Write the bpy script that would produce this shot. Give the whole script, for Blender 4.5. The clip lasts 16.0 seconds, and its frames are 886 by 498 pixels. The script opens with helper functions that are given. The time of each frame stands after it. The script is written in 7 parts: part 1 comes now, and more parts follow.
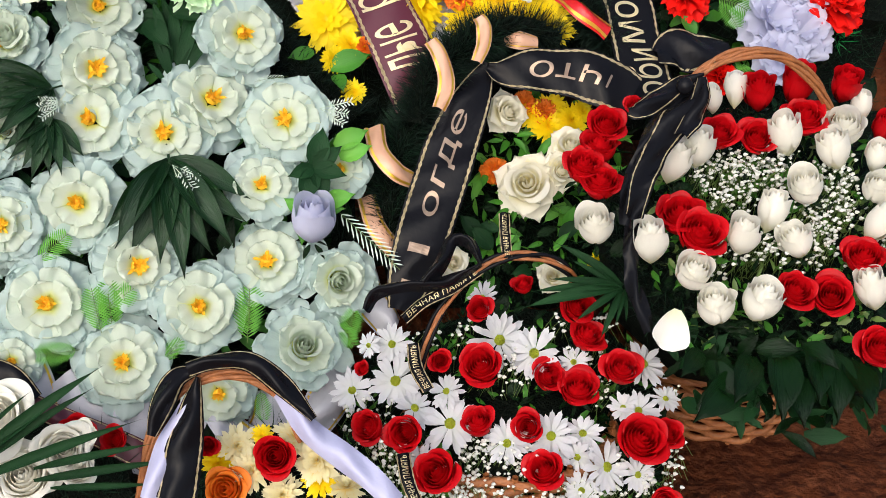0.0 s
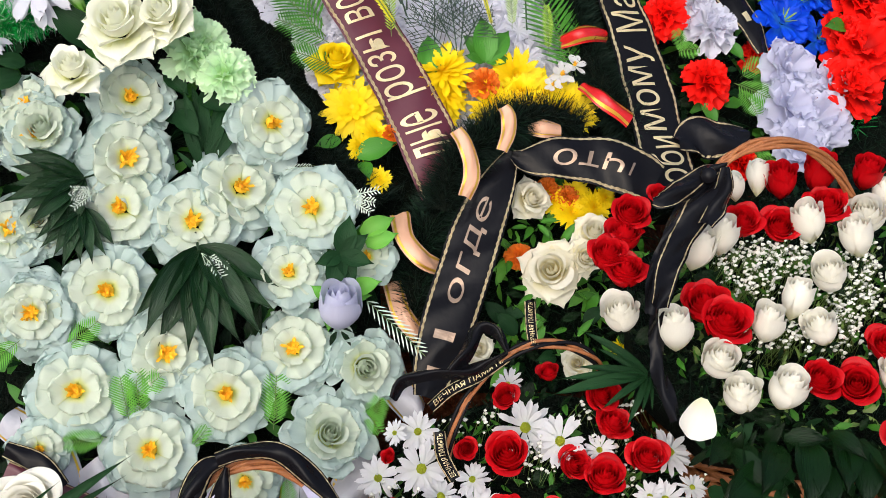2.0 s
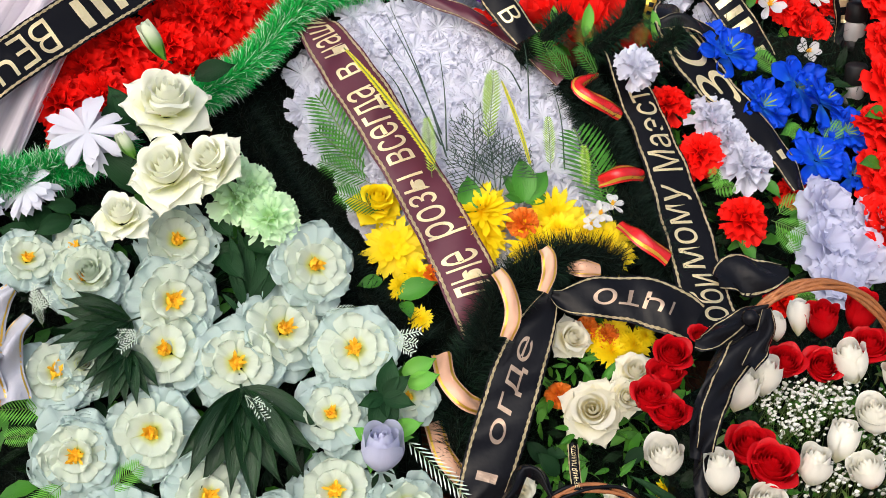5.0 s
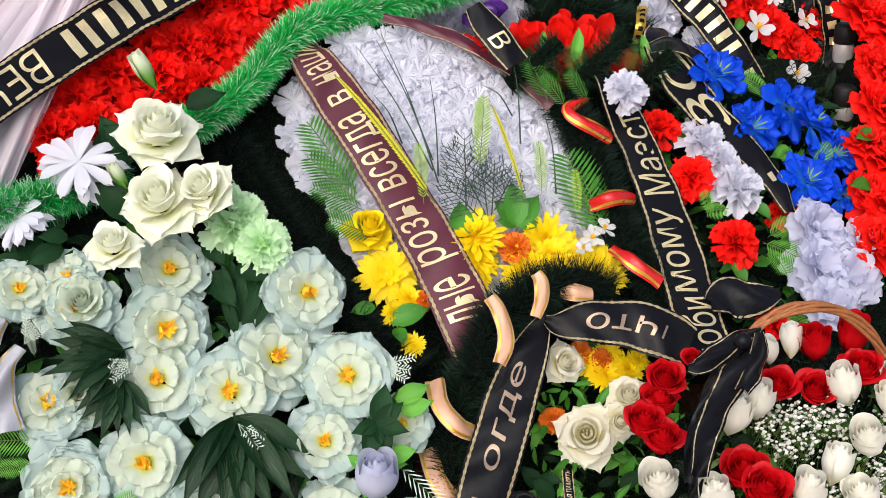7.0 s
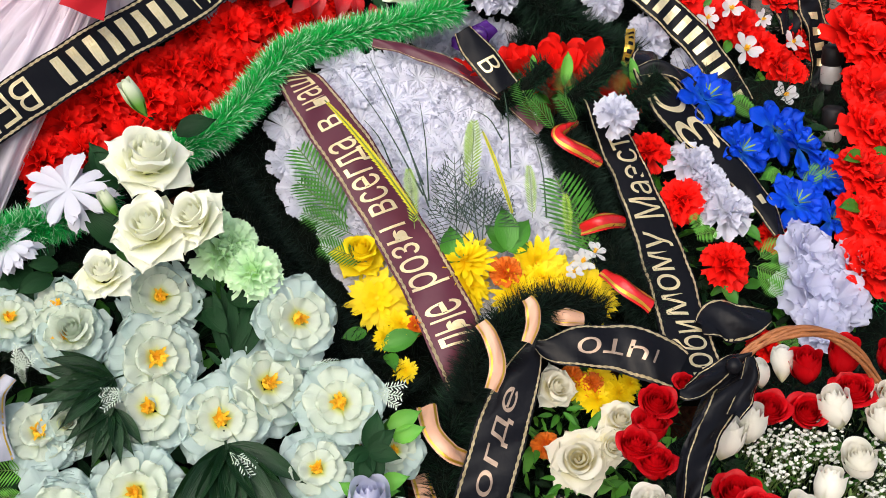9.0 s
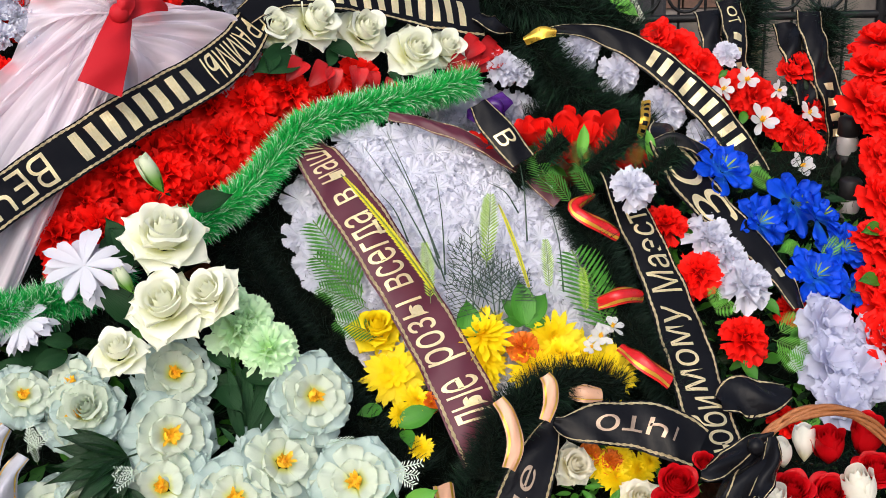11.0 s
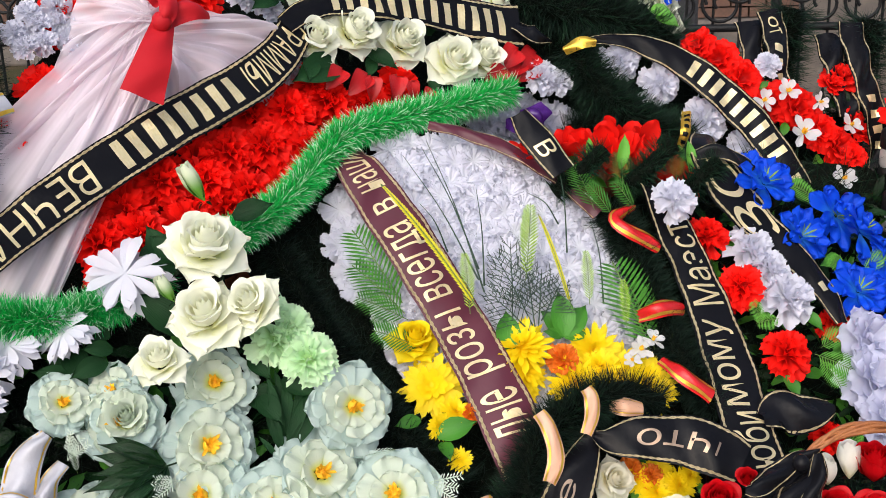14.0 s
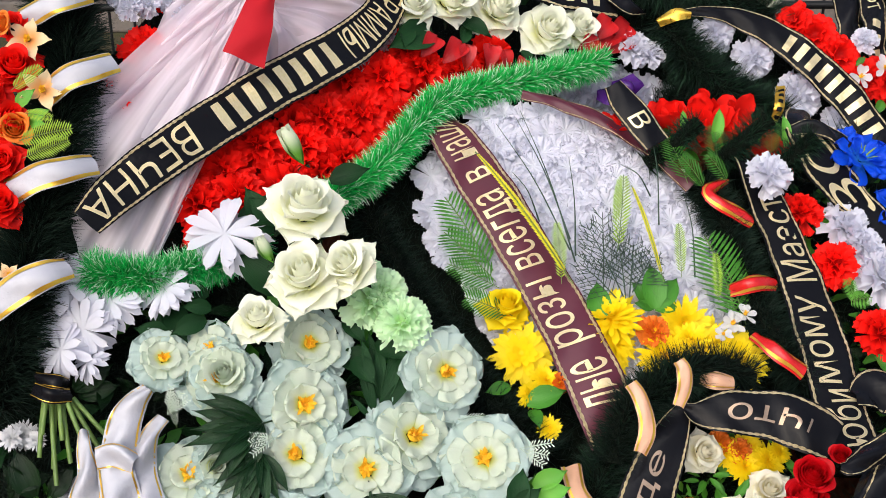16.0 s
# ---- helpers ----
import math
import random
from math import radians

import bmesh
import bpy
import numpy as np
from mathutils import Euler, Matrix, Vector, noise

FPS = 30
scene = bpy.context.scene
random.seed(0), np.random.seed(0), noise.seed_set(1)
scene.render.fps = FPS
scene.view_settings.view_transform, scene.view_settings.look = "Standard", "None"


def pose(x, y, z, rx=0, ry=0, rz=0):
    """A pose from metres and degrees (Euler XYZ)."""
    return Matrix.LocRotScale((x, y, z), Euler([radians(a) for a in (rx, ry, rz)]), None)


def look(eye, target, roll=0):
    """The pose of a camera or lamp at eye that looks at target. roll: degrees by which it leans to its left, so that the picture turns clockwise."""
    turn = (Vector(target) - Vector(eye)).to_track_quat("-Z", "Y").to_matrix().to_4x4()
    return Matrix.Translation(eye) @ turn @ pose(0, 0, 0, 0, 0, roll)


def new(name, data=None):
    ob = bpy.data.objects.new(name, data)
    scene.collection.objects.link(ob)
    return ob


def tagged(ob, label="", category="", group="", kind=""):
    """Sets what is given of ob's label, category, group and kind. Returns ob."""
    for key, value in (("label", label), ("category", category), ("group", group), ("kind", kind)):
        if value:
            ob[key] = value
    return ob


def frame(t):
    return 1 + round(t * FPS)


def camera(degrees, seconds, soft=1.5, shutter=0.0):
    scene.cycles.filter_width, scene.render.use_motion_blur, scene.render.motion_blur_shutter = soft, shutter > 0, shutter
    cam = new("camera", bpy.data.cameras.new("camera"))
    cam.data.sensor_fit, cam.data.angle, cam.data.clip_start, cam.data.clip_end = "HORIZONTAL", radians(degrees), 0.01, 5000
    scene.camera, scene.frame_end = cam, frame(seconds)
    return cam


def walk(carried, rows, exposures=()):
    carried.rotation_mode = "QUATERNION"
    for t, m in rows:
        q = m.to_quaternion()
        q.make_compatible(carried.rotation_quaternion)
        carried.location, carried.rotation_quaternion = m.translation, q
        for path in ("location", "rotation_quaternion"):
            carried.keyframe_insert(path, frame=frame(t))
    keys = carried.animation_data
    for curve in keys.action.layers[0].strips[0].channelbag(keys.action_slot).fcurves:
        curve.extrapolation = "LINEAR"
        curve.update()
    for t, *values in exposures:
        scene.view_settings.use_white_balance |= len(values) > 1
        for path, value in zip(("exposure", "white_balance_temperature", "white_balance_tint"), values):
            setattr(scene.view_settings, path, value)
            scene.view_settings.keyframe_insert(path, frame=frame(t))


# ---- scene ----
cam = camera(41.0, 16.0, 0.65)
METRES, EYE, TILT, LEAN, TURN = 0.28, 1.45, -32.0, 0.0, 0.0
ROWS = [
    (0.0, 0.0, 0.0, 0.0, -0.0, 0.0, 0.0),
    (0.5, -0.0095, -0.0016, 0.0205, -0.06, 0.42, -0.03),
    (1.0, -0.0294, -0.0288, 0.0545, 0.07, 1.41, -0.01),
    (1.5, -0.0566, -0.0438, 0.0922, 0.26, 2.25, -0.04),
    (2.0, -0.0808, -0.0503, 0.114, 0.49, 3.15, -0.05),
    (2.5, -0.1041, -0.0517, 0.1524, 0.94, 3.94, -0.09),
    (3.0, -0.1273, -0.0509, 0.1702, 1.33, 4.83, -0.12),
    (3.5, -0.1409, -0.0709, 0.1988, 1.61, 5.82, -0.14),
    (4.0, -0.162, -0.0874, 0.2306, 1.66, 6.75, -0.15),
    (4.5, -0.1616, -0.105, 0.2562, 1.75, 7.71, -0.1),
    (7.0, -0.1518, -0.1239, 0.3046, 1.56, 9.43, 0.56),
    (7.5, -0.1517, -0.1281, 0.3169, 1.25, 9.42, 0.71),
    (8.0, -0.1385, -0.1337, 0.3223, 1.11, 9.42, 0.89),
    (8.5, -0.138, -0.1225, 0.3234, 1.01, 9.54, 0.98),
    (9.0, -0.1604, -0.1378, 0.374, 1.1, 10.04, 0.96),
    (9.5, -0.164, -0.1407, 0.4041, 1.49, 10.74, 0.95),
    (12.0, -0.2071, -0.1141, 0.5223, 1.69, 13.56, 0.78),
    (12.5, -0.214, -0.1132, 0.5173, 1.73, 13.7, 0.72),
    (13.0, -0.193, -0.1011, 0.5187, 1.97, 13.65, 0.68),
    (13.5, -0.1978, -0.0977, 0.517, 2.21, 13.46, 0.53),
    (14.0, -0.278, -0.0889, 0.5184, 2.68, 13.1, 0.09),
    (14.5, -0.3532, -0.0823, 0.4976, 3.37, 12.64, -0.52),
    (15.0, -0.4293, -0.1028, 0.4679, 4.21, 12.19, -1.17),
    (15.5, -0.4737, -0.1221, 0.4644, 4.95, 11.88, -1.74),
    (16.0, -0.477, -0.1235, 0.4666, 5.09, 11.86, -1.97),
]
walk(cam, [(t, pose(0, 0, EYE, TILT, LEAN, TURN) @ pose(METRES * x, METRES * y, METRES * z, 90 + pitch, roll, yaw)) for t, x, y, z, yaw, pitch, roll in ROWS])

# ---- light: bright overcast daylight ----
world = bpy.data.worlds.new("overcast_sky")
scene.world = world
world.use_nodes = True
wn = world.node_tree
sky = wn.nodes.new("ShaderNodeTexSky")
sky.sky_type = "NISHITA"
sky.sun_disc = False
sky.sun_elevation, sky.sun_rotation = radians(41), radians(198)
sky.air_density, sky.dust_density, sky.ozone_density = 1.0, 4.0, 1.0
wn.links.new(sky.outputs["Color"], wn.nodes["Background"].inputs["Color"])
wn.nodes["Background"].inputs["Strength"].default_value = 0.15
sun = new("sun", bpy.data.lights.new("sun", "SUN"))
sun.data.energy, sun.data.angle, sun.data.color = 1.7, radians(75), (0.97, 0.985, 1.0)
sun.matrix_world = look((-1.5, -3.6, 4.0), (0, 1.0, 0))
scene.view_settings.exposure = 0.34

# ---- materials ----
rng = random.Random(7)


def mix_rgb(nt, fac, a, b):
    m = nt.nodes.new("ShaderNodeMix")
    m.data_type = "RGBA"
    for key, v in ((0, fac), (6, a), (7, b)):
        if isinstance(v, (int, float)):
            m.inputs[key].default_value = v
        elif isinstance(v, tuple):
            m.inputs[key].default_value = (*v, 1)
        else:
            nt.links.new(v, m.inputs[key])
    return m.outputs[2]


def noise_out(nt, scale, detail=3.0, lo=0.3, hi=0.7, coord="Object"):
    tc = nt.nodes.new("ShaderNodeTexCoord")
    n = nt.nodes.new("ShaderNodeTexNoise")
    n.inputs["Scale"].default_value, n.inputs["Detail"].default_value = scale, detail
    nt.links.new(tc.outputs[coord], n.inputs["Vector"])
    r = nt.nodes.new("ShaderNodeMapRange")
    r.inputs["From Min"].default_value, r.inputs["From Max"].default_value = lo, hi
    nt.links.new(n.outputs["Fac"], r.inputs["Value"])
    return r.outputs["Result"]


def bump_in(nt, bsdf, height, strength, distance):
    b = nt.nodes.new("ShaderNodeBump")
    b.inputs["Strength"].default_value, b.inputs["Distance"].default_value = strength, distance
    nt.links.new(height, b.inputs["Height"])
    nt.links.new(b.outputs["Normal"], bsdf.inputs["Normal"])


def surface(name, col, col2=None, rough=0.5, metal=0.0, scale=60.0, bump=0.2, sheen=0.0, depth=0.001, vary=0.25, spec=0.5):
    """A plain surface with two scales of variation and a fine relief."""
    m = bpy.data.materials.new(name)
    m.use_nodes = True
    nt = m.node_tree
    p = nt.nodes["Principled BSDF"]
    col2 = col2 or tuple(c * 0.6 for c in col)
    base = mix_rgb(nt, noise_out(nt, scale), col, col2)
    dark = tuple(c * (1 - vary) for c in col2)
    base = mix_rgb(nt, noise_out(nt, scale * 0.13, 4.0, 0.45, 0.75), base, dark)
    nt.links.new(base, p.inputs["Base Color"])
    p.inputs["Roughness"].default_value, p.inputs["Metallic"].default_value = rough, metal
    p.inputs["Specular IOR Level"].default_value = spec
    p.inputs["Sheen Weight"].default_value = sheen
    bump_in(nt, p, noise_out(nt, scale * 2.5, 4.0), bump, depth)
    return m


def petal_stuff(name, base, tip, split=0.35, rough=0.55, thin=0.35, veins=0.3, vary=0.12, spec=0.35):
    """Petal or leaf: colour runs from its base to its tip, with veins along it; light shines through it."""
    m = bpy.data.materials.new(name)
    m.use_nodes = True
    nt = m.node_tree
    p = nt.nodes["Principled BSDF"]
    uv = nt.nodes.new("ShaderNodeUVMap")
    sep = nt.nodes.new("ShaderNodeSeparateXYZ")
    nt.links.new(uv.outputs["UV"], sep.inputs[0])
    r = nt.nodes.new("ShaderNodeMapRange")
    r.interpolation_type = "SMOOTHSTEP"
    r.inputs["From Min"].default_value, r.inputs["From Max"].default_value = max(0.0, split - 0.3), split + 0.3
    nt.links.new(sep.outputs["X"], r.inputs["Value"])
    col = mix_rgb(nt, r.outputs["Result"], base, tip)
    info = nt.nodes.new("ShaderNodeObjectInfo")
    geo = nt.nodes.new("ShaderNodeNewGeometry")
    mul = nt.nodes.new("ShaderNodeMath")
    mul.operation = "MULTIPLY_ADD"
    mul.inputs[1].default_value = 0.5
    nt.links.new(geo.outputs["Random Per Island"], mul.inputs[0])
    half = nt.nodes.new("ShaderNodeMath")
    half.operation = "MULTIPLY"
    half.inputs[1].default_value = 0.5
    nt.links.new(info.outputs["Random"], half.inputs[0])
    nt.links.new(half.outputs[0], mul.inputs[2])
    hs = nt.nodes.new("ShaderNodeHueSaturation")
    vr = nt.nodes.new("ShaderNodeMapRange")
    vr.inputs["To Min"].default_value, vr.inputs["To Max"].default_value = 1 - vary, 1 + vary * 0.6
    nt.links.new(mul.outputs[0], vr.inputs["Value"])
    nt.links.new(vr.outputs["Result"], hs.inputs["Value"])
    nt.links.new(col, hs.inputs["Color"])
    # veins: noise stretched along the petal
    mp = nt.nodes.new("ShaderNodeMapping")
    mp.inputs["Scale"].default_value = (2.0, 16.0, 1.0)
    nt.links.new(uv.outputs["UV"], mp.inputs["Vector"])
    vn = nt.nodes.new("ShaderNodeTexNoise")
    vn.inputs["Scale"].default_value, vn.inputs["Detail"].default_value = 1.5, 3.0
    nt.links.new(mp.outputs[0], vn.inputs["Vector"])
    nt.links.new(hs.outputs[0], p.inputs["Base Color"])
    p.inputs["Roughness"].default_value = rough
    p.inputs["Specular IOR Level"].default_value = spec
    bump_in(nt, p, vn.outputs["Fac"], veins, 0.002)
    if thin:
        tr = nt.nodes.new("ShaderNodeBsdfTranslucent")
        nt.links.new(hs.outputs[0], tr.inputs["Color"])
        mx = nt.nodes.new("ShaderNodeMixShader")
        mx.inputs[0].default_value = thin
        out = nt.nodes["Material Output"]
        nt.links.new(p.outputs[0], mx.inputs[1])
        nt.links.new(tr.outputs[0], mx.inputs[2])
        nt.links.new(mx.outputs[0], out.inputs["Surface"])
    return m


M = {}
M["peony"] = petal_stuff("peony_petal", (0.68, 0.76, 0.54), (0.56, 0.68, 0.64), 0.2, 0.6, 0.45, 0.25, 0.05)
M["peony_inner"] = petal_stuff("peony_inner_petal", (0.75, 0.79, 0.17), (0.67, 0.74, 0.62), 0.2, 0.6, 0.42, 0.25, 0.05)
M["stamen"] = petal_stuff("stamen", (0.85, 0.38, 0.01), (0.9, 0.5, 0.02), 0.4, 0.6, 0.1)
M["red_rose"] = petal_stuff("red_rose_petal", (0.46, 0.001, 0.004), (0.66, 0.004, 0.010), 0.5, 0.42, 0.42, 0.5, 0.15, 0.3)
M["white_rose"] = petal_stuff("white_rose_petal", (0.88, 0.86, 0.58), (0.90, 0.88, 0.79), 0.2, 0.5, 0.35, 0.2, 0.04)
M["cream"] = petal_stuff("cream_petal", (0.90, 0.84, 0.50), (0.91, 0.88, 0.74), 0.4, 0.55, 0.4)
M["cream_green"] = petal_stuff("pale_cream_petal", (0.90, 0.91, 0.50), (0.92, 0.93, 0.79), 0.3, 0.55, 0.36, 0.2, 0.04)
M["white"] = petal_stuff("white_petal", (0.72, 0.74, 0.72), (0.74, 0.74, 0.76), 0.4, 0.55, 0.4)
M["fabric_white"] = petal_stuff("white_fabric_petal", (0.74, 0.75, 0.81), (0.75, 0.75, 0.83), 0.4, 0.6, 0.42, 0.1, 0.03)
M["lilac_white"] = petal_stuff("lilac_white_petal", (0.58, 0.59, 0.74), (0.64, 0.65, 0.79), 0.4, 0.5, 0.45, 0.2, 0.05)
# red cloth; the darker base colour paints shade deep inside each head
M["fabric_red"] = petal_stuff("red_fabric_petal_shaded_base", (0.52, 0.003, 0.002), (0.95, 0.014, 0.008), 0.5, 0.6, 0.38, 0.3, 0.18, 0.2)
M["yellow"] = petal_stuff("yellow_petal", (0.95, 0.60, 0.0), (0.95, 0.74, 0.006), 0.3, 0.55, 0.32, 0.2, 0.06)
M["pale_yellow"] = petal_stuff("pale_yellow_petal", (0.93, 0.74, 0.24), (0.94, 0.88, 0.58), 0.4, 0.5, 0.4)
M["orange"] = petal_stuff("orange_petal", (0.80, 0.22, 0.01), (0.84, 0.22, 0.02), 0.4, 0.5, 0.3)
M["peach"] = petal_stuff("peach_petal", (0.86, 0.40, 0.12), (0.88, 0.68, 0.40), 0.4, 0.5, 0.3)
M["blue"] = petal_stuff("blue_petal", (0.05, 0.34, 0.90), (0.004, 0.075, 0.72), 0.3, 0.5, 0.3, 0.4, 0.25, 0.2)
M["green_bud"] = petal_stuff("green_bud_petal", (0.16, 0.42, 0.05), (0.80, 0.86, 0.66), 0.62, 0.5, 0.3)
M["mint"] = petal_stuff("mint_petal", (0.50, 0.74, 0.35), (0.66, 0.86, 0.58), 0.4, 0.55, 0.35)
M["daisy_disc"] = surface("daisy_disc", (0.42, 0.60, 0.02), (0.62, 0.62, 0.02), 0.7, scale=300, bump=0.8, depth=0.002)
M["leaf"] = petal_stuff("rose_leaf", (0.004, 0.017, 0.004), (0.003, 0.012, 0.003), 0.5, 0.22, 0.03, 0.8, 0.35, 0.16)
M["dark_leaf"] = petal_stuff("dark_leaf", (0.009, 0.036, 0.012), (0.012, 0.046, 0.015), 0.5, 0.42, 0.06, 0.6, 0.4, 0.1)
M["green_leaf"] = petal_stuff("green_leaf", (0.06, 0.24, 0.02), (0.05, 0.20, 0.02), 0.5, 0.4, 0.2, 0.5, 0.3)
M["bright_leaf"] = petal_stuff("bright_leaf", (0.16, 0.46, 0.05), (0.13, 0.42, 0.05), 0.5, 0.45, 0.25, 0.4, 0.25)
M["lime"] = petal_stuff("lime_leaf", (0.34, 0.52, 0.03), (0.36, 0.58, 0.06), 0.5, 0.45, 0.25, 0.4, 0.25)
M["sprig"] = petal_stuff("pale_sprig", (0.50, 0.62, 0.48), (0.70, 0.78, 0.70), 0.5, 0.5, 0.25, 0.2, 0.2)
M["yellow_sprig"] = petal_stuff("yellow_sprig", (0.60, 0.55, 0.02), (0.70, 0.64, 0.03), 0.5, 0.5, 0.25, 0.2, 0.2)
M["fir"] = petal_stuff("black_fir_needle", (0.004, 0.009, 0.006), (0.012, 0.026, 0.018), 0.5, 0.6, 0.05, 0.0, 0.5, 0.12)
M["fir_green"] = petal_stuff("fir_needle", (0.006, 0.024, 0.012), (0.014, 0.042, 0.02), 0.5, 0.6, 0.05, 0.0, 0.5, 0.15)
M["tinsel"] = petal_stuff("green_tinsel", (0.008, 0.36, 0.06), (0.02, 0.60, 0.12), 0.5, 0.35, 0.35, 0.0, 0.4)
M["tinsel_tip"] = petal_stuff("green_tinsel_tip", (0.05, 0.46, 0.12), (0.85, 0.97, 0.86), 0.6, 0.35, 0.35, 0.0, 0.3)
# near-black colour that stands in for deep shade in the gaps between flowers
M["backing"] = surface("shade_black_backing", (0.003, 0.006, 0.004), (0.006, 0.01, 0.006), 0.9, scale=90, bump=0.8, depth=0.01, spec=0.1)
M["black_satin"] = surface("black_satin", (0.005, 0.005, 0.006), (0.008, 0.008, 0.010), 0.26, scale=9, bump=0.08, depth=0.012, spec=0.10)
M["maroon_satin"] = surface("maroon_satin", (0.080, 0.014, 0.026), (0.098, 0.018, 0.032), 0.36, scale=12, bump=0.1, spec=0.35, depth=0.004)
M["white_satin"] = surface("white_satin", (0.46, 0.46, 0.50), (0.40, 0.40, 0.45), 0.4, scale=30, bump=0.15, depth=0.004, vary=0.1)
M["lilac_satin"] = surface("lilac_satin", (0.38, 0.38, 0.55), (0.44, 0.44, 0.60), 0.4, scale=30, bump=0.15, depth=0.004, vary=0.1)
M["tan_satin"] = surface("tan_satin", (0.66, 0.38, 0.24), (0.58, 0.32, 0.20), 0.3, scale=30, bump=0.15, depth=0.004, vary=0.15)
M["red_satin"] = surface("red_satin", (0.62, 0.012, 0.012), (0.50, 0.01, 0.012), 0.3, scale=30, bump=0.2, depth=0.004)
M["bow_red"] = surface("red_bow_satin", (0.58, 0.018, 0.025), (0.48, 0.012, 0.02), 0.6, scale=14, bump=0.1, depth=0.004, spec=0.15)
M["purple_satin"] = surface("purple_satin", (0.09, 0.02, 0.22), (0.05, 0.01, 0.13), 0.25, scale=30, bump=0.2, depth=0.004)
M["gold"] = surface("gold_print", (0.76, 0.60, 0.30), (0.84, 0.70, 0.42), 0.36, 0.55, scale=200, bump=0.1, vary=0.15)
M["gold_foil"] = surface("gold_foil", (0.85, 0.55, 0.08), (0.75, 0.45, 0.05), 0.28, 0.7, scale=100, bump=0.2, vary=0.2)
M["gold_trim"] = surface("gold_braid", (0.70, 0.58, 0.36), (0.42, 0.32, 0.16), 0.4, 0.4, scale=260, bump=0.8, depth=0.002, vary=0.3)
M["brown_print"] = surface("bronze_print", (0.28, 0.19, 0.13), (0.40, 0.29, 0.21), 0.35, 0.5, scale=100, bump=0.1, vary=0.15)
M["wicker"] = surface("wicker", (0.26, 0.085, 0.025), (0.38, 0.14, 0.045), 0.5, scale=120, bump=0.5, depth=0.002, vary=0.35)
M["stem"] = surface("green_stem", (0.16, 0.25, 0.05), (0.10, 0.18, 0.04), 0.5, scale=80, bump=0.3, vary=0.3)
M["dark_stem"] = surface("dark_stem", (0.02, 0.05, 0.03), (0.03, 0.07, 0.04), 0.5, scale=80, bump=0.3)
M["gypso"] = surface("gypsophila_bloom", (0.84, 0.84, 0.80), (0.74, 0.75, 0.68), 0.7, scale=200, bump=0.6, depth=0.002, vary=0.1)
M["iron"] = surface("black_iron", (0.006, 0.006, 0.007), (0.01, 0.01, 0.011), 0.45, 0.0, scale=90, bump=0.4, spec=0.2)
M["brick"] = surface("reddish_brick", (0.13, 0.065, 0.045), (0.09, 0.05, 0.035), 0.85, scale=25, bump=0.5, depth=0.004, vary=0.3)
M["stone"] = surface("grey_stone", (0.16, 0.13, 0.11), (0.10, 0.085, 0.075), 0.7, scale=15, bump=0.4, depth=0.004, vary=0.3)
M["polished"] = surface("polished_dark_granite", (0.03, 0.03, 0.034), (0.05, 0.05, 0.055), 0.2, scale=150, bump=0.05)
M["glass_pot"] = surface("pale_lamp_glass", (0.40, 0.39, 0.38), (0.3, 0.29, 0.28), 0.25, scale=20, bump=0.1)
M["foil_red"] = petal_stuff("red_foil_leaf", (0.30, 0.004, 0.006), (0.50, 0.014, 0.016), 0.5, 0.28, 0.1, 0.6, 0.2, 0.3)
M["palm"] = petal_stuff("palm_leaf", (0.010, 0.042, 0.013), (0.014, 0.052, 0.016), 0.5, 0.3, 0.06, 1.0, 0.4, 0.35)
M["dark_wood"] = surface("dark_pot", (0.008, 0.008, 0.009), (0.013, 0.012, 0.012), 0.5, scale=60, bump=0.3, spec=0.2)


def earth_material():
    m = bpy.data.materials.new("red_earth")
    m.use_nodes = True
    nt = m.node_tree
    p = nt.nodes["Principled BSDF"]
    a = mix_rgb(nt, noise_out(nt, 14.0, 6.0), (0.115, 0.030, 0.009), (0.04, 0.010, 0.004))
    b = mix_rgb(nt, noise_out(nt, 55.0, 5.0, 0.5, 0.72), a, (0.14, 0.045, 0.018))
    tc = nt.nodes.new("ShaderNodeTexCoord")
    sp = nt.nodes.new("ShaderNodeSeparateXYZ")
    nt.links.new(tc.outputs["Object"], sp.inputs[0])
    far = nt.nodes.new("ShaderNodeMapRange")
    far.inputs["From Min"].default_value, far.inputs["From Max"].default_value = 3.4, 4.6
    nt.links.new(sp.outputs["Y"], far.inputs["Value"])
    grass = mix_rgb(nt, noise_out(nt, 3.0, 6.0), (0.05, 0.055, 0.022), (0.085, 0.06, 0.038))
    nt.links.new(mix_rgb(nt, far.outputs["Result"], b, grass), p.inputs["Base Color"])
    p.inputs["Roughness"].default_value = 0.9
    p.inputs["Specular IOR Level"].default_value = 0.12
    bump_in(nt, p, noise_out(nt, 40.0, 8.0, 0.2, 0.8), 0.8, 0.02)
    return m


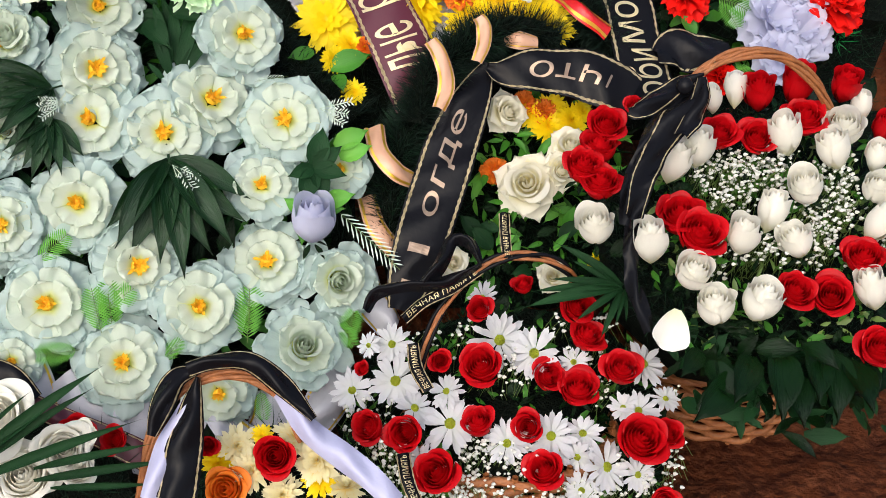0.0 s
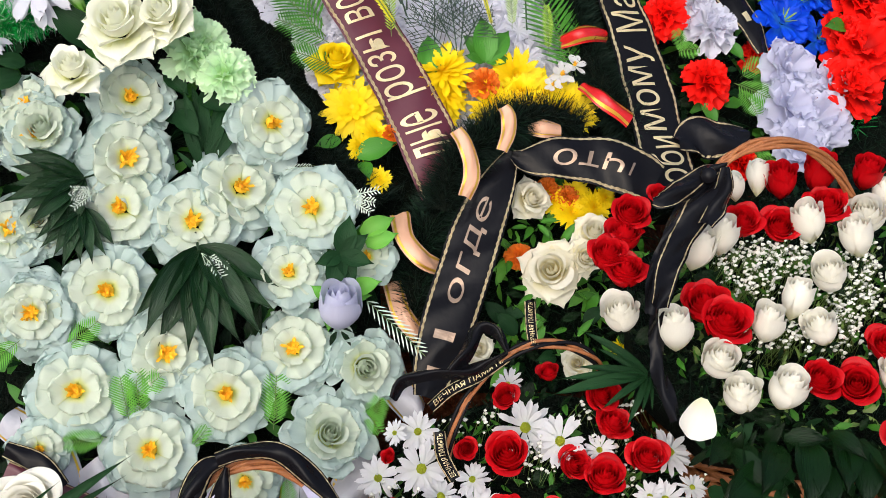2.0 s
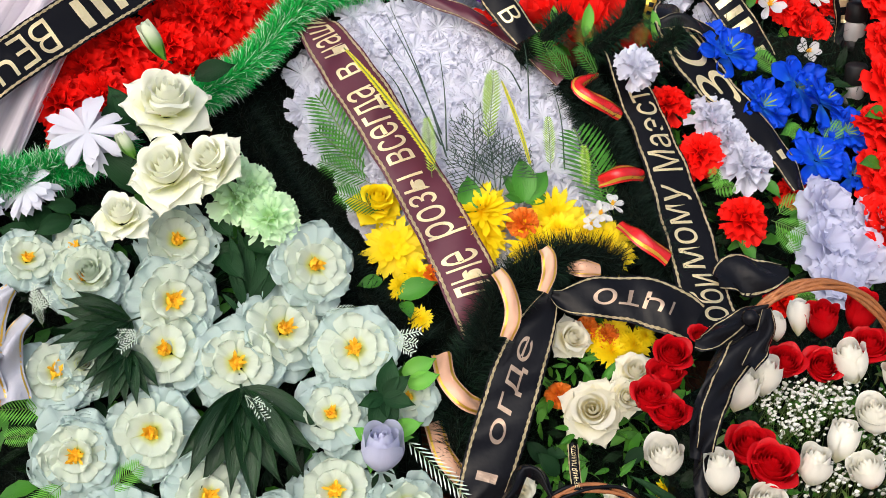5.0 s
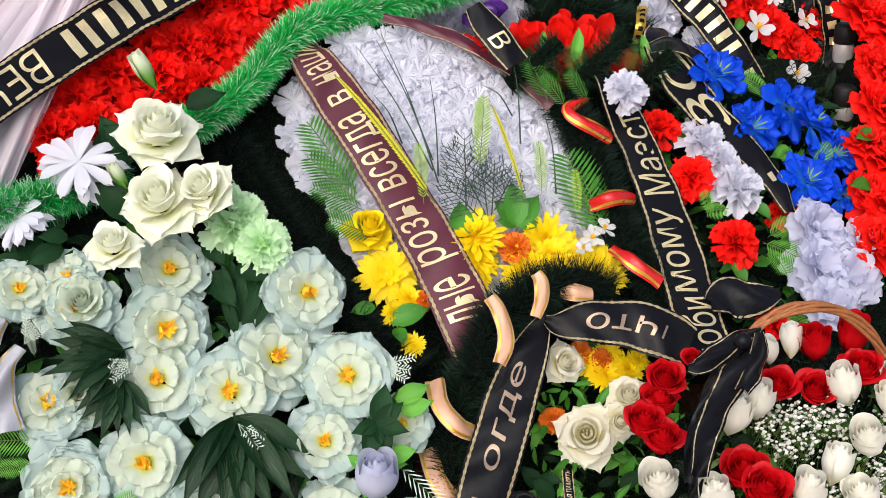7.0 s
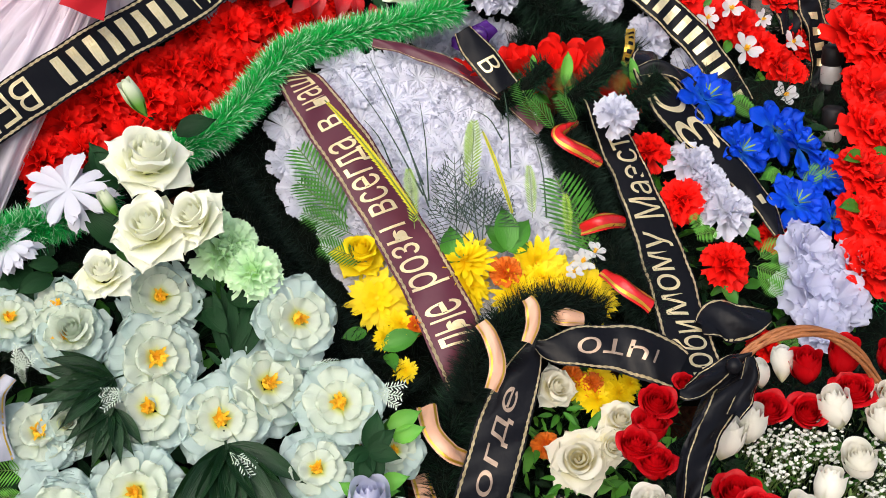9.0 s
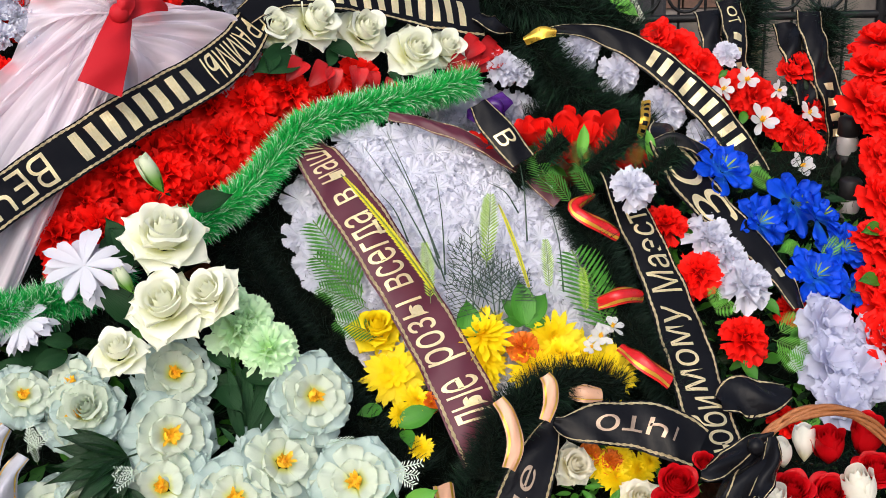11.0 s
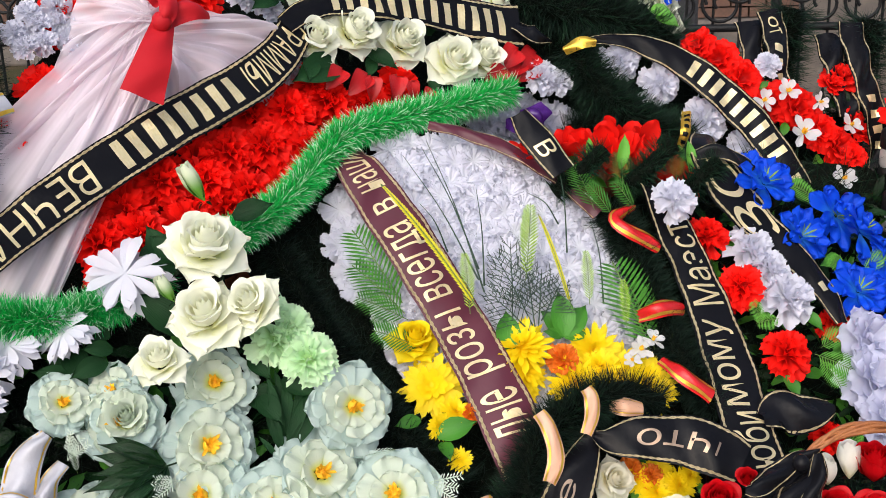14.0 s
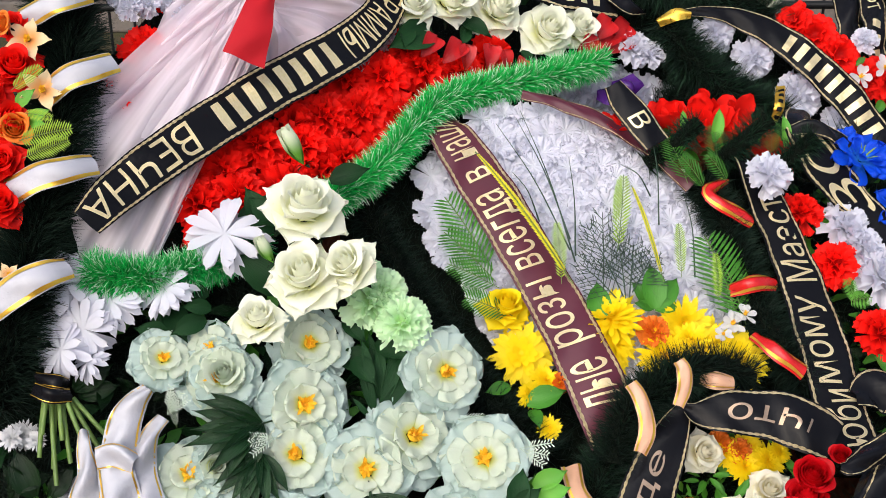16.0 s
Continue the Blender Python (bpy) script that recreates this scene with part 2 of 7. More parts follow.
def tulle_material():
    m = bpy.data.materials.new("pink_white_tulle")
    m.use_nodes = True
    nt = m.node_tree
    p = nt.nodes["Principled BSDF"]
    col = mix_rgb(nt, noise_out(nt, 5.0, 2.0), (0.88, 0.74, 0.82), (0.88, 0.82, 0.88))
    nt.links.new(col, p.inputs["Base Color"])
    p.inputs["Roughness"].default_value = 0.5
    p.inputs["Sheen Weight"].default_value = 0.3
    clear = nt.nodes.new("ShaderNodeBsdfTransparent")
    tr = nt.nodes.new("ShaderNodeBsdfTranslucent")
    nt.links.new(col, tr.inputs["Color"])
    m1 = nt.nodes.new("ShaderNodeMixShader")
    m1.inputs[0].default_value = 0.3
    nt.links.new(p.outputs[0], m1.inputs[1])
    nt.links.new(tr.outputs[0], m1.inputs[2])
    m2 = nt.nodes.new("ShaderNodeMixShader")
    uv = nt.nodes.new("ShaderNodeUVMap")
    mp = nt.nodes.new("ShaderNodeMapping")
    mp.inputs["Scale"].default_value = (0.7, 9.0, 1)
    nt.links.new(uv.outputs["UV"], mp.inputs[0])
    n = nt.nodes.new("ShaderNodeTexNoise")
    n.inputs["Scale"].default_value = 1.5
    nt.links.new(mp.outputs[0], n.inputs["Vector"])
    r = nt.nodes.new("ShaderNodeMapRange")
    r.inputs["From Min"].default_value, r.inputs["From Max"].default_value = 0.3, 0.7
    r.inputs["To Min"].default_value, r.inputs["To Max"].default_value = 0.5, 0.86
    nt.links.new(n.outputs["Fac"], r.inputs["Value"])
    nt.links.new(r.outputs[0], m2.inputs[0])
    nt.links.new(clear.outputs[0], m2.inputs[1])
    nt.links.new(m1.outputs[0], m2.inputs[2])
    nt.links.new(m2.outputs[0], nt.nodes["Material Output"].inputs["Surface"])
    return m


M["earth"], M["tulle"] = earth_material(), tulle_material()


# ---- mesh building ----
class Build:
    """Collects vertices, faces, petal coordinates and material slots of one mesh."""

    def __init__(self, *mats):
        self.v, self.f, self.uv, self.mi, self.mats, self.n, self.roots = [], [], [], [], mats, 0, []

    def grid(self, P, U, mat=0, wrap=False):
        a, b = P.shape[:2]
        idx = self.n + np.arange(a * b).reshape(a, b)
        self.v.append(P.reshape(-1, 3))
        self.uv.append(U.reshape(-1, 2))
        self.n += a * b
        if wrap:
            idx = np.concatenate([idx, idx[:, :1]], 1)
        q = np.stack([idx[:-1, :-1], idx[1:, :-1], idx[1:, 1:], idx[:-1, 1:]], -1).reshape(-1, 4)
        self.f.append(q)
        self.mi.append(np.full(len(q), mat))

    def faces(self, P, F, U=None, mat=0):
        P, F = np.asarray(P, float), np.asarray(F, int)
        self.v.append(P)
        self.uv.append(np.zeros((len(P), 2)) if U is None else U)
        self.f.append(F + self.n)
        self.n += len(P)
        self.mi.append(np.full(len(F), mat))

    def pieces(self, name):
        """One mesh for each petal."""
        out = []
        for k in range(len(self.v)):
            one = Build(self.mats[int(self.mi[k][0])])
            one.v, one.uv, one.f, one.mi = [self.v[k]], [self.uv[k]], [self.f[k] - self.f[k].min()], [self.mi[k] * 0]
            out.append(one.mesh(name))
        return out

    def grown(self, name):
        """One mesh whose petals all grow from one point."""
        V = np.concatenate(self.v)
        self.faces([V[self.roots].mean(0)], np.zeros((0, 4)))
        root = np.arange(self.n)
        root[self.roots] = self.n - 1
        self.f = [root[q] for q in self.f]
        return self.mesh(name)

    def mesh(self, name, smooth=True):
        me = bpy.data.meshes.new(name)
        V = np.concatenate(self.v)
        faces = [tuple(dict.fromkeys(r)) for q in self.f for r in q.tolist()]
        me.from_pydata(V.tolist(), [], faces)
        for m in self.mats:
            me.materials.append(M[m])
        me.polygons.foreach_set("material_index", np.concatenate(self.mi).astype(np.int32))
        me.polygons.foreach_set("use_smooth", np.full(len(faces), smooth))
        loops = np.empty(len(me.loops), np.int32)
        me.loops.foreach_get("vertex_index", loops)
        layer = me.uv_layers.new(name="petal")
        layer.data.foreach_set("uv", np.concatenate(self.uv)[loops].ravel().astype(np.float32))
        me.update()
        return me


def profile(kind, u):
    if kind == "round":
        return np.sqrt(np.clip(u, 0.02, 1)) * np.sqrt(np.clip(1 - 0.8 * u ** 6, 0, 1))
    if kind == "lobe":
        return np.clip(u, 0.02, 1) ** 0.6 * np.sqrt(np.clip(1 - u ** 7, 0.004, 1)) * 1.06
    if kind == "strap":
        return np.clip(u, 0.05, 1) ** 0.35 * np.sqrt(np.clip(1 - u ** 8, 0.06, 1))
    if kind == "fan":
        return 0.15 + 0.85 * u ** 0.8
    if kind == "needle":
        return np.clip(1 - u, 0.03, 1)
    return np.sin(np.pi * np.clip(u, 0.03, 0.985) ** 0.75) ** 0.85


def petal(B, L, W, az=0.0, r0=0.0, z0=0.0, lift=0.0, curl=0.0, cup=0.0, ruffle=0.0, shape="round", nu=5, nv=4, mat=0, phase=0.0, notch=0.0, at=None, teeth=5.5):
    """One petal or blade that grows outwards from r0, rises by lift and bends by curl."""
    u = np.sin(np.linspace(0, np.pi / 2, nu + 1))
    v = np.linspace(-1, 1, nv + 1)
    ang = lift + curl * u
    du = L * np.diff(u)
    px = r0 + np.concatenate([[0], np.cumsum(np.cos(ang[:-1]) * du)])
    pz = z0 + np.concatenate([[0], np.cumsum(np.sin(ang[:-1]) * du)])
    w = W / 2 * profile(shape, u)
    VV, UU = np.meshgrid(v, u)
    off = cup * (VV ** 2) * w[:, None] + ruffle * np.sin(VV * 4.2 + phase) * UU ** 2 + 0.4 * ruffle * np.sin(VV * 9.0 + 2 * phase) * UU ** 3
    pull = notch * L * UU ** 4 * (0.5 - 0.5 * np.cos(VV * teeth + phase)) + 0.1 * L * UU ** 3 * VV ** 4
    X = px[:, None] - np.sin(ang)[:, None] * off - np.cos(ang)[:, None] * pull
    Z = pz[:, None] + np.cos(ang)[:, None] * off - np.sin(ang)[:, None] * pull
    Y = VV * w[:, None]
    c, s = math.cos(az), math.sin(az)
    P = np.stack([X * c - Y * s, X * s + Y * c, Z], -1)
    if at is not None:
        P = P @ np.array(at.to_3x3()).T + np.array(at.translation)
    B.roots += list(range(B.n, B.n + nv + 1))
    B.grid(P, np.stack([UU, VV * 0.5 + 0.5], -1), mat)


def ring(B, n, L, W, lift, r0=0.05, z0=0.0, jl=0.12, ja=0.12, jt=0.12, **kw):
    start = rng.uniform(0, 6.28)
    for k in range(n):
        petal(B, L * rng.uniform(1 - jl, 1 + jl), W * rng.uniform(0.9, 1.1), start + 6.2832 * k / n + rng.gauss(0, ja), r0, z0,
              lift + rng.gauss(0, jt), phase=rng.uniform(0, 6.28), **kw)


def spiral_rose(B, n=15, opened=0.8, h=0.62, mat=0, rmax=0.36):
    """A rose: overlapping petals round a tight heart, the outer ones bent back at their lips."""
    for i in range(n):
        f = i / (n - 1)
        R = rmax * (0.10 + 0.90 * f ** 0.85)
        half = radians(135 - 68 * f) * rng.uniform(0.93, 1.07)
        top = h * (1.0 - 0.20 * opened * f ** 1.5) * rng.uniform(0.97, 1.03)
        V, U = np.meshgrid(np.linspace(-1, 1, 12), np.linspace(0, 1, 10))
        wide = half * (0.35 + 0.65 * np.sin(np.clip(U * 1.3, 0, 1) * np.pi / 2)) * (1 - (0.12 + 0.34 * opened) * U ** 6)
        body = np.sin(np.pi / 2 * np.clip(U * 1.45, 0.02, 1)) ** 0.8
        shut = (0.42 * (1 - f) + 0.22 * (1 - opened)) * np.clip((U - 0.5) / 0.5, 0, 1) ** 2
        lip = np.clip((U - 0.74) / 0.26, 0, 1) ** 2 * opened * f ** 1.2 * rng.uniform(0.8, 1.25)
        r = R * body * (1 - shut) * (1 + 0.03 * np.sin(3 * V + i) * U) + 0.030 * V * f * U + 0.17 * lip * (1 - 0.45 * V ** 2)
        z = top * U * (1 - 0.11 * V ** 2 * U) - 0.09 * lip ** 2 + 0.06 * opened * f * (1 - np.abs(V)) ** 2 * U ** 4 + 0.012 * np.sin(5 * V + 2 * i) * U ** 4
        T = i * 2.4 + V * wide
        B.grid(np.stack([r * np.cos(T), r * np.sin(T), z - 0.2 * h], -1), np.stack([U, V * 0.5 + 0.5], -1), mat)


def ball(B, c, r, nu=4, nv=7, mat=0, squash=1.0):
    a = np.linspace(0.02, np.pi - 0.02, nu + 1)
    b = np.linspace(0, 2 * np.pi, nv, endpoint=False)
    BB, A = np.meshgrid(b, a)
    P = np.stack([np.sin(A) * np.cos(BB), np.sin(A) * np.sin(BB), np.cos(A) * squash], -1) * r + np.array(c)
    B.grid(P, np.stack([A, BB], -1), mat, wrap=True)


def tube(B, pts, radius, sides=6, mat=0):
    """A round rod along the points; radius one number or one for each point."""
    P = np.asarray(pts, float)
    T = np.gradient(P, axis=0)
    T /= np.linalg.norm(T, axis=1)[:, None] + 1e-9
    ref = np.array((0.3, -0.8, 0.52))
    S = np.cross(T, ref)
    S /= np.linalg.norm(S, axis=1)[:, None] + 1e-9
    N = np.cross(S, T)
    a = np.linspace(0, 2 * np.pi, sides, endpoint=False)
    rad = np.broadcast_to(np.asarray(radius, float), (len(P),))[:, None, None]
    G = P[:, None] + rad * (np.cos(a)[None, :, None] * S[:, None] + np.sin(a)[None, :, None] * N[:, None])
    U = np.stack(np.meshgrid(a, np.linspace(0, 1, len(P))), -1)
    B.grid(G, U, mat, wrap=True)


def smooth_line(pts, per=8):
    """A smooth line through the control points (Catmull-Rom)."""
    P = np.asarray(pts, float)
    P = np.concatenate([2 * P[:1] - P[1:2], P, 2 * P[-1:] - P[-2:-1]])
    out = []
    for i in range(1, len(P) - 2):
        for t in np.linspace(0, 1, per, endpoint=False):
            a, b, c, d = P[i - 1:i + 3]
            out.append(0.5 * (2 * b + (c - a) * t + (2 * a - 5 * b + 4 * c - d) * t * t + (3 * b - a - 3 * c + d) * t ** 3))
    out.append(P[-2])
    return np.array(out)


# ---- kinds of flower heads, one unit across ----
def flower_kinds():
    K = {}

    def keep(kind, petals, centre=None, variants=3, centre_name="flower_centre"):
        K[kind] = []
        for _ in range(variants):
            made = petals()
            if isinstance(made, Build):
                C = Build("leaf")
                ball(C, (0, 0, -0.11), 0.06, 4, 8)
                if "rose" in kind or "bud" in kind:
                    low = float(min(v[:, 2].min() for v in made.v))
                    ring(C, 5, 0.3, 0.1, -0.1, 0.08, low, curl=-0.9, shape="point", nu=4, nv=2)
                made = (C.mesh("calyx"), made.pieces("petal"))
            K[kind].append((made, centre() if centre else None, centre_name))

    def peony():
        B = Build("peony", "peony_inner")
        kw = dict(shape="lobe", nu=8, nv=11, notch=0.025, teeth=7.0, jt=0.1, jl=0.1)
        ring(B, 7, 0.45, 0.46, -0.02, 0.08, -0.02, cup=0.02, ruffle=0.035, curl=-0.1, **kw)
        ring(B, 7, 0.39, 0.45, 0.12, 0.07, 0.0, cup=0.06, ruffle=0.036, curl=-0.1, **kw)
        ring(B, 6, 0.31, 0.40, 0.30, 0.06, 0.015, cup=0.1, ruffle=0.034, curl=-0.15, mat=1, **kw)
        ring(B, 5, 0.21, 0.31, 0.6, 0.05, 0.03, cup=0.2, ruffle=0.026, curl=-0.3, mat=1, **kw)
        return B

    def stamens():
        B = Build("stamen")
        for k in range(18):
            petal(B, rng.uniform(0.08, 0.14), 0.04, rng.uniform(0, 6.28), rng.uniform(0, 0.035), 0.08, rng.uniform(0.7, 1.5), -0.4, 0.5, 0, "strap", 3, 2)
        ball(B, (0, 0, 0.075), 0.07, 4, 9, squash=0.7)
        return B.grown("stamens")

    keep("peony", peony, stamens, 5)

    def closed_peony():
        B = Build("peony", "peony_inner")
        kw = dict(shape="lobe", nu=8, nv=11, notch=0.025, teeth=7.0, jt=0.09)
        ring(B, 9, 0.36, 0.35, 0.06, 0.14, 0.0, cup=0.15, ruffle=0.025, **kw)
        ring(B, 8, 0.32, 0.33, 0.35, 0.1, 0.02, cup=0.2, ruffle=0.025, **kw)
        ring(B, 7, 0.27, 0.30, 0.7, 0.08, 0.03, cup=0.3, ruffle=0.02, mat=1, **kw)
        spiral_rose(B, 11, 0.4, 0.42, 1, 0.15)
        return B

    keep("closed_peony", closed_peony, None, 2)

    def real_rose(mat, opened, h, n=16, rmax=0.36):
        def made():
            B = Build(mat)
            spiral_rose(B, n, opened, h, 0, rmax)
            return B
        return made

    keep("red_rose", real_rose("red_rose", 0.85, 0.72, 19, 0.36), None, 5)
    keep("red_bud", real_rose("red_rose", 0.5, 1.05, 14, 0.36), None, 3)
    keep("white_rose", real_rose("white_rose", 0.5, 0.95, 14, 0.40), None, 4)
    keep("white_bud", real_rose("white_rose", 0.28, 1.15, 11, 0.38), None, 5)
    keep("lilac_bud", real_rose("lilac_white", 0.35, 0.9, 11, 0.40), None, 1)
    keep("orange_rose", real_rose("orange", 0.9, 0.55), None, 2)
    keep("cream_real_rose", real_rose("white_rose", 0.95, 0.5, 22, 0.38), None, 2)

    def silk_rose(mat):
        def made():
            B = Build(mat)
            spiral_rose(B, 11, 0.6, 0.46, 0, 0.20)
            ring(B, 5, 0.40, 0.46, 0.34, 0.08, -0.08, cup=0.12, ruffle=0.02, curl=-0.75, shape="point", nu=6, jt=0.08)
            ring(B, 5, 0.38, 0.46, 0.72, 0.08, -0.07, cup=0.25, ruffle=0.02, curl=-0.9, shape="point", nu=6, jt=0.08)
            ring(B, 4, 0.34, 0.42, 1.05, 0.08, -0.06, cup=0.4, ruffle=0.02, curl=-0.8, shape="point", nu=6, jt=0.08)
            return B
        return made

    keep("silk_rose", silk_rose("cream_green"), None, 3)
    keep("cream_rose", silk_rose("cream"), None, 2)
    keep("yellow_rose", silk_rose("yellow"), None, 2)
    keep("red_silk_rose", silk_rose("fabric_red"), None, 3)

    def daisy():
        B = Build("white")
        ring(B, 15, 0.41, 0.135, 0.05, 0.08, 0, shape="strap", cup=0.25, jt=0.16, nu=4, nv=2)
        ring(B, 12, 0.35, 0.125, 0.22, 0.07, 0.02, shape="strap", cup=0.25, jt=0.16, nu=4, nv=2)
        return B.grown("daisy_head")

    def disc():
        B = Build("daisy_disc")
        ball(B, (0, 0, 0.03), 0.09, 5, 12, squash=0.6)
        for k in range(40):
            r, a = 0.085 * math.sqrt(k / 40), k * 2.4
            ball(B, (r * math.cos(a), r * math.sin(a), 0.03 + 0.6 * math.sqrt(max(0, 0.0081 - r * r))), 0.014, 2, 4)
        return B.mesh("daisy_disc")

    keep("daisy", daisy, disc, 4, "disc")

    def big_daisy():
        B = Build("fabric_white")
        ring(B, 18, 0.44, 0.16, -0.3, 0.06, 0, shape="strap", cup=0.3, jt=0.2, nu=5, nv=2, curl=-0.5)
        ring(B, 16, 0.38, 0.15, 0.0, 0.06, 0.02, shape="strap", cup=0.3, jt=0.2, nu=5, nv=2, curl=-0.5)
        return B.grown("drooping_daisy_head")

    keep("big_daisy", big_daisy, None, 3)

    def pom(mat, wide=0.1, layers=5, inner=1.2):
        def made():
            B = Build(mat)
            for k in range(layers):
                f = k / (layers - 1)
                ring(B, int(30 - 16 * f), 0.44 - 0.27 * f, wide * (1 - 0.2 * f), 0.0 + inner * f, 0.06 * (1 - f) + 0.01, 0.05 * f, shape="strap", cup=0.15, curl=0.05, jt=0.14, nu=4, nv=2)
            return B.grown("chrysanthemum_head")
        return made

    keep("yellow_chrysanthemum", pom("yellow", 0.105, 5, 1.0), None, 3)
    keep("pale_chrysanthemum", pom("pale_yellow", 0.12), None, 2)
    keep("white_chrysanthemum", pom("white", 0.1), None, 2)
    keep("yellow_gerbera", pom("yellow", 0.14, 4, 0.7), None, 2)

    def carnation(mat, ruffle=0.06, n=(9, 9, 8, 7, 5), wide=0.34, rise=1.3, shape="fan"):
        def made():
            B = Build(mat)
            for k, c in enumerate(n):
                f = k / (len(n) - 1)
                ring(B, c, 0.44 - 0.16 * f, wide * (1 - 0.25 * f), 0.02 + rise * f, 0.05, 0.02 * k, shape=shape, ruffle=ruffle, jt=0.16, nu=5, nv=10, notch=0.1, curl=-0.1, teeth=14.0 if shape == "fan" else 5.5)
            return B.grown("carnation_head")
        return made

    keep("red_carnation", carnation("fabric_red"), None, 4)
    keep("white_carnation", carnation("fabric_white"), None, 4)
    keep("white_ruffle", carnation("fabric_white", 0.045, (10, 9, 8), 0.30, 0.42), None, 4)
    keep("mint_carnation", carnation("mint", 0.05), None, 2)
    keep("lilac_carnation", carnation("lilac_white", 0.03, (8, 7, 6, 5), 0.46, 1.0, "round"), None, 3)
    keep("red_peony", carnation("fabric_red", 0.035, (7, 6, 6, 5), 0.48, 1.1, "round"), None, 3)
    keep("orange_carnation", carnation("orange", 0.05), None, 2)

    def lily():
        B = Build("blue")
        ring(B, 6, 0.50, 0.34, 0.30, 0.03, 0, shape="lobe", cup=0.12, curl=-0.4, ruffle=0.045, nu=7, nv=7)
        ring(B, 6, 0.43, 0.30, 0.65, 0.03, 0.02, shape="lobe", cup=0.15, curl=-0.5, ruffle=0.045, nu=7, nv=7)
        ring(B, 4, 0.30, 0.24, 1.0, 0.03, 0.03, shape="lobe", cup=0.2, curl=-0.4, ruffle=0.04, nu=6, nv=6)
        return B

    def lily_stamens():
        B = Build("lime")
        ring(B, 7, 0.26, 0.025, 1.1, 0.01, 0.03, shape="strap", nu=4, nv=2, curl=-0.4)
        return B.grown("lily_stamens")

    keep("blue_lily", lily, lily_stamens, 3)

    def peach_lily():
        B = Build("peach")
        ring(B, 5, 0.46, 0.3, 0.35, 0.04, 0, shape="point", cup=0.2, curl=-0.4, ruffle=0.02)
        return B

    keep("peach_lily", peach_lily, stamens, 2)

    def tulip(mat):
        def made():
            B = Build(mat, "green_leaf")
            ring(B, 5, 0.6, 0.46, 0.8, 0.08, -0.25, shape="round", cup=0.3, curl=0.25, ruffle=0.02)
            ring(B, 4, 0.52, 0.42, 1.1, 0.05, -0.25, shape="round", cup=0.35, curl=0.3, ruffle=0.02)
            ring(B, 3, 0.5, 0.2, 0.6, 0.1, -0.3, shape="point", cup=0.3, mat=1)
            return B
        return made

    keep("red_tulip", tulip("fabric_red"), None, 3)
    keep("green_bud", real_rose("green_bud", 0.05, 1.35, 7, 0.30), None, 1)

    def orchid():
        B = Build("white")
        ring(B, 3, 0.42, 0.26, 0.2, 0.03, 0, shape="round", cup=0.2)
        ring(B, 3, 0.38, 0.34, 0.4, 0.03, 0.02, shape="round", cup=0.2)
        return B.grown("small_white_bloom")

    keep("small_bloom", orchid, stamens, 2)
    return K


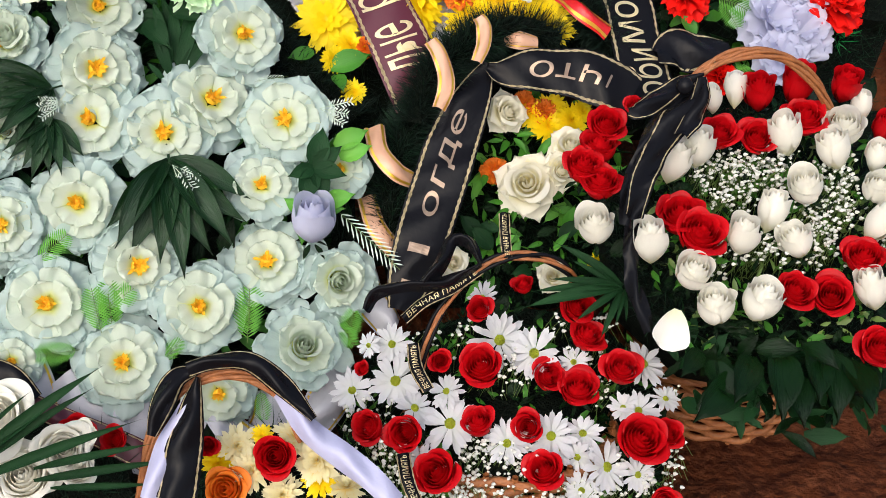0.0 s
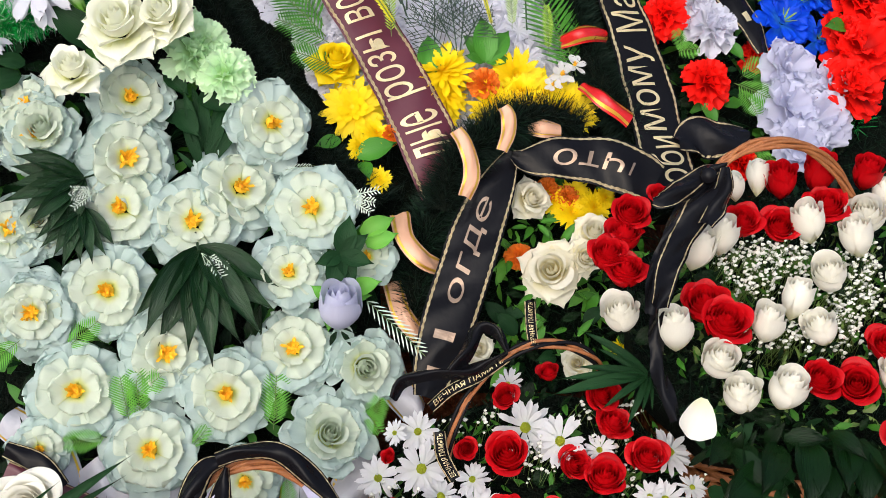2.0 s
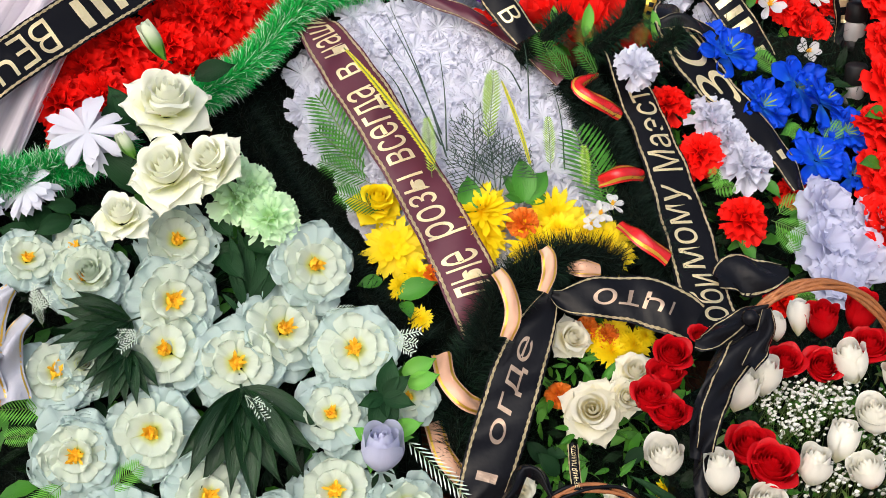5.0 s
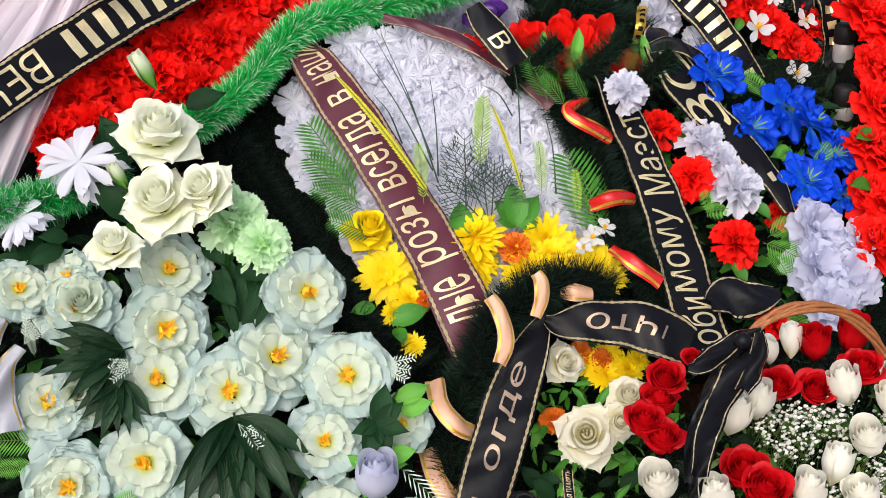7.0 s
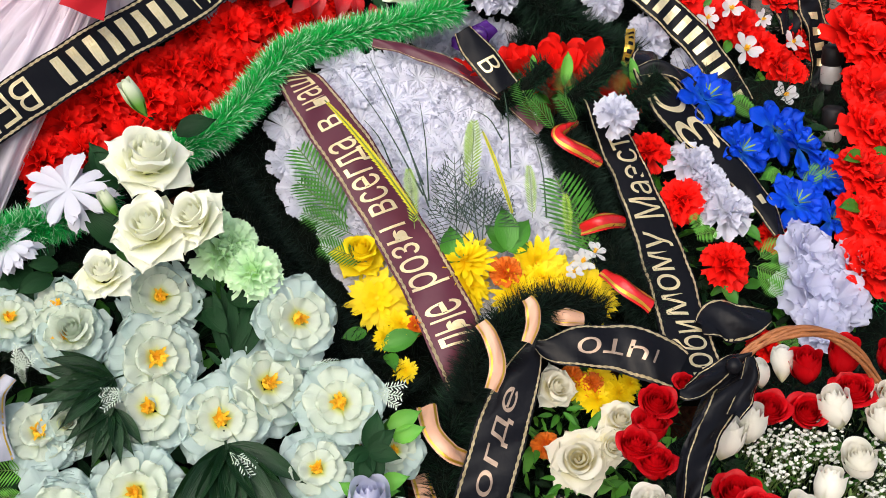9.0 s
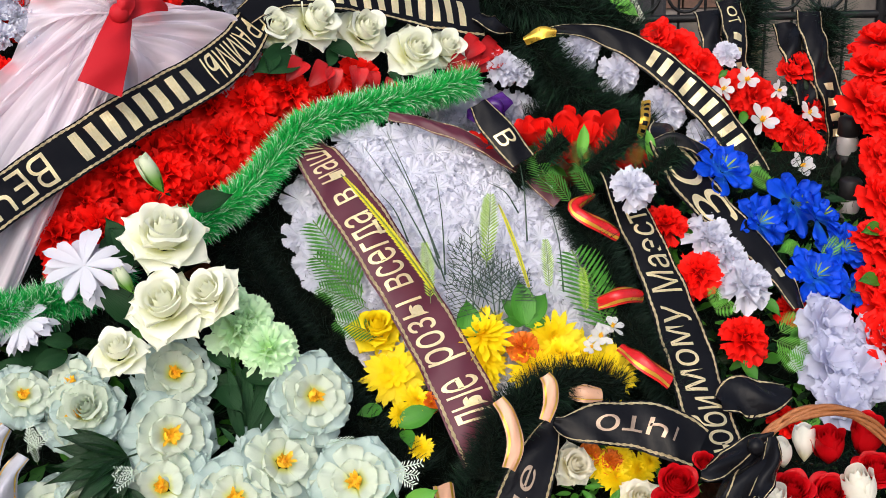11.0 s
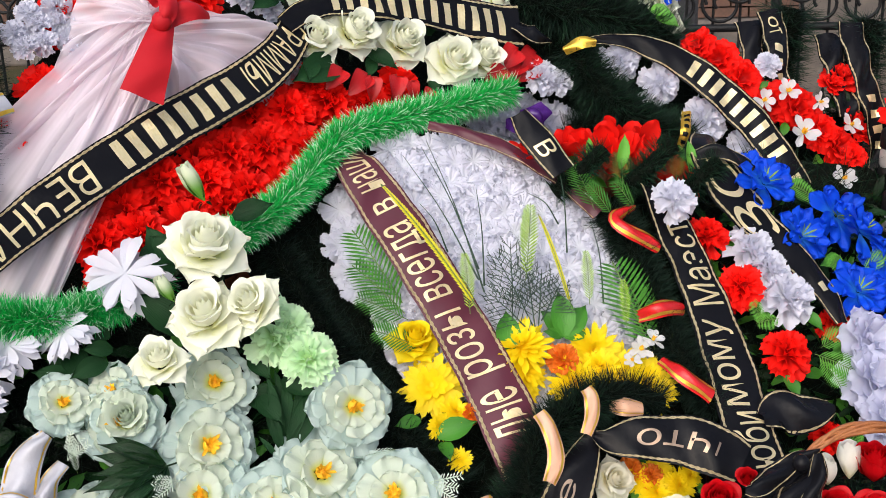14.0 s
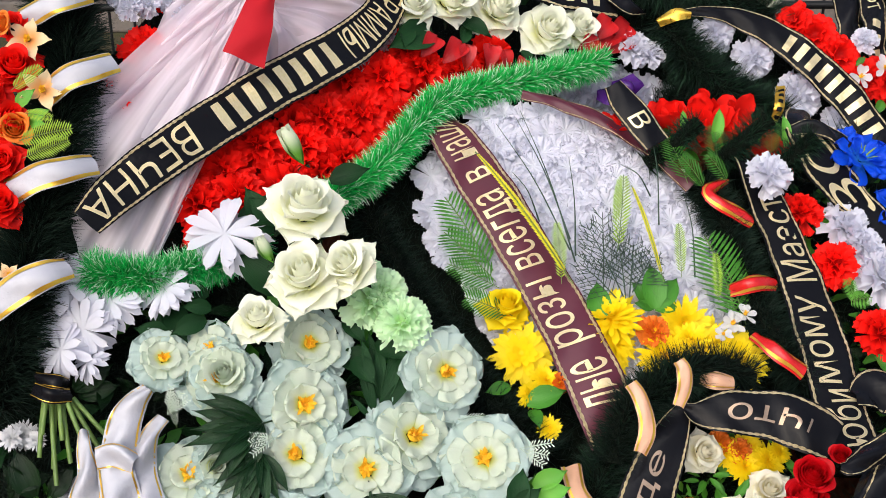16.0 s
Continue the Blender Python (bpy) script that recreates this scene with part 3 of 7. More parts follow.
def leaf_kinds():
    """Leaves one unit long, growing along +x from the origin with the upper face to +z."""
    K = {}

    def rose_leaf(mat):
        B = Build(mat)
        petal(B, 1.0, 0.55, lift=0.25, curl=-0.6, cup=0.35, ruffle=0.03, shape="point", nu=7, nv=4)
        return B.mesh("leaf")

    for name in ("leaf", "dark_leaf", "green_leaf", "bright_leaf"):
        K[name] = [rose_leaf(name) for _ in range(2)]

    def calla():
        B = Build("foil_red")
        petal(B, 1.0, 0.8, lift=0.5, curl=-0.9, cup=0.45, ruffle=0.05, shape="lobe", nu=8, nv=7)
        return B.mesh("calla")

    K["red_calla"] = [calla(), calla()]

    def blade(mat, wide):
        B = Build(mat)
        petal(B, 1.0, wide, lift=0.3, curl=-0.7, cup=0.8, ruffle=0.0, shape="point", nu=8, nv=2)
        return B.mesh("blade")

    K["blade"] = [blade("dark_leaf", 0.13), blade("dark_leaf", 0.11)]

    def palm(wide, spread):
        """A fan of long pleated fingers that grow from one stalk."""
        B = Build("palm")
        for k in range(9):
            a = spread * (k / 4 - 1) + rng.gauss(0, 0.04)
            ln = (1.0 - 0.22 * abs(k / 4 - 1)) * rng.uniform(0.93, 1.05)
            m = Matrix.Rotation(a, 4, "Z") @ Matrix.Rotation(rng.gauss(-0.1, 0.07), 4, "Y") @ Matrix.Rotation(rng.gauss(0, 0.25), 4, "X")
            petal(B, ln, wide, lift=0.22, curl=-0.55, cup=0.75, ruffle=0.012, shape="point", nu=10, nv=6, at=m, phase=k)
        tube(B, [(-0.15, 0, -0.04), (0.0, 0, 0.0), (0.12, 0, 0.03)], 0.012, 6)
        return B.mesh("palm_leaf")

    K["palm"] = [palm(0.22, 0.95), palm(0.21, 0.9)]

    def fern(mat, n=15, wide=0.42, thin=0.034, stem="stem"):
        B = Build(mat, stem)
        line = [(t, 0, 0.12 * math.sin(t * 2.2)) for t in np.linspace(0, 1, 8)]
        tube(B, line, 0.008, 4, 1)
        for k in range(n):
            t = 0.1 + 0.88 * k / n
            ln = wide * math.sin(math.pi * (0.12 + 0.82 * t)) ** 0.8
            for side in (-1, 1):
                m = Matrix.Translation((t, 0, 0.12 * math.sin(t * 2.2))) @ Matrix.Rotation(side * 0.95, 4, "Z")
                petal(B, ln * rng.uniform(0.9, 1.05), thin, lift=0.12, curl=-0.4, shape="point", nu=3, nv=2, at=m)
        return B.mesh("fern")

    K["fern"] = [fern("green_leaf")]
    K["bright_fern"] = [fern("bright_leaf")]
    K["lime_fern"] = [fern("lime", 20, 0.22, 0.026)]
    K["yellow_sprig"] = [fern("yellow_sprig", 36, 0.09, 0.03)]
    K["pale_fern"] = [fern("sprig", 12, 0.34, 0.03, "stem")]

    def sprig():
        B = Build("sprig")
        for a in (-0.4, -0.05, 0.35):
            ln = rng.uniform(0.6, 1.0)
            turn = Matrix.Rotation(a, 4, "Z") @ Matrix.Rotation(rng.uniform(-0.3, 0.1), 4, "Y")
            petal(B, ln, 0.03, shape="strap", nu=4, nv=2, at=turn)
            for k in range(7):
                for side in (-0.9, 0.9):
                    petal(B, 0.15 * rng.uniform(0.7, 1.2), 0.04, shape="strap", nu=2, nv=2, lift=rng.uniform(-0.2, 0.5), at=turn @ Matrix.Translation((ln * (0.3 + 0.1 * k), 0, 0)) @ Matrix.Rotation(side, 4, "Z"))
        return B.mesh("sprig")

    K["sprig"] = [sprig(), sprig()]
    return K


FLOWERS, LEAVES, HEADS = flower_kinds(), leaf_kinds(), []


# ---- placing ----
def slope_y(slope, x, z):
    """The sloping face of a wreath: y over x and z."""
    a, b, c = slope
    return a + b * z + c * x


def slope_normal(slope):
    return Vector((slope[2], -1, slope[1])).normalized()


def thing(name, at, label, category, group="", kind=""):
    ob = new(name)
    ob.location = at
    ob.empty_display_size = 0.05
    return tagged(ob, label, category, group, kind)


def part(name, data, parent, label="", at=None):
    """One mesh under a thing (in world coordinates) or, with at, at its own pose."""
    ob = new(name, data)
    ob.parent = parent
    base = Matrix.Translation(-parent.location) if parent.parent is None else Matrix()
    ob.matrix_basis = base @ at if at is not None else base
    return tagged(ob, label)


def facing(n, roll):
    return n.to_track_quat("Z", "Y").to_matrix().to_4x4() @ Matrix.Rotation(roll, 4, "Z")


def bloom(kind, parent, p, d, n, wild=0.22, label=""):
    """A flower head d across at p that faces n, more or less."""
    HEADS.append((p[0], p[2], d))
    petals, centre, cname = rng.choice(FLOWERS[kind])
    v = (n + Vector((rng.gauss(0, wild), rng.gauss(0, wild), rng.gauss(0, wild)))).normalized()
    name = kind.split("_")[-1] if kind != "small_bloom" else "blossom"
    split = isinstance(petals, tuple)
    ob = part(name, petals[0] if split else petals, parent, label, Matrix.Translation(p) @ facing(v, rng.uniform(0, 6.28)) @ Matrix.Scale(d, 4))
    for me in petals[1] if split else ():
        new("petal", me).parent = ob
    if centre:
        c = new(cname, centre)
        c.parent = ob
    return ob


def blooms(kind, parent, slope, rows, wild=0.22, out=0.0, grow=1.0, n=None, label=""):
    """Flower heads on a slope: rows of x, z, width."""
    face = n or slope_normal(slope)
    for x, z, d in rows:
        p = Vector((x, slope_y(slope, x, z), z)) + slope_normal(slope) * (out + rng.uniform(-0.008, 0.008))
        bloom(kind, parent, p, d * grow, face, wild, label)


def leaf(kind, parent, p, tip, n, name=None, wide=1.0):
    """A leaf from p to tip with its upper face towards n."""
    p, tip = Vector(p), Vector(tip)
    x = tip - p
    ln = x.length
    x.normalize()
    y = n.cross(x).normalized()
    z = x.cross(y)
    m = Matrix((x, y, z)).transposed().to_4x4()
    name = name or kind.split("_")[-1]
    return part(name, rng.choice(LEAVES[kind]), parent, "", Matrix.Translation(p) @ m @ Matrix.Diagonal((ln, ln * wide, ln, 1)))


def leaves(kind, parent, slope, rows, out=0.0, name=None, wide=1.0, jut=0.02, fan=False):
    """Leaves on a slope: rows of x, z of the base and x, z of the tip."""
    n = slope_normal(slope)
    if fan:
        rows = rows + [tuple((p + q) / 2 for p, q in zip(r, s)) for r, s in zip(rows, rows[1:])]
    for x, z, x1, z1 in rows:
        a = Vector((x, slope_y(slope, x, z), z)) + n * out
        b = Vector((x1, slope_y(slope, x1, z1), z1)) + n * (out + rng.uniform(0, jut))
        leaf(kind, parent, a, b, n, name, wide)


def inside(poly, x, z):
    hit = False
    for (x0, z0), (x1, z1) in zip(poly, poly[1:] + poly[:1]):
        if (z0 > z) != (z1 > z) and x < (x1 - x0) * (z - z0) / (z1 - z0) + x0:
            hit = not hit
    return hit


def fill(poly, step):
    """Staggered spots with some disorder inside an outline of x, z."""
    xs, zs = [p[0] for p in poly], [p[1] for p in poly]
    z, k = min(zs), 0
    while z < max(zs):
        x = min(xs) + (k % 2) * step / 2
        while x < max(xs):
            a, b = x + rng.gauss(0, step * 0.13), z + rng.gauss(0, step * 0.13)
            if inside(poly, a, b):
                yield a, b
            x += step
        z += step * 0.8
        k += 1


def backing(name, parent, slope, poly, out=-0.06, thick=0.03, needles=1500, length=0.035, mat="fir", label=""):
    """The padded back of a wreath, set with short needles; its near-black colour stands in for shade behind the blooms.
    """
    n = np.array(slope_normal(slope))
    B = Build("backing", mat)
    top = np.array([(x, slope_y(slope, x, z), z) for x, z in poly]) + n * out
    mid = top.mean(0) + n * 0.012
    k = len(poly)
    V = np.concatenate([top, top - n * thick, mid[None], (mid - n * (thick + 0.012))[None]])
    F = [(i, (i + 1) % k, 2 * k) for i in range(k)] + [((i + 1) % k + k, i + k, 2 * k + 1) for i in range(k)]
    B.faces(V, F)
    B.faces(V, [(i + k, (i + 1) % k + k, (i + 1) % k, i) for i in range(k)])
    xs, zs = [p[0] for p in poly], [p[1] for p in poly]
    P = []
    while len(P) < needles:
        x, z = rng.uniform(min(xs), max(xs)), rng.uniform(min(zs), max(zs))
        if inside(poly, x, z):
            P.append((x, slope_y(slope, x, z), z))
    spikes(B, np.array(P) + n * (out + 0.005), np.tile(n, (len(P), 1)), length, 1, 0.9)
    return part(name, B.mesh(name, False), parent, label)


def padding(parent, slope, poly, out, mat, label):
    """A soft slab under tightly packed flowers."""
    n = np.array(slope_normal(slope))
    top = np.array([(x, slope_y(slope, x, z), z) for x, z in poly])
    mid = top.mean(0)
    rows = [mid + (top - mid) * f + n * (out + 0.012 * (1 - f * f)) for f in (0.02, 0.35, 0.6, 0.8, 0.92)] + [mid + (top - mid) * 0.92 - n * 0.05]
    B = Build(mat)
    B.grid(np.array(rows), np.zeros((len(rows), len(poly), 2)), 0, True)
    return part("padding", B.mesh("padding"), parent, label)


def spikes(B, P, N, length, mat=0, wild=0.5, width=0.0016):
    """Thin needles at P along N, each its own way."""
    k = len(P)
    r = np.random.RandomState(rng.randrange(10 ** 6))
    D = N + r.normal(0, wild, (k, 3))
    D /= np.linalg.norm(D, axis=1)[:, None] + 1e-9
    S = np.cross(D, r.normal(0, 1, (k, 3)))
    S /= np.linalg.norm(S, axis=1)[:, None] + 1e-9
    ln = length * r.uniform(0.65, 1.1, (k, 1))
    bend = np.cross(S, D) * ln * r.uniform(-0.15, 0.15, (k, 1))
    a, b = P - S * width / 2, P + S * width / 2
    c, d = P + D * ln * 0.6 + bend * 0.5 + S * width * 0.4, P + D * ln + bend
    V = np.stack([a, b, c, d], 1).reshape(-1, 3)
    i = np.arange(k)[:, None] * 4
    U = np.tile(np.array([(0, 0), (0, 1), (0.6, 0.5), (1, 0.5)], float), (k, 1))
    B.faces(V, np.concatenate([i + (0, 1, 2), i + (0, 2, 3)]), U, mat)


def garland(name, parent, pts, radius, needles=2500, mats=("fir",), core="backing", label="", wild=0.35, width=0.0016):
    """A fluffy garland of needles round a wire that follows the points."""
    line = smooth_line(pts, 10)
    B = Build(core, *mats)
    tube(B, line, radius * 0.35, 8, 0)
    r = np.random.RandomState(rng.randrange(10 ** 6))
    seg = np.linalg.norm(np.diff(line, axis=0), axis=1)
    cum = np.concatenate([[0], np.cumsum(seg)])
    s = r.uniform(0, cum[-1], needles)
    i = np.clip(np.searchsorted(cum, s) - 1, 0, len(seg) - 1)
    T = np.diff(line, axis=0)[i] / seg[i][:, None]
    P = line[i] + T * (s - cum[i])[:, None]
    R = r.normal(0, 1, (needles, 3))
    R -= T * (R * T).sum(1)[:, None]
    R /= np.linalg.norm(R, axis=1)[:, None]
    N = R + T * rng.uniform(0.05, 0.3)
    cut = np.array_split(np.arange(needles), len(mats)) if len(mats) == 1 else [np.arange(int(needles * 0.78)), np.arange(int(needles * 0.78), needles)]
    for k, c in enumerate(cut):
        spikes(B, P[c] + R[c] * radius * 0.25, N[c], radius * (0.8 if k == 0 else 0.88), 1 + k, wild, width)
    return part(name, B.mesh(name, False), parent, label)


class Ribbon:
    """A strip of satin that follows rows of x, y, z, width and faces n; s runs along it, h across."""

    def __init__(self, rows, n, crown=0.004, wave=0.003, per=10, twist=()):
        L = smooth_line(rows, per)
        self.P, self.w = L[:, :3], L[:, 3]
        n = np.array(n, float)
        T = np.gradient(self.P, axis=0)
        T /= np.linalg.norm(T, axis=1)[:, None]
        S = np.cross(n[None], T)
        S /= np.linalg.norm(S, axis=1)[:, None]
        N = np.cross(T, S)
        if len(twist):
            a = np.interp(np.linspace(0, 1, len(L)), np.linspace(0, 1, len(twist)), np.radians(twist))[:, None]
            S, N = S * np.cos(a) + N * np.sin(a), N * np.cos(a) - S * np.sin(a)
        self.S, self.N, self.crown, self.wave = S, N, crown, wave
        self.s = np.concatenate([[0], np.cumsum(np.linalg.norm(np.diff(self.P, axis=0), axis=1))])
        self.ph = rng.uniform(0, 6.28)

    def at(self, s, v, lift=0.0):
        """Places for distances s along and v from -1 (right) to 1 (left) across."""
        s, v = np.asarray(s, float), np.asarray(v, float)
        g = lambda A: np.stack([np.interp(s, self.s, A[:, k]) for k in range(3)], -1)
        w = np.interp(s, self.s, self.w)
        up = self.crown * (1 - v * v) + self.wave * np.sin(s * 38 + v * 2.0 + self.ph) * np.cos(s * 17 - v + self.ph) + 0.5 * self.wave * np.sin(s * 90 + v * 3 + self.ph) + lift
        return g(self.P) + g(self.S) * (v * w / 2)[..., None] + g(self.N) * up[..., None]

    def strip(self, B, v0, v1, lift=0.0, mat=0, nv=8, edge=0.0, n=None):
        n = n or max(16, int(self.s[-1] / 0.008))
        s = np.linspace(0, self.s[-1], n)
        v = np.linspace(v0, v1, nv + 1)
        V, Sg = np.meshgrid(v, s)
        if edge:
            mid = (v0 + v1) / 2
            V = mid + (V - mid) * (1 + edge * np.sin(Sg * 520))
        B.grid(self.at(Sg, V, lift), np.stack([Sg, V * 0.5 + 0.5], -1), mat)


def ribbon(name, parent, rows, n, cloth, trim="gold_trim", trim_at=0.88, words=(), ink="gold", label="", twist=(), crown=0.003, wave=0.003, trim_w=0.048):
    """A ribbon with braided edges as parts of their own and its lettering: words are (text or number of bars, start, end, height share)."""
    r = Ribbon(rows, n, crown, wave, twist=twist)
    B = Build(cloth)
    r.strip(B, -1, 1)
    rib = part(name, B.mesh(name), parent, label)
    sub = Matrix()
    if trim:
        for side in (-1, 1):
            B = Build(trim)
            r.strip(B, side * trim_at - trim_w, side * trim_at + trim_w, 0.0012, 0, 2, 0.0 if trim == "gold_foil" else 0.35, max(40, int(r.s[-1] / 0.003)))
            part("trim", B.mesh("trim"), rib, "twisted gold braid edge", sub)
    for text, a, b, share in words:
        B = Build(ink)
        if isinstance(text, int):
            w = (b - a) * r.s[-1] / text
            for k in range(text):
                s = np.linspace(a * r.s[-1] + w * k + 0.24 * w, a * r.s[-1] + w * (k + 0.74), 4)
                V, Sg = np.meshgrid(np.linspace(-share, share, 4), s)
                B.grid(r.at(Sg, V, 0.0012), np.stack([Sg, V], -1))
        else:
            P, F = letters(text)
            x0, x1, y0, y1 = P[:, 0].min(), P[:, 0].max(), P[:, 1].min(), P[:, 1].max()
            s = (a + (b - a) * (P[:, 0] - x0) / (x1 - x0)) * r.s[-1]
            v = ((P[:, 1] - y0) / (y1 - y0) * 2 - 1) * share
            B.faces(r.at(s, v, 0.0016), F)
        part("lettering", B.mesh("lettering", False), rib, "gold lettering", sub)
    return rib


def letters(text):
    """The triangles of a word in the built-in font, cut fine enough to bend."""
    cu = bpy.data.curves.new("word", "FONT")
    cu.body, cu.resolution_u, cu.shear, cu.offset = text, 4, 0.1, 0.0
    ob = bpy.data.objects.new("word", cu)
    scene.collection.objects.link(ob)
    dg = bpy.context.evaluated_depsgraph_get()
    me = bpy.data.meshes.new_from_object(ob.evaluated_get(dg))
    bm = bmesh.new()
    bm.from_mesh(me)
    bmesh.ops.triangulate(bm, faces=bm.faces)
    bm.verts.index_update()
    P = np.array([v.co[:] for v in bm.verts])
    F = np.array([[v.index for v in f.verts] for f in bm.faces])
    bm.free()
    T = P[F]
    for _ in range(2):
        # each triangle into four, so that the strokes follow the cloth
        a, b, c = T[:, 0], T[:, 1], T[:, 2]
        d, e, f = (a + b) / 2, (b + c) / 2, (c + a) / 2
        T = np.concatenate([np.stack(q, 1) for q in ((a, d, f), (d, b, e), (f, e, c), (d, e, f))])
    P, F = T.reshape(-1, 3), np.arange(len(T) * 3).reshape(-1, 3)
    bpy.data.objects.remove(ob)
    bpy.data.meshes.remove(me)
    bpy.data.curves.remove(cu)
    return P, F


def greenery(parent, slope, poly, count, kinds, out=0.0, size=0.03, label="", name="greenery"):
    """Many small leaves at all angles between the flowers."""
    B = Build(*kinds)
    n = slope_normal(slope)
    xs, zs = [p[0] for p in poly], [p[1] for p in poly]
    k = 0
    while k < count:
        x, z = rng.uniform(min(xs), max(xs)), rng.uniform(min(zs), max(zs))
        if inside(poly, x, z):
            k += 1
            v = (n + Vector((rng.gauss(0, 0.6), rng.gauss(0, 0.6), rng.gauss(0, 0.6)))).normalized()
            m = Matrix.Translation(Vector((x, slope_y(slope, x, z), z)) + n * (out + rng.uniform(-0.02, 0.015))) @ facing(v, rng.uniform(0, 6.28))
            ln = size * rng.uniform(0.6, 1.3)
            petal(B, ln, ln * rng.uniform(0.25, 0.45), lift=0.2, curl=-0.5, cup=0.3, shape="point", nu=4, nv=2, mat=rng.randrange(len(kinds)), at=m)
    return tagged(part(name, B.mesh(name), parent, label), kind="stuff")


def stand_legs(parent, slope, spots):
    """Wooden legs behind a wreath, from its back down to the earth."""
    n = slope_normal(slope)
    for x, z in spots:
        p = Vector((x, slope_y(slope, x, z), z)) - n * 0.09
        y = p.y + 0.03
        q = Vector((x, y, float(ground_height(np.array(x), np.array(y))) - 0.03))
        if q.z < p.z:
            B = Build("dark_wood")
            tube(B, [p, (p + q) / 2, q], 0.011, 8)
            part("leg", B.mesh("leg"), parent, "dark wooden stand leg")

# ---- the faces on which the wreaths lie: y = a + b z + c x ----
PEONY = (1.1374, 0.78, 0.25)
EGG = (1.0225, 1.05, 0.25)
CARN = (0.898, 1.15, 0.4)
BACK = (1.714, 0.6, 0.2)
RED = (1.392, 0.9, 0.75)
BASK = (0.6945, 1.3, 0.15)
DAISY = (0.9345, 1.15, 0.05)
MID = (1.068, 1.0, 0.1)
FRONT = (0.916, 0.9, 0.1)
LEFT = (1.245, 0.7, 0.3)
CORNER = (0.923, 0.9, 0.1)


def ground_height(x, y):
    """Flat earth in front, a heaped grave mound under the wreaths, level ground behind."""
    foot = 1.2 + 0.62 * np.clip((x - 0.15) / 0.27, 0, 1)
    up = np.clip((y - foot) * 0.9, 0, 0.98)
    back = np.clip((3.6 - y) / 0.9, 0, 1)
    side = np.clip((1.7 - np.abs(x)) / 0.7, 0, 1)
    return up * back * back * (3 - 2 * back) * side * side * (3 - 2 * side)


def build_ground():
    def axis(lo, hi, fine_lo, fine_hi, step):
        fine = np.arange(fine_lo, fine_hi, step)
        left = fine_lo - np.geomspace(0.05, fine_lo - lo, 14)[::-1]
        right = fine_hi + np.geomspace(0.05, hi - fine_hi, 14)
        return np.concatenate([left, fine, right])
    xs, ys = axis(-300, 300, -2.4, 2.4, 0.03), axis(-300, 300, 0.6, 4.0, 0.03)
    X, Y = np.meshgrid(xs, ys)
    Z = ground_height(X, Y)
    near = (np.abs(X) < 3) & (Y > 0.3) & (Y < 4.5)
    for i, j in zip(*np.nonzero(near)):
        v = Vector((X[i, j], Y[i, j], 0))
        Z[i, j] += 0.03 * noise.noise(v * 4) + 0.016 * noise.noise(v * 13) + 0.008 * abs(noise.noise(v * 33))
    B = Build("earth")
    B.grid(np.stack([X, Y, Z], -1), np.stack([X, Y], -1))
    ob = new("ground", B.mesh("ground"))
    tagged(ob, "red-brown clumpy earth of a fresh grave mound", "ground", kind="structure")


build_ground()

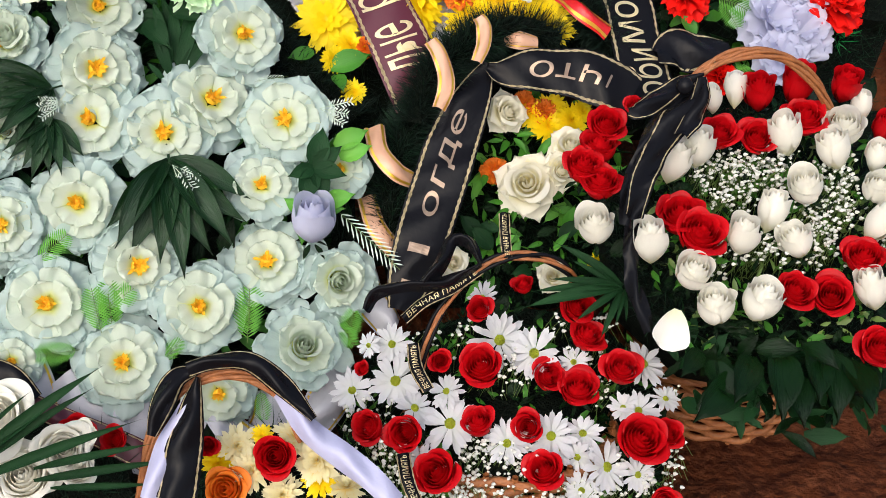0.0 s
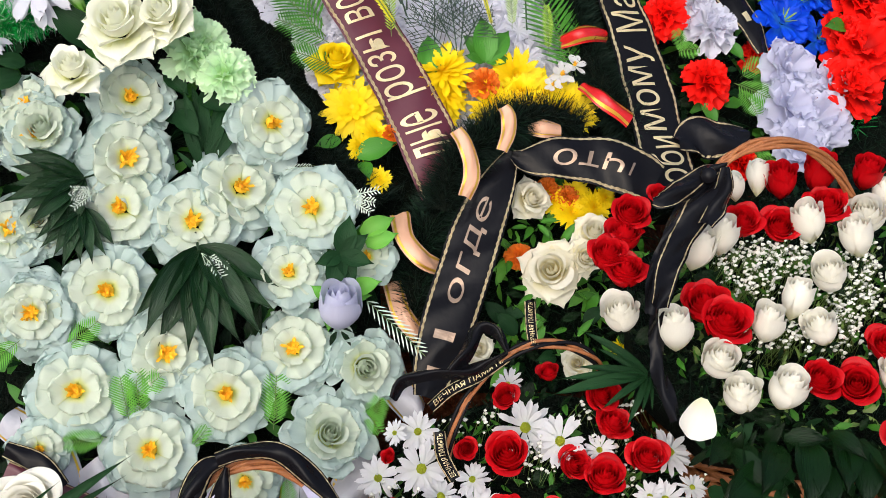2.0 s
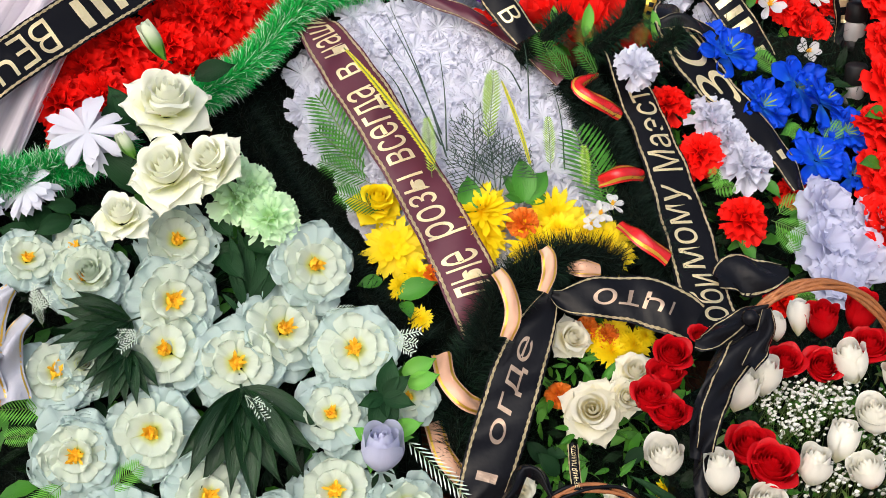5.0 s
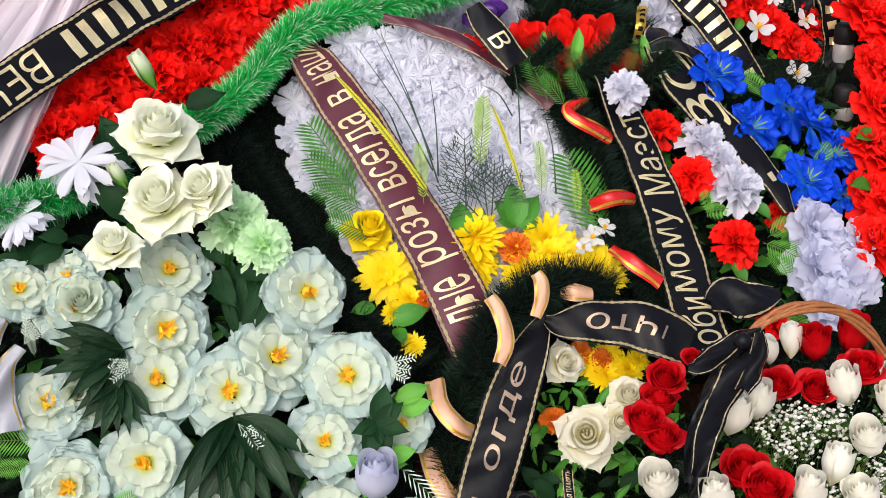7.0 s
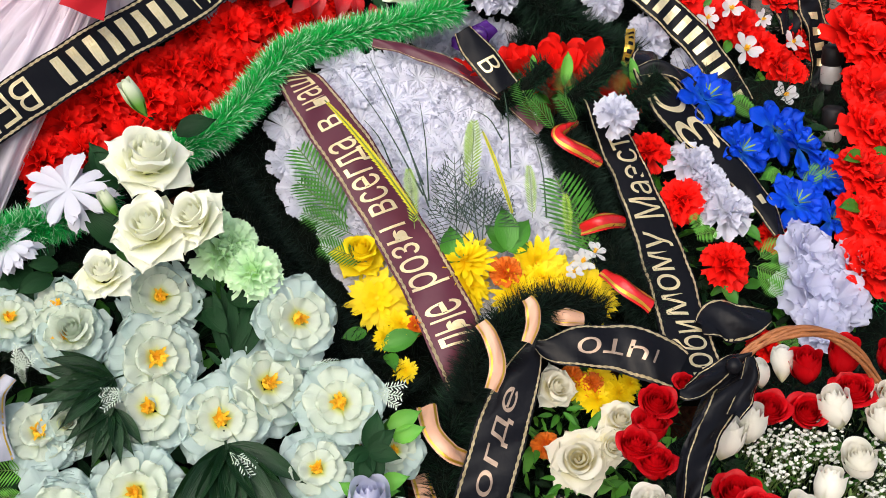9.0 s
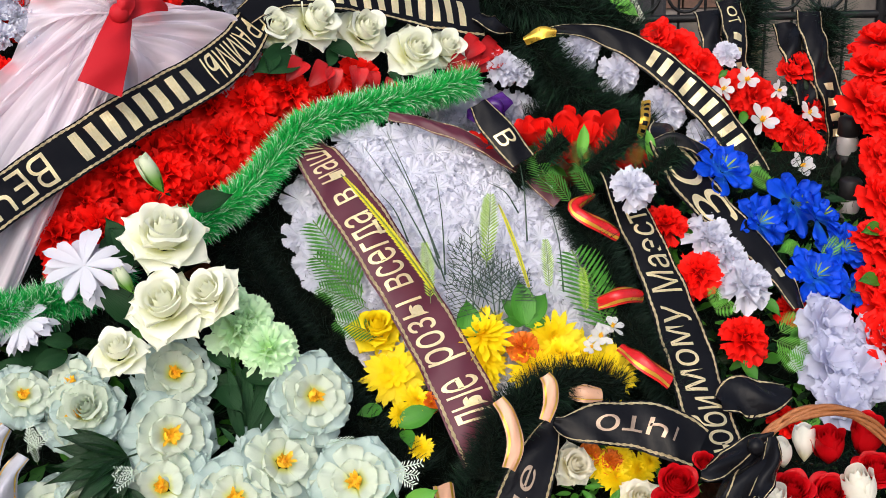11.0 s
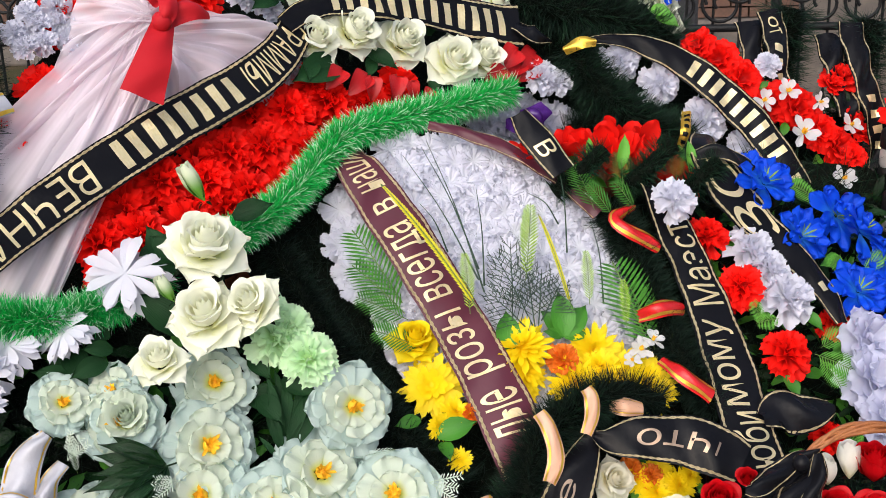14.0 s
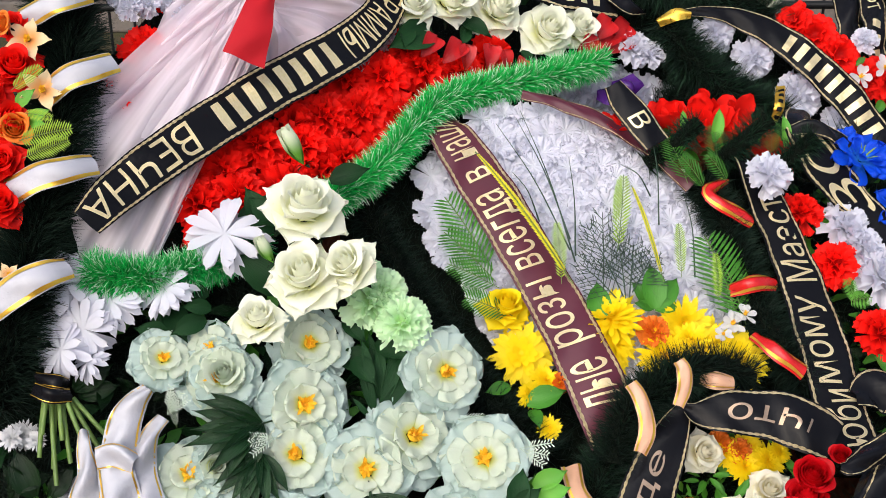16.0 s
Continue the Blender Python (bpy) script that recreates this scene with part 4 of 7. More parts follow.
# ---- wreath of white silk peonies ----
def build_peony_wreath():
    w = thing("peony_wreath", (-0.42, 1.5, 0.05), "tall wreath of white silk peonies with orange stamens and dark leaves", "wreath", "wreaths on the mound")
    n = slope_normal(PEONY)
    stand_legs(w, PEONY, ((-0.6, 0.75), (-0.3, 0.75), (-0.45, 0.95)))
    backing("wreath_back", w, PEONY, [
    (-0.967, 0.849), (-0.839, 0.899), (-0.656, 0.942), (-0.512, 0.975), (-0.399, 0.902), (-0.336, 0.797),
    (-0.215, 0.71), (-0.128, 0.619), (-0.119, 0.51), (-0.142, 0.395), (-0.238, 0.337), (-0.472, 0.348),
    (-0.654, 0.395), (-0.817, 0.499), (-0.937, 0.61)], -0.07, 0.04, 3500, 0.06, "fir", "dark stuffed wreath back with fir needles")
    blooms("peony", w, PEONY, [
    (-0.712, 0.821, 0.103), (-0.645, 0.831, 0.091), (-0.633, 0.792, 0.128), (-0.503, 0.826, 0.131), (-0.505, 0.753, 0.146), (-0.509, 0.695, 0.145),
    (-0.407, 0.67, 0.146), (-0.345, 0.704, 0.152), (-0.237, 0.67, 0.144), (-0.27, 0.596, 0.117), (-0.658, 0.684, 0.122), (-0.521, 0.602, 0.142),
    (-0.624, 0.587, 0.14), (-0.439, 0.522, 0.138), (-0.558, 0.493, 0.147), (-0.354, 0.467, 0.142), (-0.259, 0.507, 0.136), (-0.155, 0.606, 0.093)], 0.14, 0.02, 1.03)
    blooms("peony", w, PEONY, [(-0.455, 0.416, 0.144), (-0.324, 0.367, 0.113), (-0.62, 0.588, 0.119), (-0.614, 0.684, 0.096), (-0.602, 0.435, 0.094)], 0.14, 0.02, 1.0)
    blooms("peony", w, PEONY, [(-0.302, 0.778, 0.128)], 0.05, 0.03, 1.1, Vector((0.55, -0.75, 0.5)).normalized())
    blooms("closed_peony", w, PEONY, [(-0.208, 0.402, 0.136), (-0.159, 0.477, 0.125), (-0.62, 0.794, 0.121), (-0.623, 0.691, 0.072)], 0.15, 0.02, 1.08)
    blooms("silk_rose", w, PEONY, [(-0.525, 0.974, 0.155), (-0.517, 0.894, 0.145), (-0.576, 0.844, 0.102), (-0.453, 0.901, 0.117)], 0.14, 0.09, 1.0, Vector((0.05, -0.7, 0.7)))
    blooms("green_bud", w, PEONY, [(-0.539, 1.05, 0.051), (-0.568, 0.921, 0.037)], 0.05, 0.08, 1.0, Vector((-0.3, -0.25, 0.92)))
    blooms("mint_carnation", w, PEONY, [(-0.419, 0.871, 0.103), (-0.368, 0.839, 0.099), (-0.429, 0.9, 0.078), (-0.399, 0.883, 0.078)], 0.2, 0.03, 1.0)
    blooms("big_daisy", w, PEONY, [(-0.641, 0.967, 0.145), (-0.718, 0.904, 0.1)], 0.1, 0.03, 1.0, Vector((0.0, -0.45, 0.9)).normalized())
    blooms("big_daisy", w, PEONY, [
    (-0.792, 0.893, 0.105), (-0.859, 0.918, 0.109), (-0.826, 0.862, 0.108), (-0.872, 0.878, 0.091), (-0.734, 0.907, 0.093), (-0.854, 0.84, 0.099),
    (-0.903, 0.924, 0.092), (-0.891, 0.944, 0.084), (-0.816, 0.824, 0.074)], 0.2, 0.03, 1.0, Vector((-0.1, -0.85, 0.5)))
    blooms("lilac_bud", w, PEONY, [(-0.198, 0.532, 0.074)], 0.05, 0.04, 1.2, Vector((0.1, -0.25, 0.95)))
    greenery(w, PEONY, [
    (-0.952, 0.848), (-0.669, 0.914), (-0.406, 0.867), (-0.318, 0.761), (-0.137, 0.62), (-0.127, 0.511),
    (-0.158, 0.346), (-0.655, 0.407), (-0.923, 0.608)], 500, ("dark_leaf", "leaf", "green_leaf"), -0.03, 0.06, "dark green filler leaves")
    # fans of long dark leaves
    leaves("palm", w, PEONY, [(-0.399, 0.636, -0.368, 0.498), (-0.562, 0.733, -0.667, 0.710), (-0.559, 0.697, -0.580, 0.628)], 0.035, "palm_leaf", jut=0.0)
    leaves("blade", w, PEONY, [
    (-0.4, 0.752, -0.431, 0.835), (-0.392, 0.752, -0.402, 0.836), (-0.392, 0.745, -0.36, 0.815), (-0.4, 0.738, -0.433, 0.807), (-0.384, 0.751, -0.377, 0.824), (-0.391, 0.738, -0.334, 0.792),
    (-0.407, 0.732, -0.437, 0.76), (-0.398, 0.787, -0.419, 0.841)], 0.01, "leaf_blade", 1.6)
    leaves("dark_leaf", w, PEONY, [
    (-0.197, 0.607, -0.185, 0.654), (-0.197, 0.607, -0.236, 0.599), (-0.197, 0.607, -0.215, 0.565), (-0.197, 0.607, -0.175, 0.57), (-0.197, 0.607, -0.15, 0.591), (-0.197, 0.607, -0.158, 0.628)], 0.05)
    leaves("bright_leaf", w, PEONY, [
    (-0.207, 0.556, -0.24, 0.578), (-0.207, 0.556, -0.213, 0.52), (-0.195, 0.562, -0.149, 0.556), (-0.182, 0.567, -0.136, 0.571), (-0.167, 0.632, -0.117, 0.646), (-0.159, 0.618, -0.112, 0.626)], 0.035)
    leaves("bright_fern", w, PEONY, [
    (-0.637, 0.558, -0.679, 0.531), (-0.47, 0.452, -0.479, 0.509), (-0.575, 0.542, -0.532, 0.568), (-0.286, 0.418, -0.284, 0.481), (-0.148, 0.396, -0.136, 0.439), (-0.655, 0.643, -0.73, 0.649),
    (-0.672, 0.619, -0.72, 0.616)], 0.015, "fern")
    leaves("bright_fern", w, PEONY, [
    (-0.493, 0.472, -0.442, 0.497), (-0.514, 0.437, -0.57, 0.437), (-0.4, 0.411, -0.376, 0.433), (-0.285, 0.468, -0.283, 0.428), (-0.156, 0.427, -0.135, 0.395), (-0.267, 0.363, -0.261, 0.328),
    (-0.485, 0.452, -0.499, 0.504)], 0.02, "fern")
    leaves("sprig", w, PEONY, [(-0.394, 0.629, -0.351, 0.588), (-0.539, 0.714, -0.588, 0.704), (-0.19, 0.676, -0.131, 0.659), (-0.693, 0.751, -0.67, 0.786)], 0.05)
    leaves("pale_fern", w, PEONY, [(-0.165, 0.559, -0.073, 0.476), (-0.235, 0.721, -0.283, 0.716), (-0.68, 0.737, -0.695, 0.782)], 0.03, "fern", 0.5)
    leaves("dark_leaf", w, PEONY, [
    (-0.562, 0.978, -0.615, 1.018), (-0.57, 0.972, -0.615, 0.971), (-0.54, 0.891, -0.629, 0.944), (-0.657, 0.866, -0.706, 0.847), (-0.651, 0.879, -0.694, 0.88), (-0.491, 1.032, -0.43, 1.045),
    (-0.405, 0.822, -0.352, 0.794), (-0.437, 0.804, -0.4, 0.764), (-0.456, 0.855, -0.419, 0.821)], 0.02)
    leaves("dark_leaf", w, PEONY, [
    (-0.688, 0.876, -0.749, 0.877), (-0.701, 0.849, -0.763, 0.864), (-0.659, 0.902, -0.72, 0.903), (-0.715, 0.891, -0.679, 0.838), (-0.617, 0.971, -0.586, 1.025), (-0.584, 0.984, -0.621, 1.034),
    (-0.423, 0.796, -0.377, 0.763), (-0.458, 0.805, -0.389, 0.805), (-0.484, 1.016, -0.54, 0.993)], 0.0)


build_peony_wreath()

# ---- oval wreath with white ruffles, yellow flowers and a maroon ribbon ----
def build_oval_wreath():
    w = thing("oval_wreath", (0.0, 1.85, 0.3), "oval wreath of white ruffles with yellow spray and dark fir", "wreath", "wreaths on the mound")
    n = slope_normal(EGG)
    stand_legs(w, EGG, ((-0.2, 0.85), (0.15, 0.85), (0.0, 0.95)))
    outline = [
    (-0.296, 1.084), (-0.198, 1.102), (-0.097, 1.083), (0.004, 1.035), (0.087, 0.973), (0.14, 0.884),
    (0.162, 0.808), (0.141, 0.74), (-0.055, 0.744), (-0.191, 0.777), (-0.275, 0.846), (-0.335, 0.936),
    (-0.377, 0.999), (-0.347, 1.044)]
    backing("wreath_back", w, EGG, [
    (-0.335, 1.075), (-0.198, 1.119), (-0.066, 1.094), (0.025, 1.042), (0.123, 0.97), (0.205, 0.878),
    (0.261, 0.771), (0.278, 0.687), (0.074, 0.616), (-0.05, 0.61), (-0.189, 0.643), (-0.316, 0.781),
    (-0.451, 0.917), (-0.492, 0.956), (-0.414, 1.002)], -0.05, 0.04, 4500, 0.05, "fir", "black fir rim of the wreath")
    padding(w, EGG, outline, -0.025, "fabric_white", "white padded oval")
    for x, z in fill(outline, 0.033):
        bloom("white_ruffle", w, Vector((x, slope_y(EGG, x, z), z)) + n * rng.uniform(-0.022, -0.012), 0.072, n, 0.14)
    for rows in ([(-0.446, 1.911, 0.952), (-0.394, 1.852, 0.884), (-0.317, 1.778, 0.795), (-0.225, 1.71, 0.708), (-0.137, 1.664, 0.644)], [(0.112, 2.062, 0.963), (0.165, 1.995, 0.901), (0.197, 1.922, 0.824), (0.235, 1.844, 0.754), (0.284, 1.795, 0.696)]):
        garland("fir_garland", w, rows, 0.05, 3500, ("fir",), label="black fir garland")
    garland("fir_garland", w, [(-0.041, 1.626, 0.655), (-0.022, 1.677, 0.713), (0.042, 1.733, 0.751), (0.125, 1.773, 0.755), (0.181, 1.783, 0.724)], 0.05, 2600, ("fir",), label="black fir garland")
    blooms("yellow_rose", w, EGG, [(-0.214, 0.818, 0.095)], 0.1, 0.0, 1.1)
    blooms("yellow_gerbera", w, EGG, [(-0.184, 0.766, 0.103), (-0.052, 0.754, 0.086)], 0.15, 0.0, 1.05)
    blooms("yellow_chrysanthemum", w, EGG, [
    (-0.044, 0.794, 0.105), (-0.036, 0.766, 0.072), (0.076, 0.783, 0.083), (0.115, 0.749, 0.119), (0.045, 0.745, 0.09), (0.16, 0.732, 0.1),
    (-0.173, 0.712, 0.042), (-0.141, 0.672, 0.039), (0.083, 0.759, 0.073), (-0.148, 0.727, 0.053)], 0.2, 0.015, 1.1)
    blooms("orange_carnation", w, EGG, [(0.024, 0.772, 0.064), (-0.126, 0.722, 0.04)], 0.2, 0.015)
    blooms("small_bloom", w, EGG, [(0.148, 0.77, 0.051), (0.168, 0.778, 0.047), (0.132, 0.757, 0.037)], 0.2, 0.04)
    leaves("green_leaf", w, EGG, [
    (0.028, 0.801, -0.013, 0.836), (0.028, 0.801, 0.016, 0.855), (0.028, 0.801, 0.067, 0.837), (0.028, 0.801, 0.074, 0.801), (0.023, 0.801, -0.01, 0.808), (-0.177, 0.701, -0.115, 0.712),
    (-0.168, 0.694, -0.158, 0.667), (-0.065, 0.788, -0.068, 0.841), (-0.203, 0.722, -0.244, 0.718)], 0.02)
    leaves("fern", w, EGG, [(-0.235, 0.870, -0.323, 0.965), (-0.230, 0.856, -0.320, 0.920), (-0.225, 0.848, -0.311, 0.880), (-0.247, 0.836, -0.284, 0.853)], 0.0, "fern", 0.9, jut=0.0)
    leaves("fern", w, EGG, [(0.168, 0.773, 0.109, 0.883), (0.178, 0.773, 0.136, 0.852), (-0.203, 0.806, -0.283, 0.831)], 0.02)
    leaves("lime_fern", w, EGG, [(-0.039, 0.867, -0.032, 0.960), (-0.130, 0.832, -0.143, 0.905), (0.065, 0.829, 0.060, 0.895), (-0.042, 0.903, -0.040, 0.955), (0.124, 0.796, 0.120, 0.854)], 0.05, "fern", 0.75)
    leaves("yellow_sprig", w, EGG, [(-0.112, 0.829, -0.284, 0.992), (0.035, 0.823, -0.022, 0.941)], 0.055, "sprig", 0.38)
    B = Build("dark_stem", "sprig")
    for a, b in [((-0.099, 1.894, 0.881), (-0.197, 2.055, 1.100)), ((-0.108, 1.908, 0.897), (-0.237, 2.027, 1.083)), ((-0.099, 1.902, 0.889), (-0.112, 2.004, 1.031)), ((0.042, 1.971, 0.922), (0.028, 2.074, 1.065)), ((-0.108, 1.923, 0.911), (-0.203, 2.041, 1.089)), ((0.100, 1.911, 0.851), (0.082, 1.993, 0.975)), ((0.029, 2.009, 0.961), (-0.024, 2.011, 1.017)), ((-0.160, 1.937, 0.937), (-0.206, 1.963, 1.015))]:
        a, b = Vector(a), Vector(b)
        tube(B, smooth_line([a, (a + b) / 2 + n * 0.02, b], 6), np.linspace(0.0016, 0.0005, 13), 4)
    part("grass_spray", B.mesh("grass_spray"), w, "thin dark green grass spray")
    B = Build("dark_stem")
    for a, b in [((-0.016, 1.845, 0.829), (-0.032, 1.924, 0.929)), ((-0.020, 1.852, 0.837), (-0.083, 1.923, 0.941)), ((-0.011, 1.853, 0.836), (-0.004, 1.914, 0.913)), ((-0.025, 1.844, 0.830), (-0.094, 1.869, 0.891)), ((-0.006, 1.861, 0.842), (0.029, 1.904, 0.895)), ((-0.053, 1.854, 0.846), (-0.055, 1.944, 0.953))]:
        a, b = Vector(a), Vector(b)
        side = n.cross(b - a).normalized()
        tube(B, [a, (a + b) / 2 + n * 0.006, b], (0.0012, 0.001, 0.0005), 4)
        for k in range(9):
            f = 0.22 + 0.085 * k
            c = a.lerp(b, f)
            for way in (-1, 1):
                e = c + (b - a) * 0.26 * (1.2 - f) + side * way * 0.045 * (1.25 - f) + n * rng.uniform(-0.006, 0.01)
                tube(B, [c, (c + e) / 2 + n * 0.002, e], 0.0007, 3)
                for q in (0.45, 0.75):
                    d = c.lerp(e, q)
                    g = d + (b - a).normalized() * 0.012 + side * way * rng.uniform(-0.004, 0.008)
                    tube(B, [d, (d + g) / 2, g], 0.0006, 3)
    part("dill_spray", B.mesh("dill_spray"), w, "thin branching dark green spray")
    # ribbons
    ribbon("ribbon", w, [(-0.028, 1.686, 0.667, 0.098), (-0.046, 1.705, 0.703, 0.099), (-0.073, 1.748, 0.750, 0.097), (-0.113, 1.801, 0.810, 0.094), (-0.163, 1.862, 0.880, 0.092), (-0.222, 1.928, 0.957, 0.092), (-0.277, 1.981, 1.021, 0.089), (-0.320, 2.023, 1.071, 0.072), (-0.339, 2.073, 1.081, 0.050)], n, "maroon_satin", words=(("лые", 0.08, 0.205, 0.66), ("розы", 0.25, 0.44, 0.70), ("всегда", 0.475, 0.71, 0.68), ("в", 0.75, 0.785, 0.46), ("наши", 0.82, 0.955, 0.56)), label="maroon satin ribbon with gold lettering and braid")
    ribbon("ribbon", w, [(-0.196, 2.108, 1.116, 0.018), (-0.126, 2.108, 1.099, 0.026), (-0.046, 2.096, 1.068, 0.030), (0.032, 2.070, 1.025, 0.030), (0.099, 2.030, 0.971, 0.026)], n, "maroon_satin", label="maroon satin ribbon tail")
    for rows in ([(-0.104, 1.614, 0.659, 0.031), (-0.094, 1.568, 0.64, 0.03), (-0.066, 1.55, 0.616, 0.03), (-0.038, 1.579, 0.581, 0.026)], [(-0.019, 1.639, 0.786, 0.022), (-0.006, 1.627, 0.772, 0.025), (0.004, 1.607, 0.751, 0.025), (0.004, 1.586, 0.731, 0.025), (-0.006, 1.566, 0.711, 0.020)], [(0.052, 1.661, 0.815, 0.020), (0.060, 1.652, 0.805, 0.024), (0.060, 1.633, 0.786, 0.022), (0.049, 1.611, 0.765, 0.017)], [(-0.116, 1.578, 0.557, 0.031), (-0.101, 1.53, 0.535, 0.031), (-0.072, 1.515, 0.5, 0.029)]):
        ribbon("band", w, rows, n, "tan_satin", "gold_foil", 0.72, label="tan satin band with gold stripes", crown=0.002, trim_w=0.12)
    ribbon("band", w, [(0.096, 1.741, 0.746, 0.018), (0.116, 1.725, 0.754, 0.03), (0.146, 1.736, 0.743, 0.023)], n, "tan_satin", "gold_foil", 0.72, label="tan satin band with gold stripes")


build_oval_wreath()

# ---- wreath of red carnations with green tinsel, tulle and cream roses ----
def build_red_wreath():
    w = thing("red_wreath", (-0.55, 2.05, 0.4), "large wreath of red silk carnations edged with green tinsel", "wreath", "wreaths on the mound")
    n = slope_normal(RED)
    stand_legs(w, RED, ((-0.75, 1.05), (-0.45, 1.2), (-0.25, 1.2)))
    backing("wreath_back", w, RED, [
    (-0.858, 0.929), (-0.912, 1.167), (-0.78, 1.331), (-0.549, 1.367), (-0.26, 1.359), (-0.026, 1.296),
    (0.004, 1.15), (-0.098, 1.089), (-0.302, 1.077), (-0.354, 1.003), (-0.472, 0.957), (-0.622, 0.911)], -0.07, 0.04, 2500, 0.05, "fir", "dark wreath back")
    red_part = [
    (-0.727, 0.96), (-0.691, 1.054), (-0.615, 1.115), (-0.514, 1.163), (-0.428, 1.197), (-0.344, 1.189),
    (-0.265, 1.165), (-0.204, 1.142), (-0.264, 1.119), (-0.378, 1.107), (-0.402, 1.053), (-0.46, 1.016),
    (-0.532, 0.992), (-0.636, 0.963)]
    padding(w, RED, red_part, -0.03, "fabric_red", "red padded rim")
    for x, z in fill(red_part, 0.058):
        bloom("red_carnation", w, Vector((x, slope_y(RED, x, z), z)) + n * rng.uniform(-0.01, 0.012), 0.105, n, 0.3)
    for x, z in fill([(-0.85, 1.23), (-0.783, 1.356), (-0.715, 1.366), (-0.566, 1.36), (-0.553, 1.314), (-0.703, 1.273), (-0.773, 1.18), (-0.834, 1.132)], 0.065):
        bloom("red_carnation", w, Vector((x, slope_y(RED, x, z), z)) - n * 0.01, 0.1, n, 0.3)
    for poly in ([(-0.854, 1.34), (-0.782, 1.348), (-0.733, 1.326), (-0.741, 1.269), (-0.815, 1.271), (-0.846, 1.291)], [(-0.582, 1.353), (-0.502, 1.344), (-0.481, 1.297), (-0.561, 1.306)], [(-0.531, 1.17), (-0.457, 1.218), (-0.438, 1.203), (-0.463, 1.18), (-0.513, 1.159)]):
        for x, z in fill(poly, 0.03):
            bloom("white_carnation", w, Vector((x, slope_y(RED, x, z), z)) + n * 0.015, 0.05, n, 0.4)
    garland("green_tinsel", w, [(-0.513, 1.827, 0.997), (-0.463, 1.880, 1.014), (-0.416, 1.940, 1.041), (-0.377, 2.004, 1.080), (-0.341, 2.058, 1.110), (-0.277, 2.116, 1.121), (-0.200, 2.177, 1.124), (-0.129, 2.235, 1.129), (-0.048, 2.303, 1.138)], 0.04, 15000, ("tinsel", "tinsel_tip"), "tinsel", "bright green tinsel garland with white tips", 0.55, 0.0022)
    garland("green_tinsel", w, [(-0.604, 1.793, 0.949), (-0.654, 1.718, 0.942), (-0.708, 1.671, 0.934), (-0.769, 1.633, 0.942), (-0.825, 1.631, 0.953)], 0.042, 9000, ("tinsel", "tinsel_tip"), "tinsel", "bright green tinsel garland with white tips", 0.55, 0.0022)
    blooms("silk_rose", w, RED, [
    (-0.419, 1.236, 0.111), (-0.359, 1.238, 0.128), (-0.271, 1.216, 0.131), (-0.182, 1.169, 0.133), (-0.124, 1.166, 0.114), (-0.451, 1.32, 0.112),
    (-0.367, 1.321, 0.115), (-0.278, 1.312, 0.118), (-0.179, 1.298, 0.11), (-0.095, 1.261, 0.078)], 0.15, 0.05, 1.05)
    leaves("dark_leaf", w, RED, [
    (-0.423, 1.21, -0.428, 1.166), (-0.32, 1.197, -0.327, 1.165), (-0.33, 1.207, -0.279, 1.167), (-0.22, 1.147, -0.199, 1.115), (-0.221, 1.221, -0.231, 1.271), (-0.126, 1.209, -0.158, 1.244),
    (-0.377, 1.195, -0.454, 1.174), (-0.501, 1.308, -0.553, 1.332), (-0.484, 1.315, -0.524, 1.294), (-0.503, 1.326, -0.472, 1.297)], 0.04)
    leaves("red_calla", w, RED, [(-0.395, 1.157, -0.373, 1.184), (-0.358, 1.143, -0.331, 1.169), (-0.320, 1.128, -0.330, 1.165), (-0.281, 1.123, -0.282, 1.162), (-0.247, 1.117, -0.267, 1.147), (-0.232, 1.111, -0.217, 1.131), (-0.119, 1.125, -0.086, 1.144), (-0.086, 1.130, -0.052, 1.154), (-0.064, 1.141, -0.024, 1.160), (-0.059, 1.122, -0.019, 1.140), (-0.097, 1.146, -0.063, 1.170)], 0.045, wide=1.1)
    ribbon("ribbon", w, [(-0.392, 2.204, 1.314, 0.041), (-0.420, 2.141, 1.293, 0.062), (-0.446, 2.085, 1.252, 0.072), (-0.485, 2.027, 1.221, 0.079), (-0.533, 1.971, 1.199, 0.081), (-0.596, 1.901, 1.173, 0.081), (-0.654, 1.830, 1.143, 0.079), (-0.709, 1.763, 1.114, 0.077), (-0.755, 1.704, 1.086, 0.072), (-0.788, 1.656, 1.061, 0.065), (-0.812, 1.614, 1.035, 0.049)], n, "black_satin", words=(("ГРАММЫ", 0.10, 0.30, 0.66), (8, 0.325, 0.66, 0.62), ("ВЕЧНА", 0.71, 0.985, 0.68)), label="black satin ribbon with gold capitals and braid")
    ribbon("ribbon", w, [(-0.027, 2.379, 1.247, 0.093), (-0.116, 2.332, 1.269, 0.087), (-0.199, 2.289, 1.291, 0.074), (-0.279, 2.244, 1.308, 0.060), (-0.356, 2.199, 1.322, 0.049), (-0.410, 2.151, 1.314, 0.044), (-0.440, 2.113, 1.296, 0.039)], n, "black_satin", words=((13, 0.06, 0.8, 0.6),), label="black satin ribbon with gold capitals and braid")
    ribbon("ribbon", w, [(-0.035, 2.369, 1.251, 0.033), (-0.003, 2.349, 1.237, 0.039), (0.032, 2.387, 1.216, 0.011)], n, "black_satin", label="black satin ribbon end")


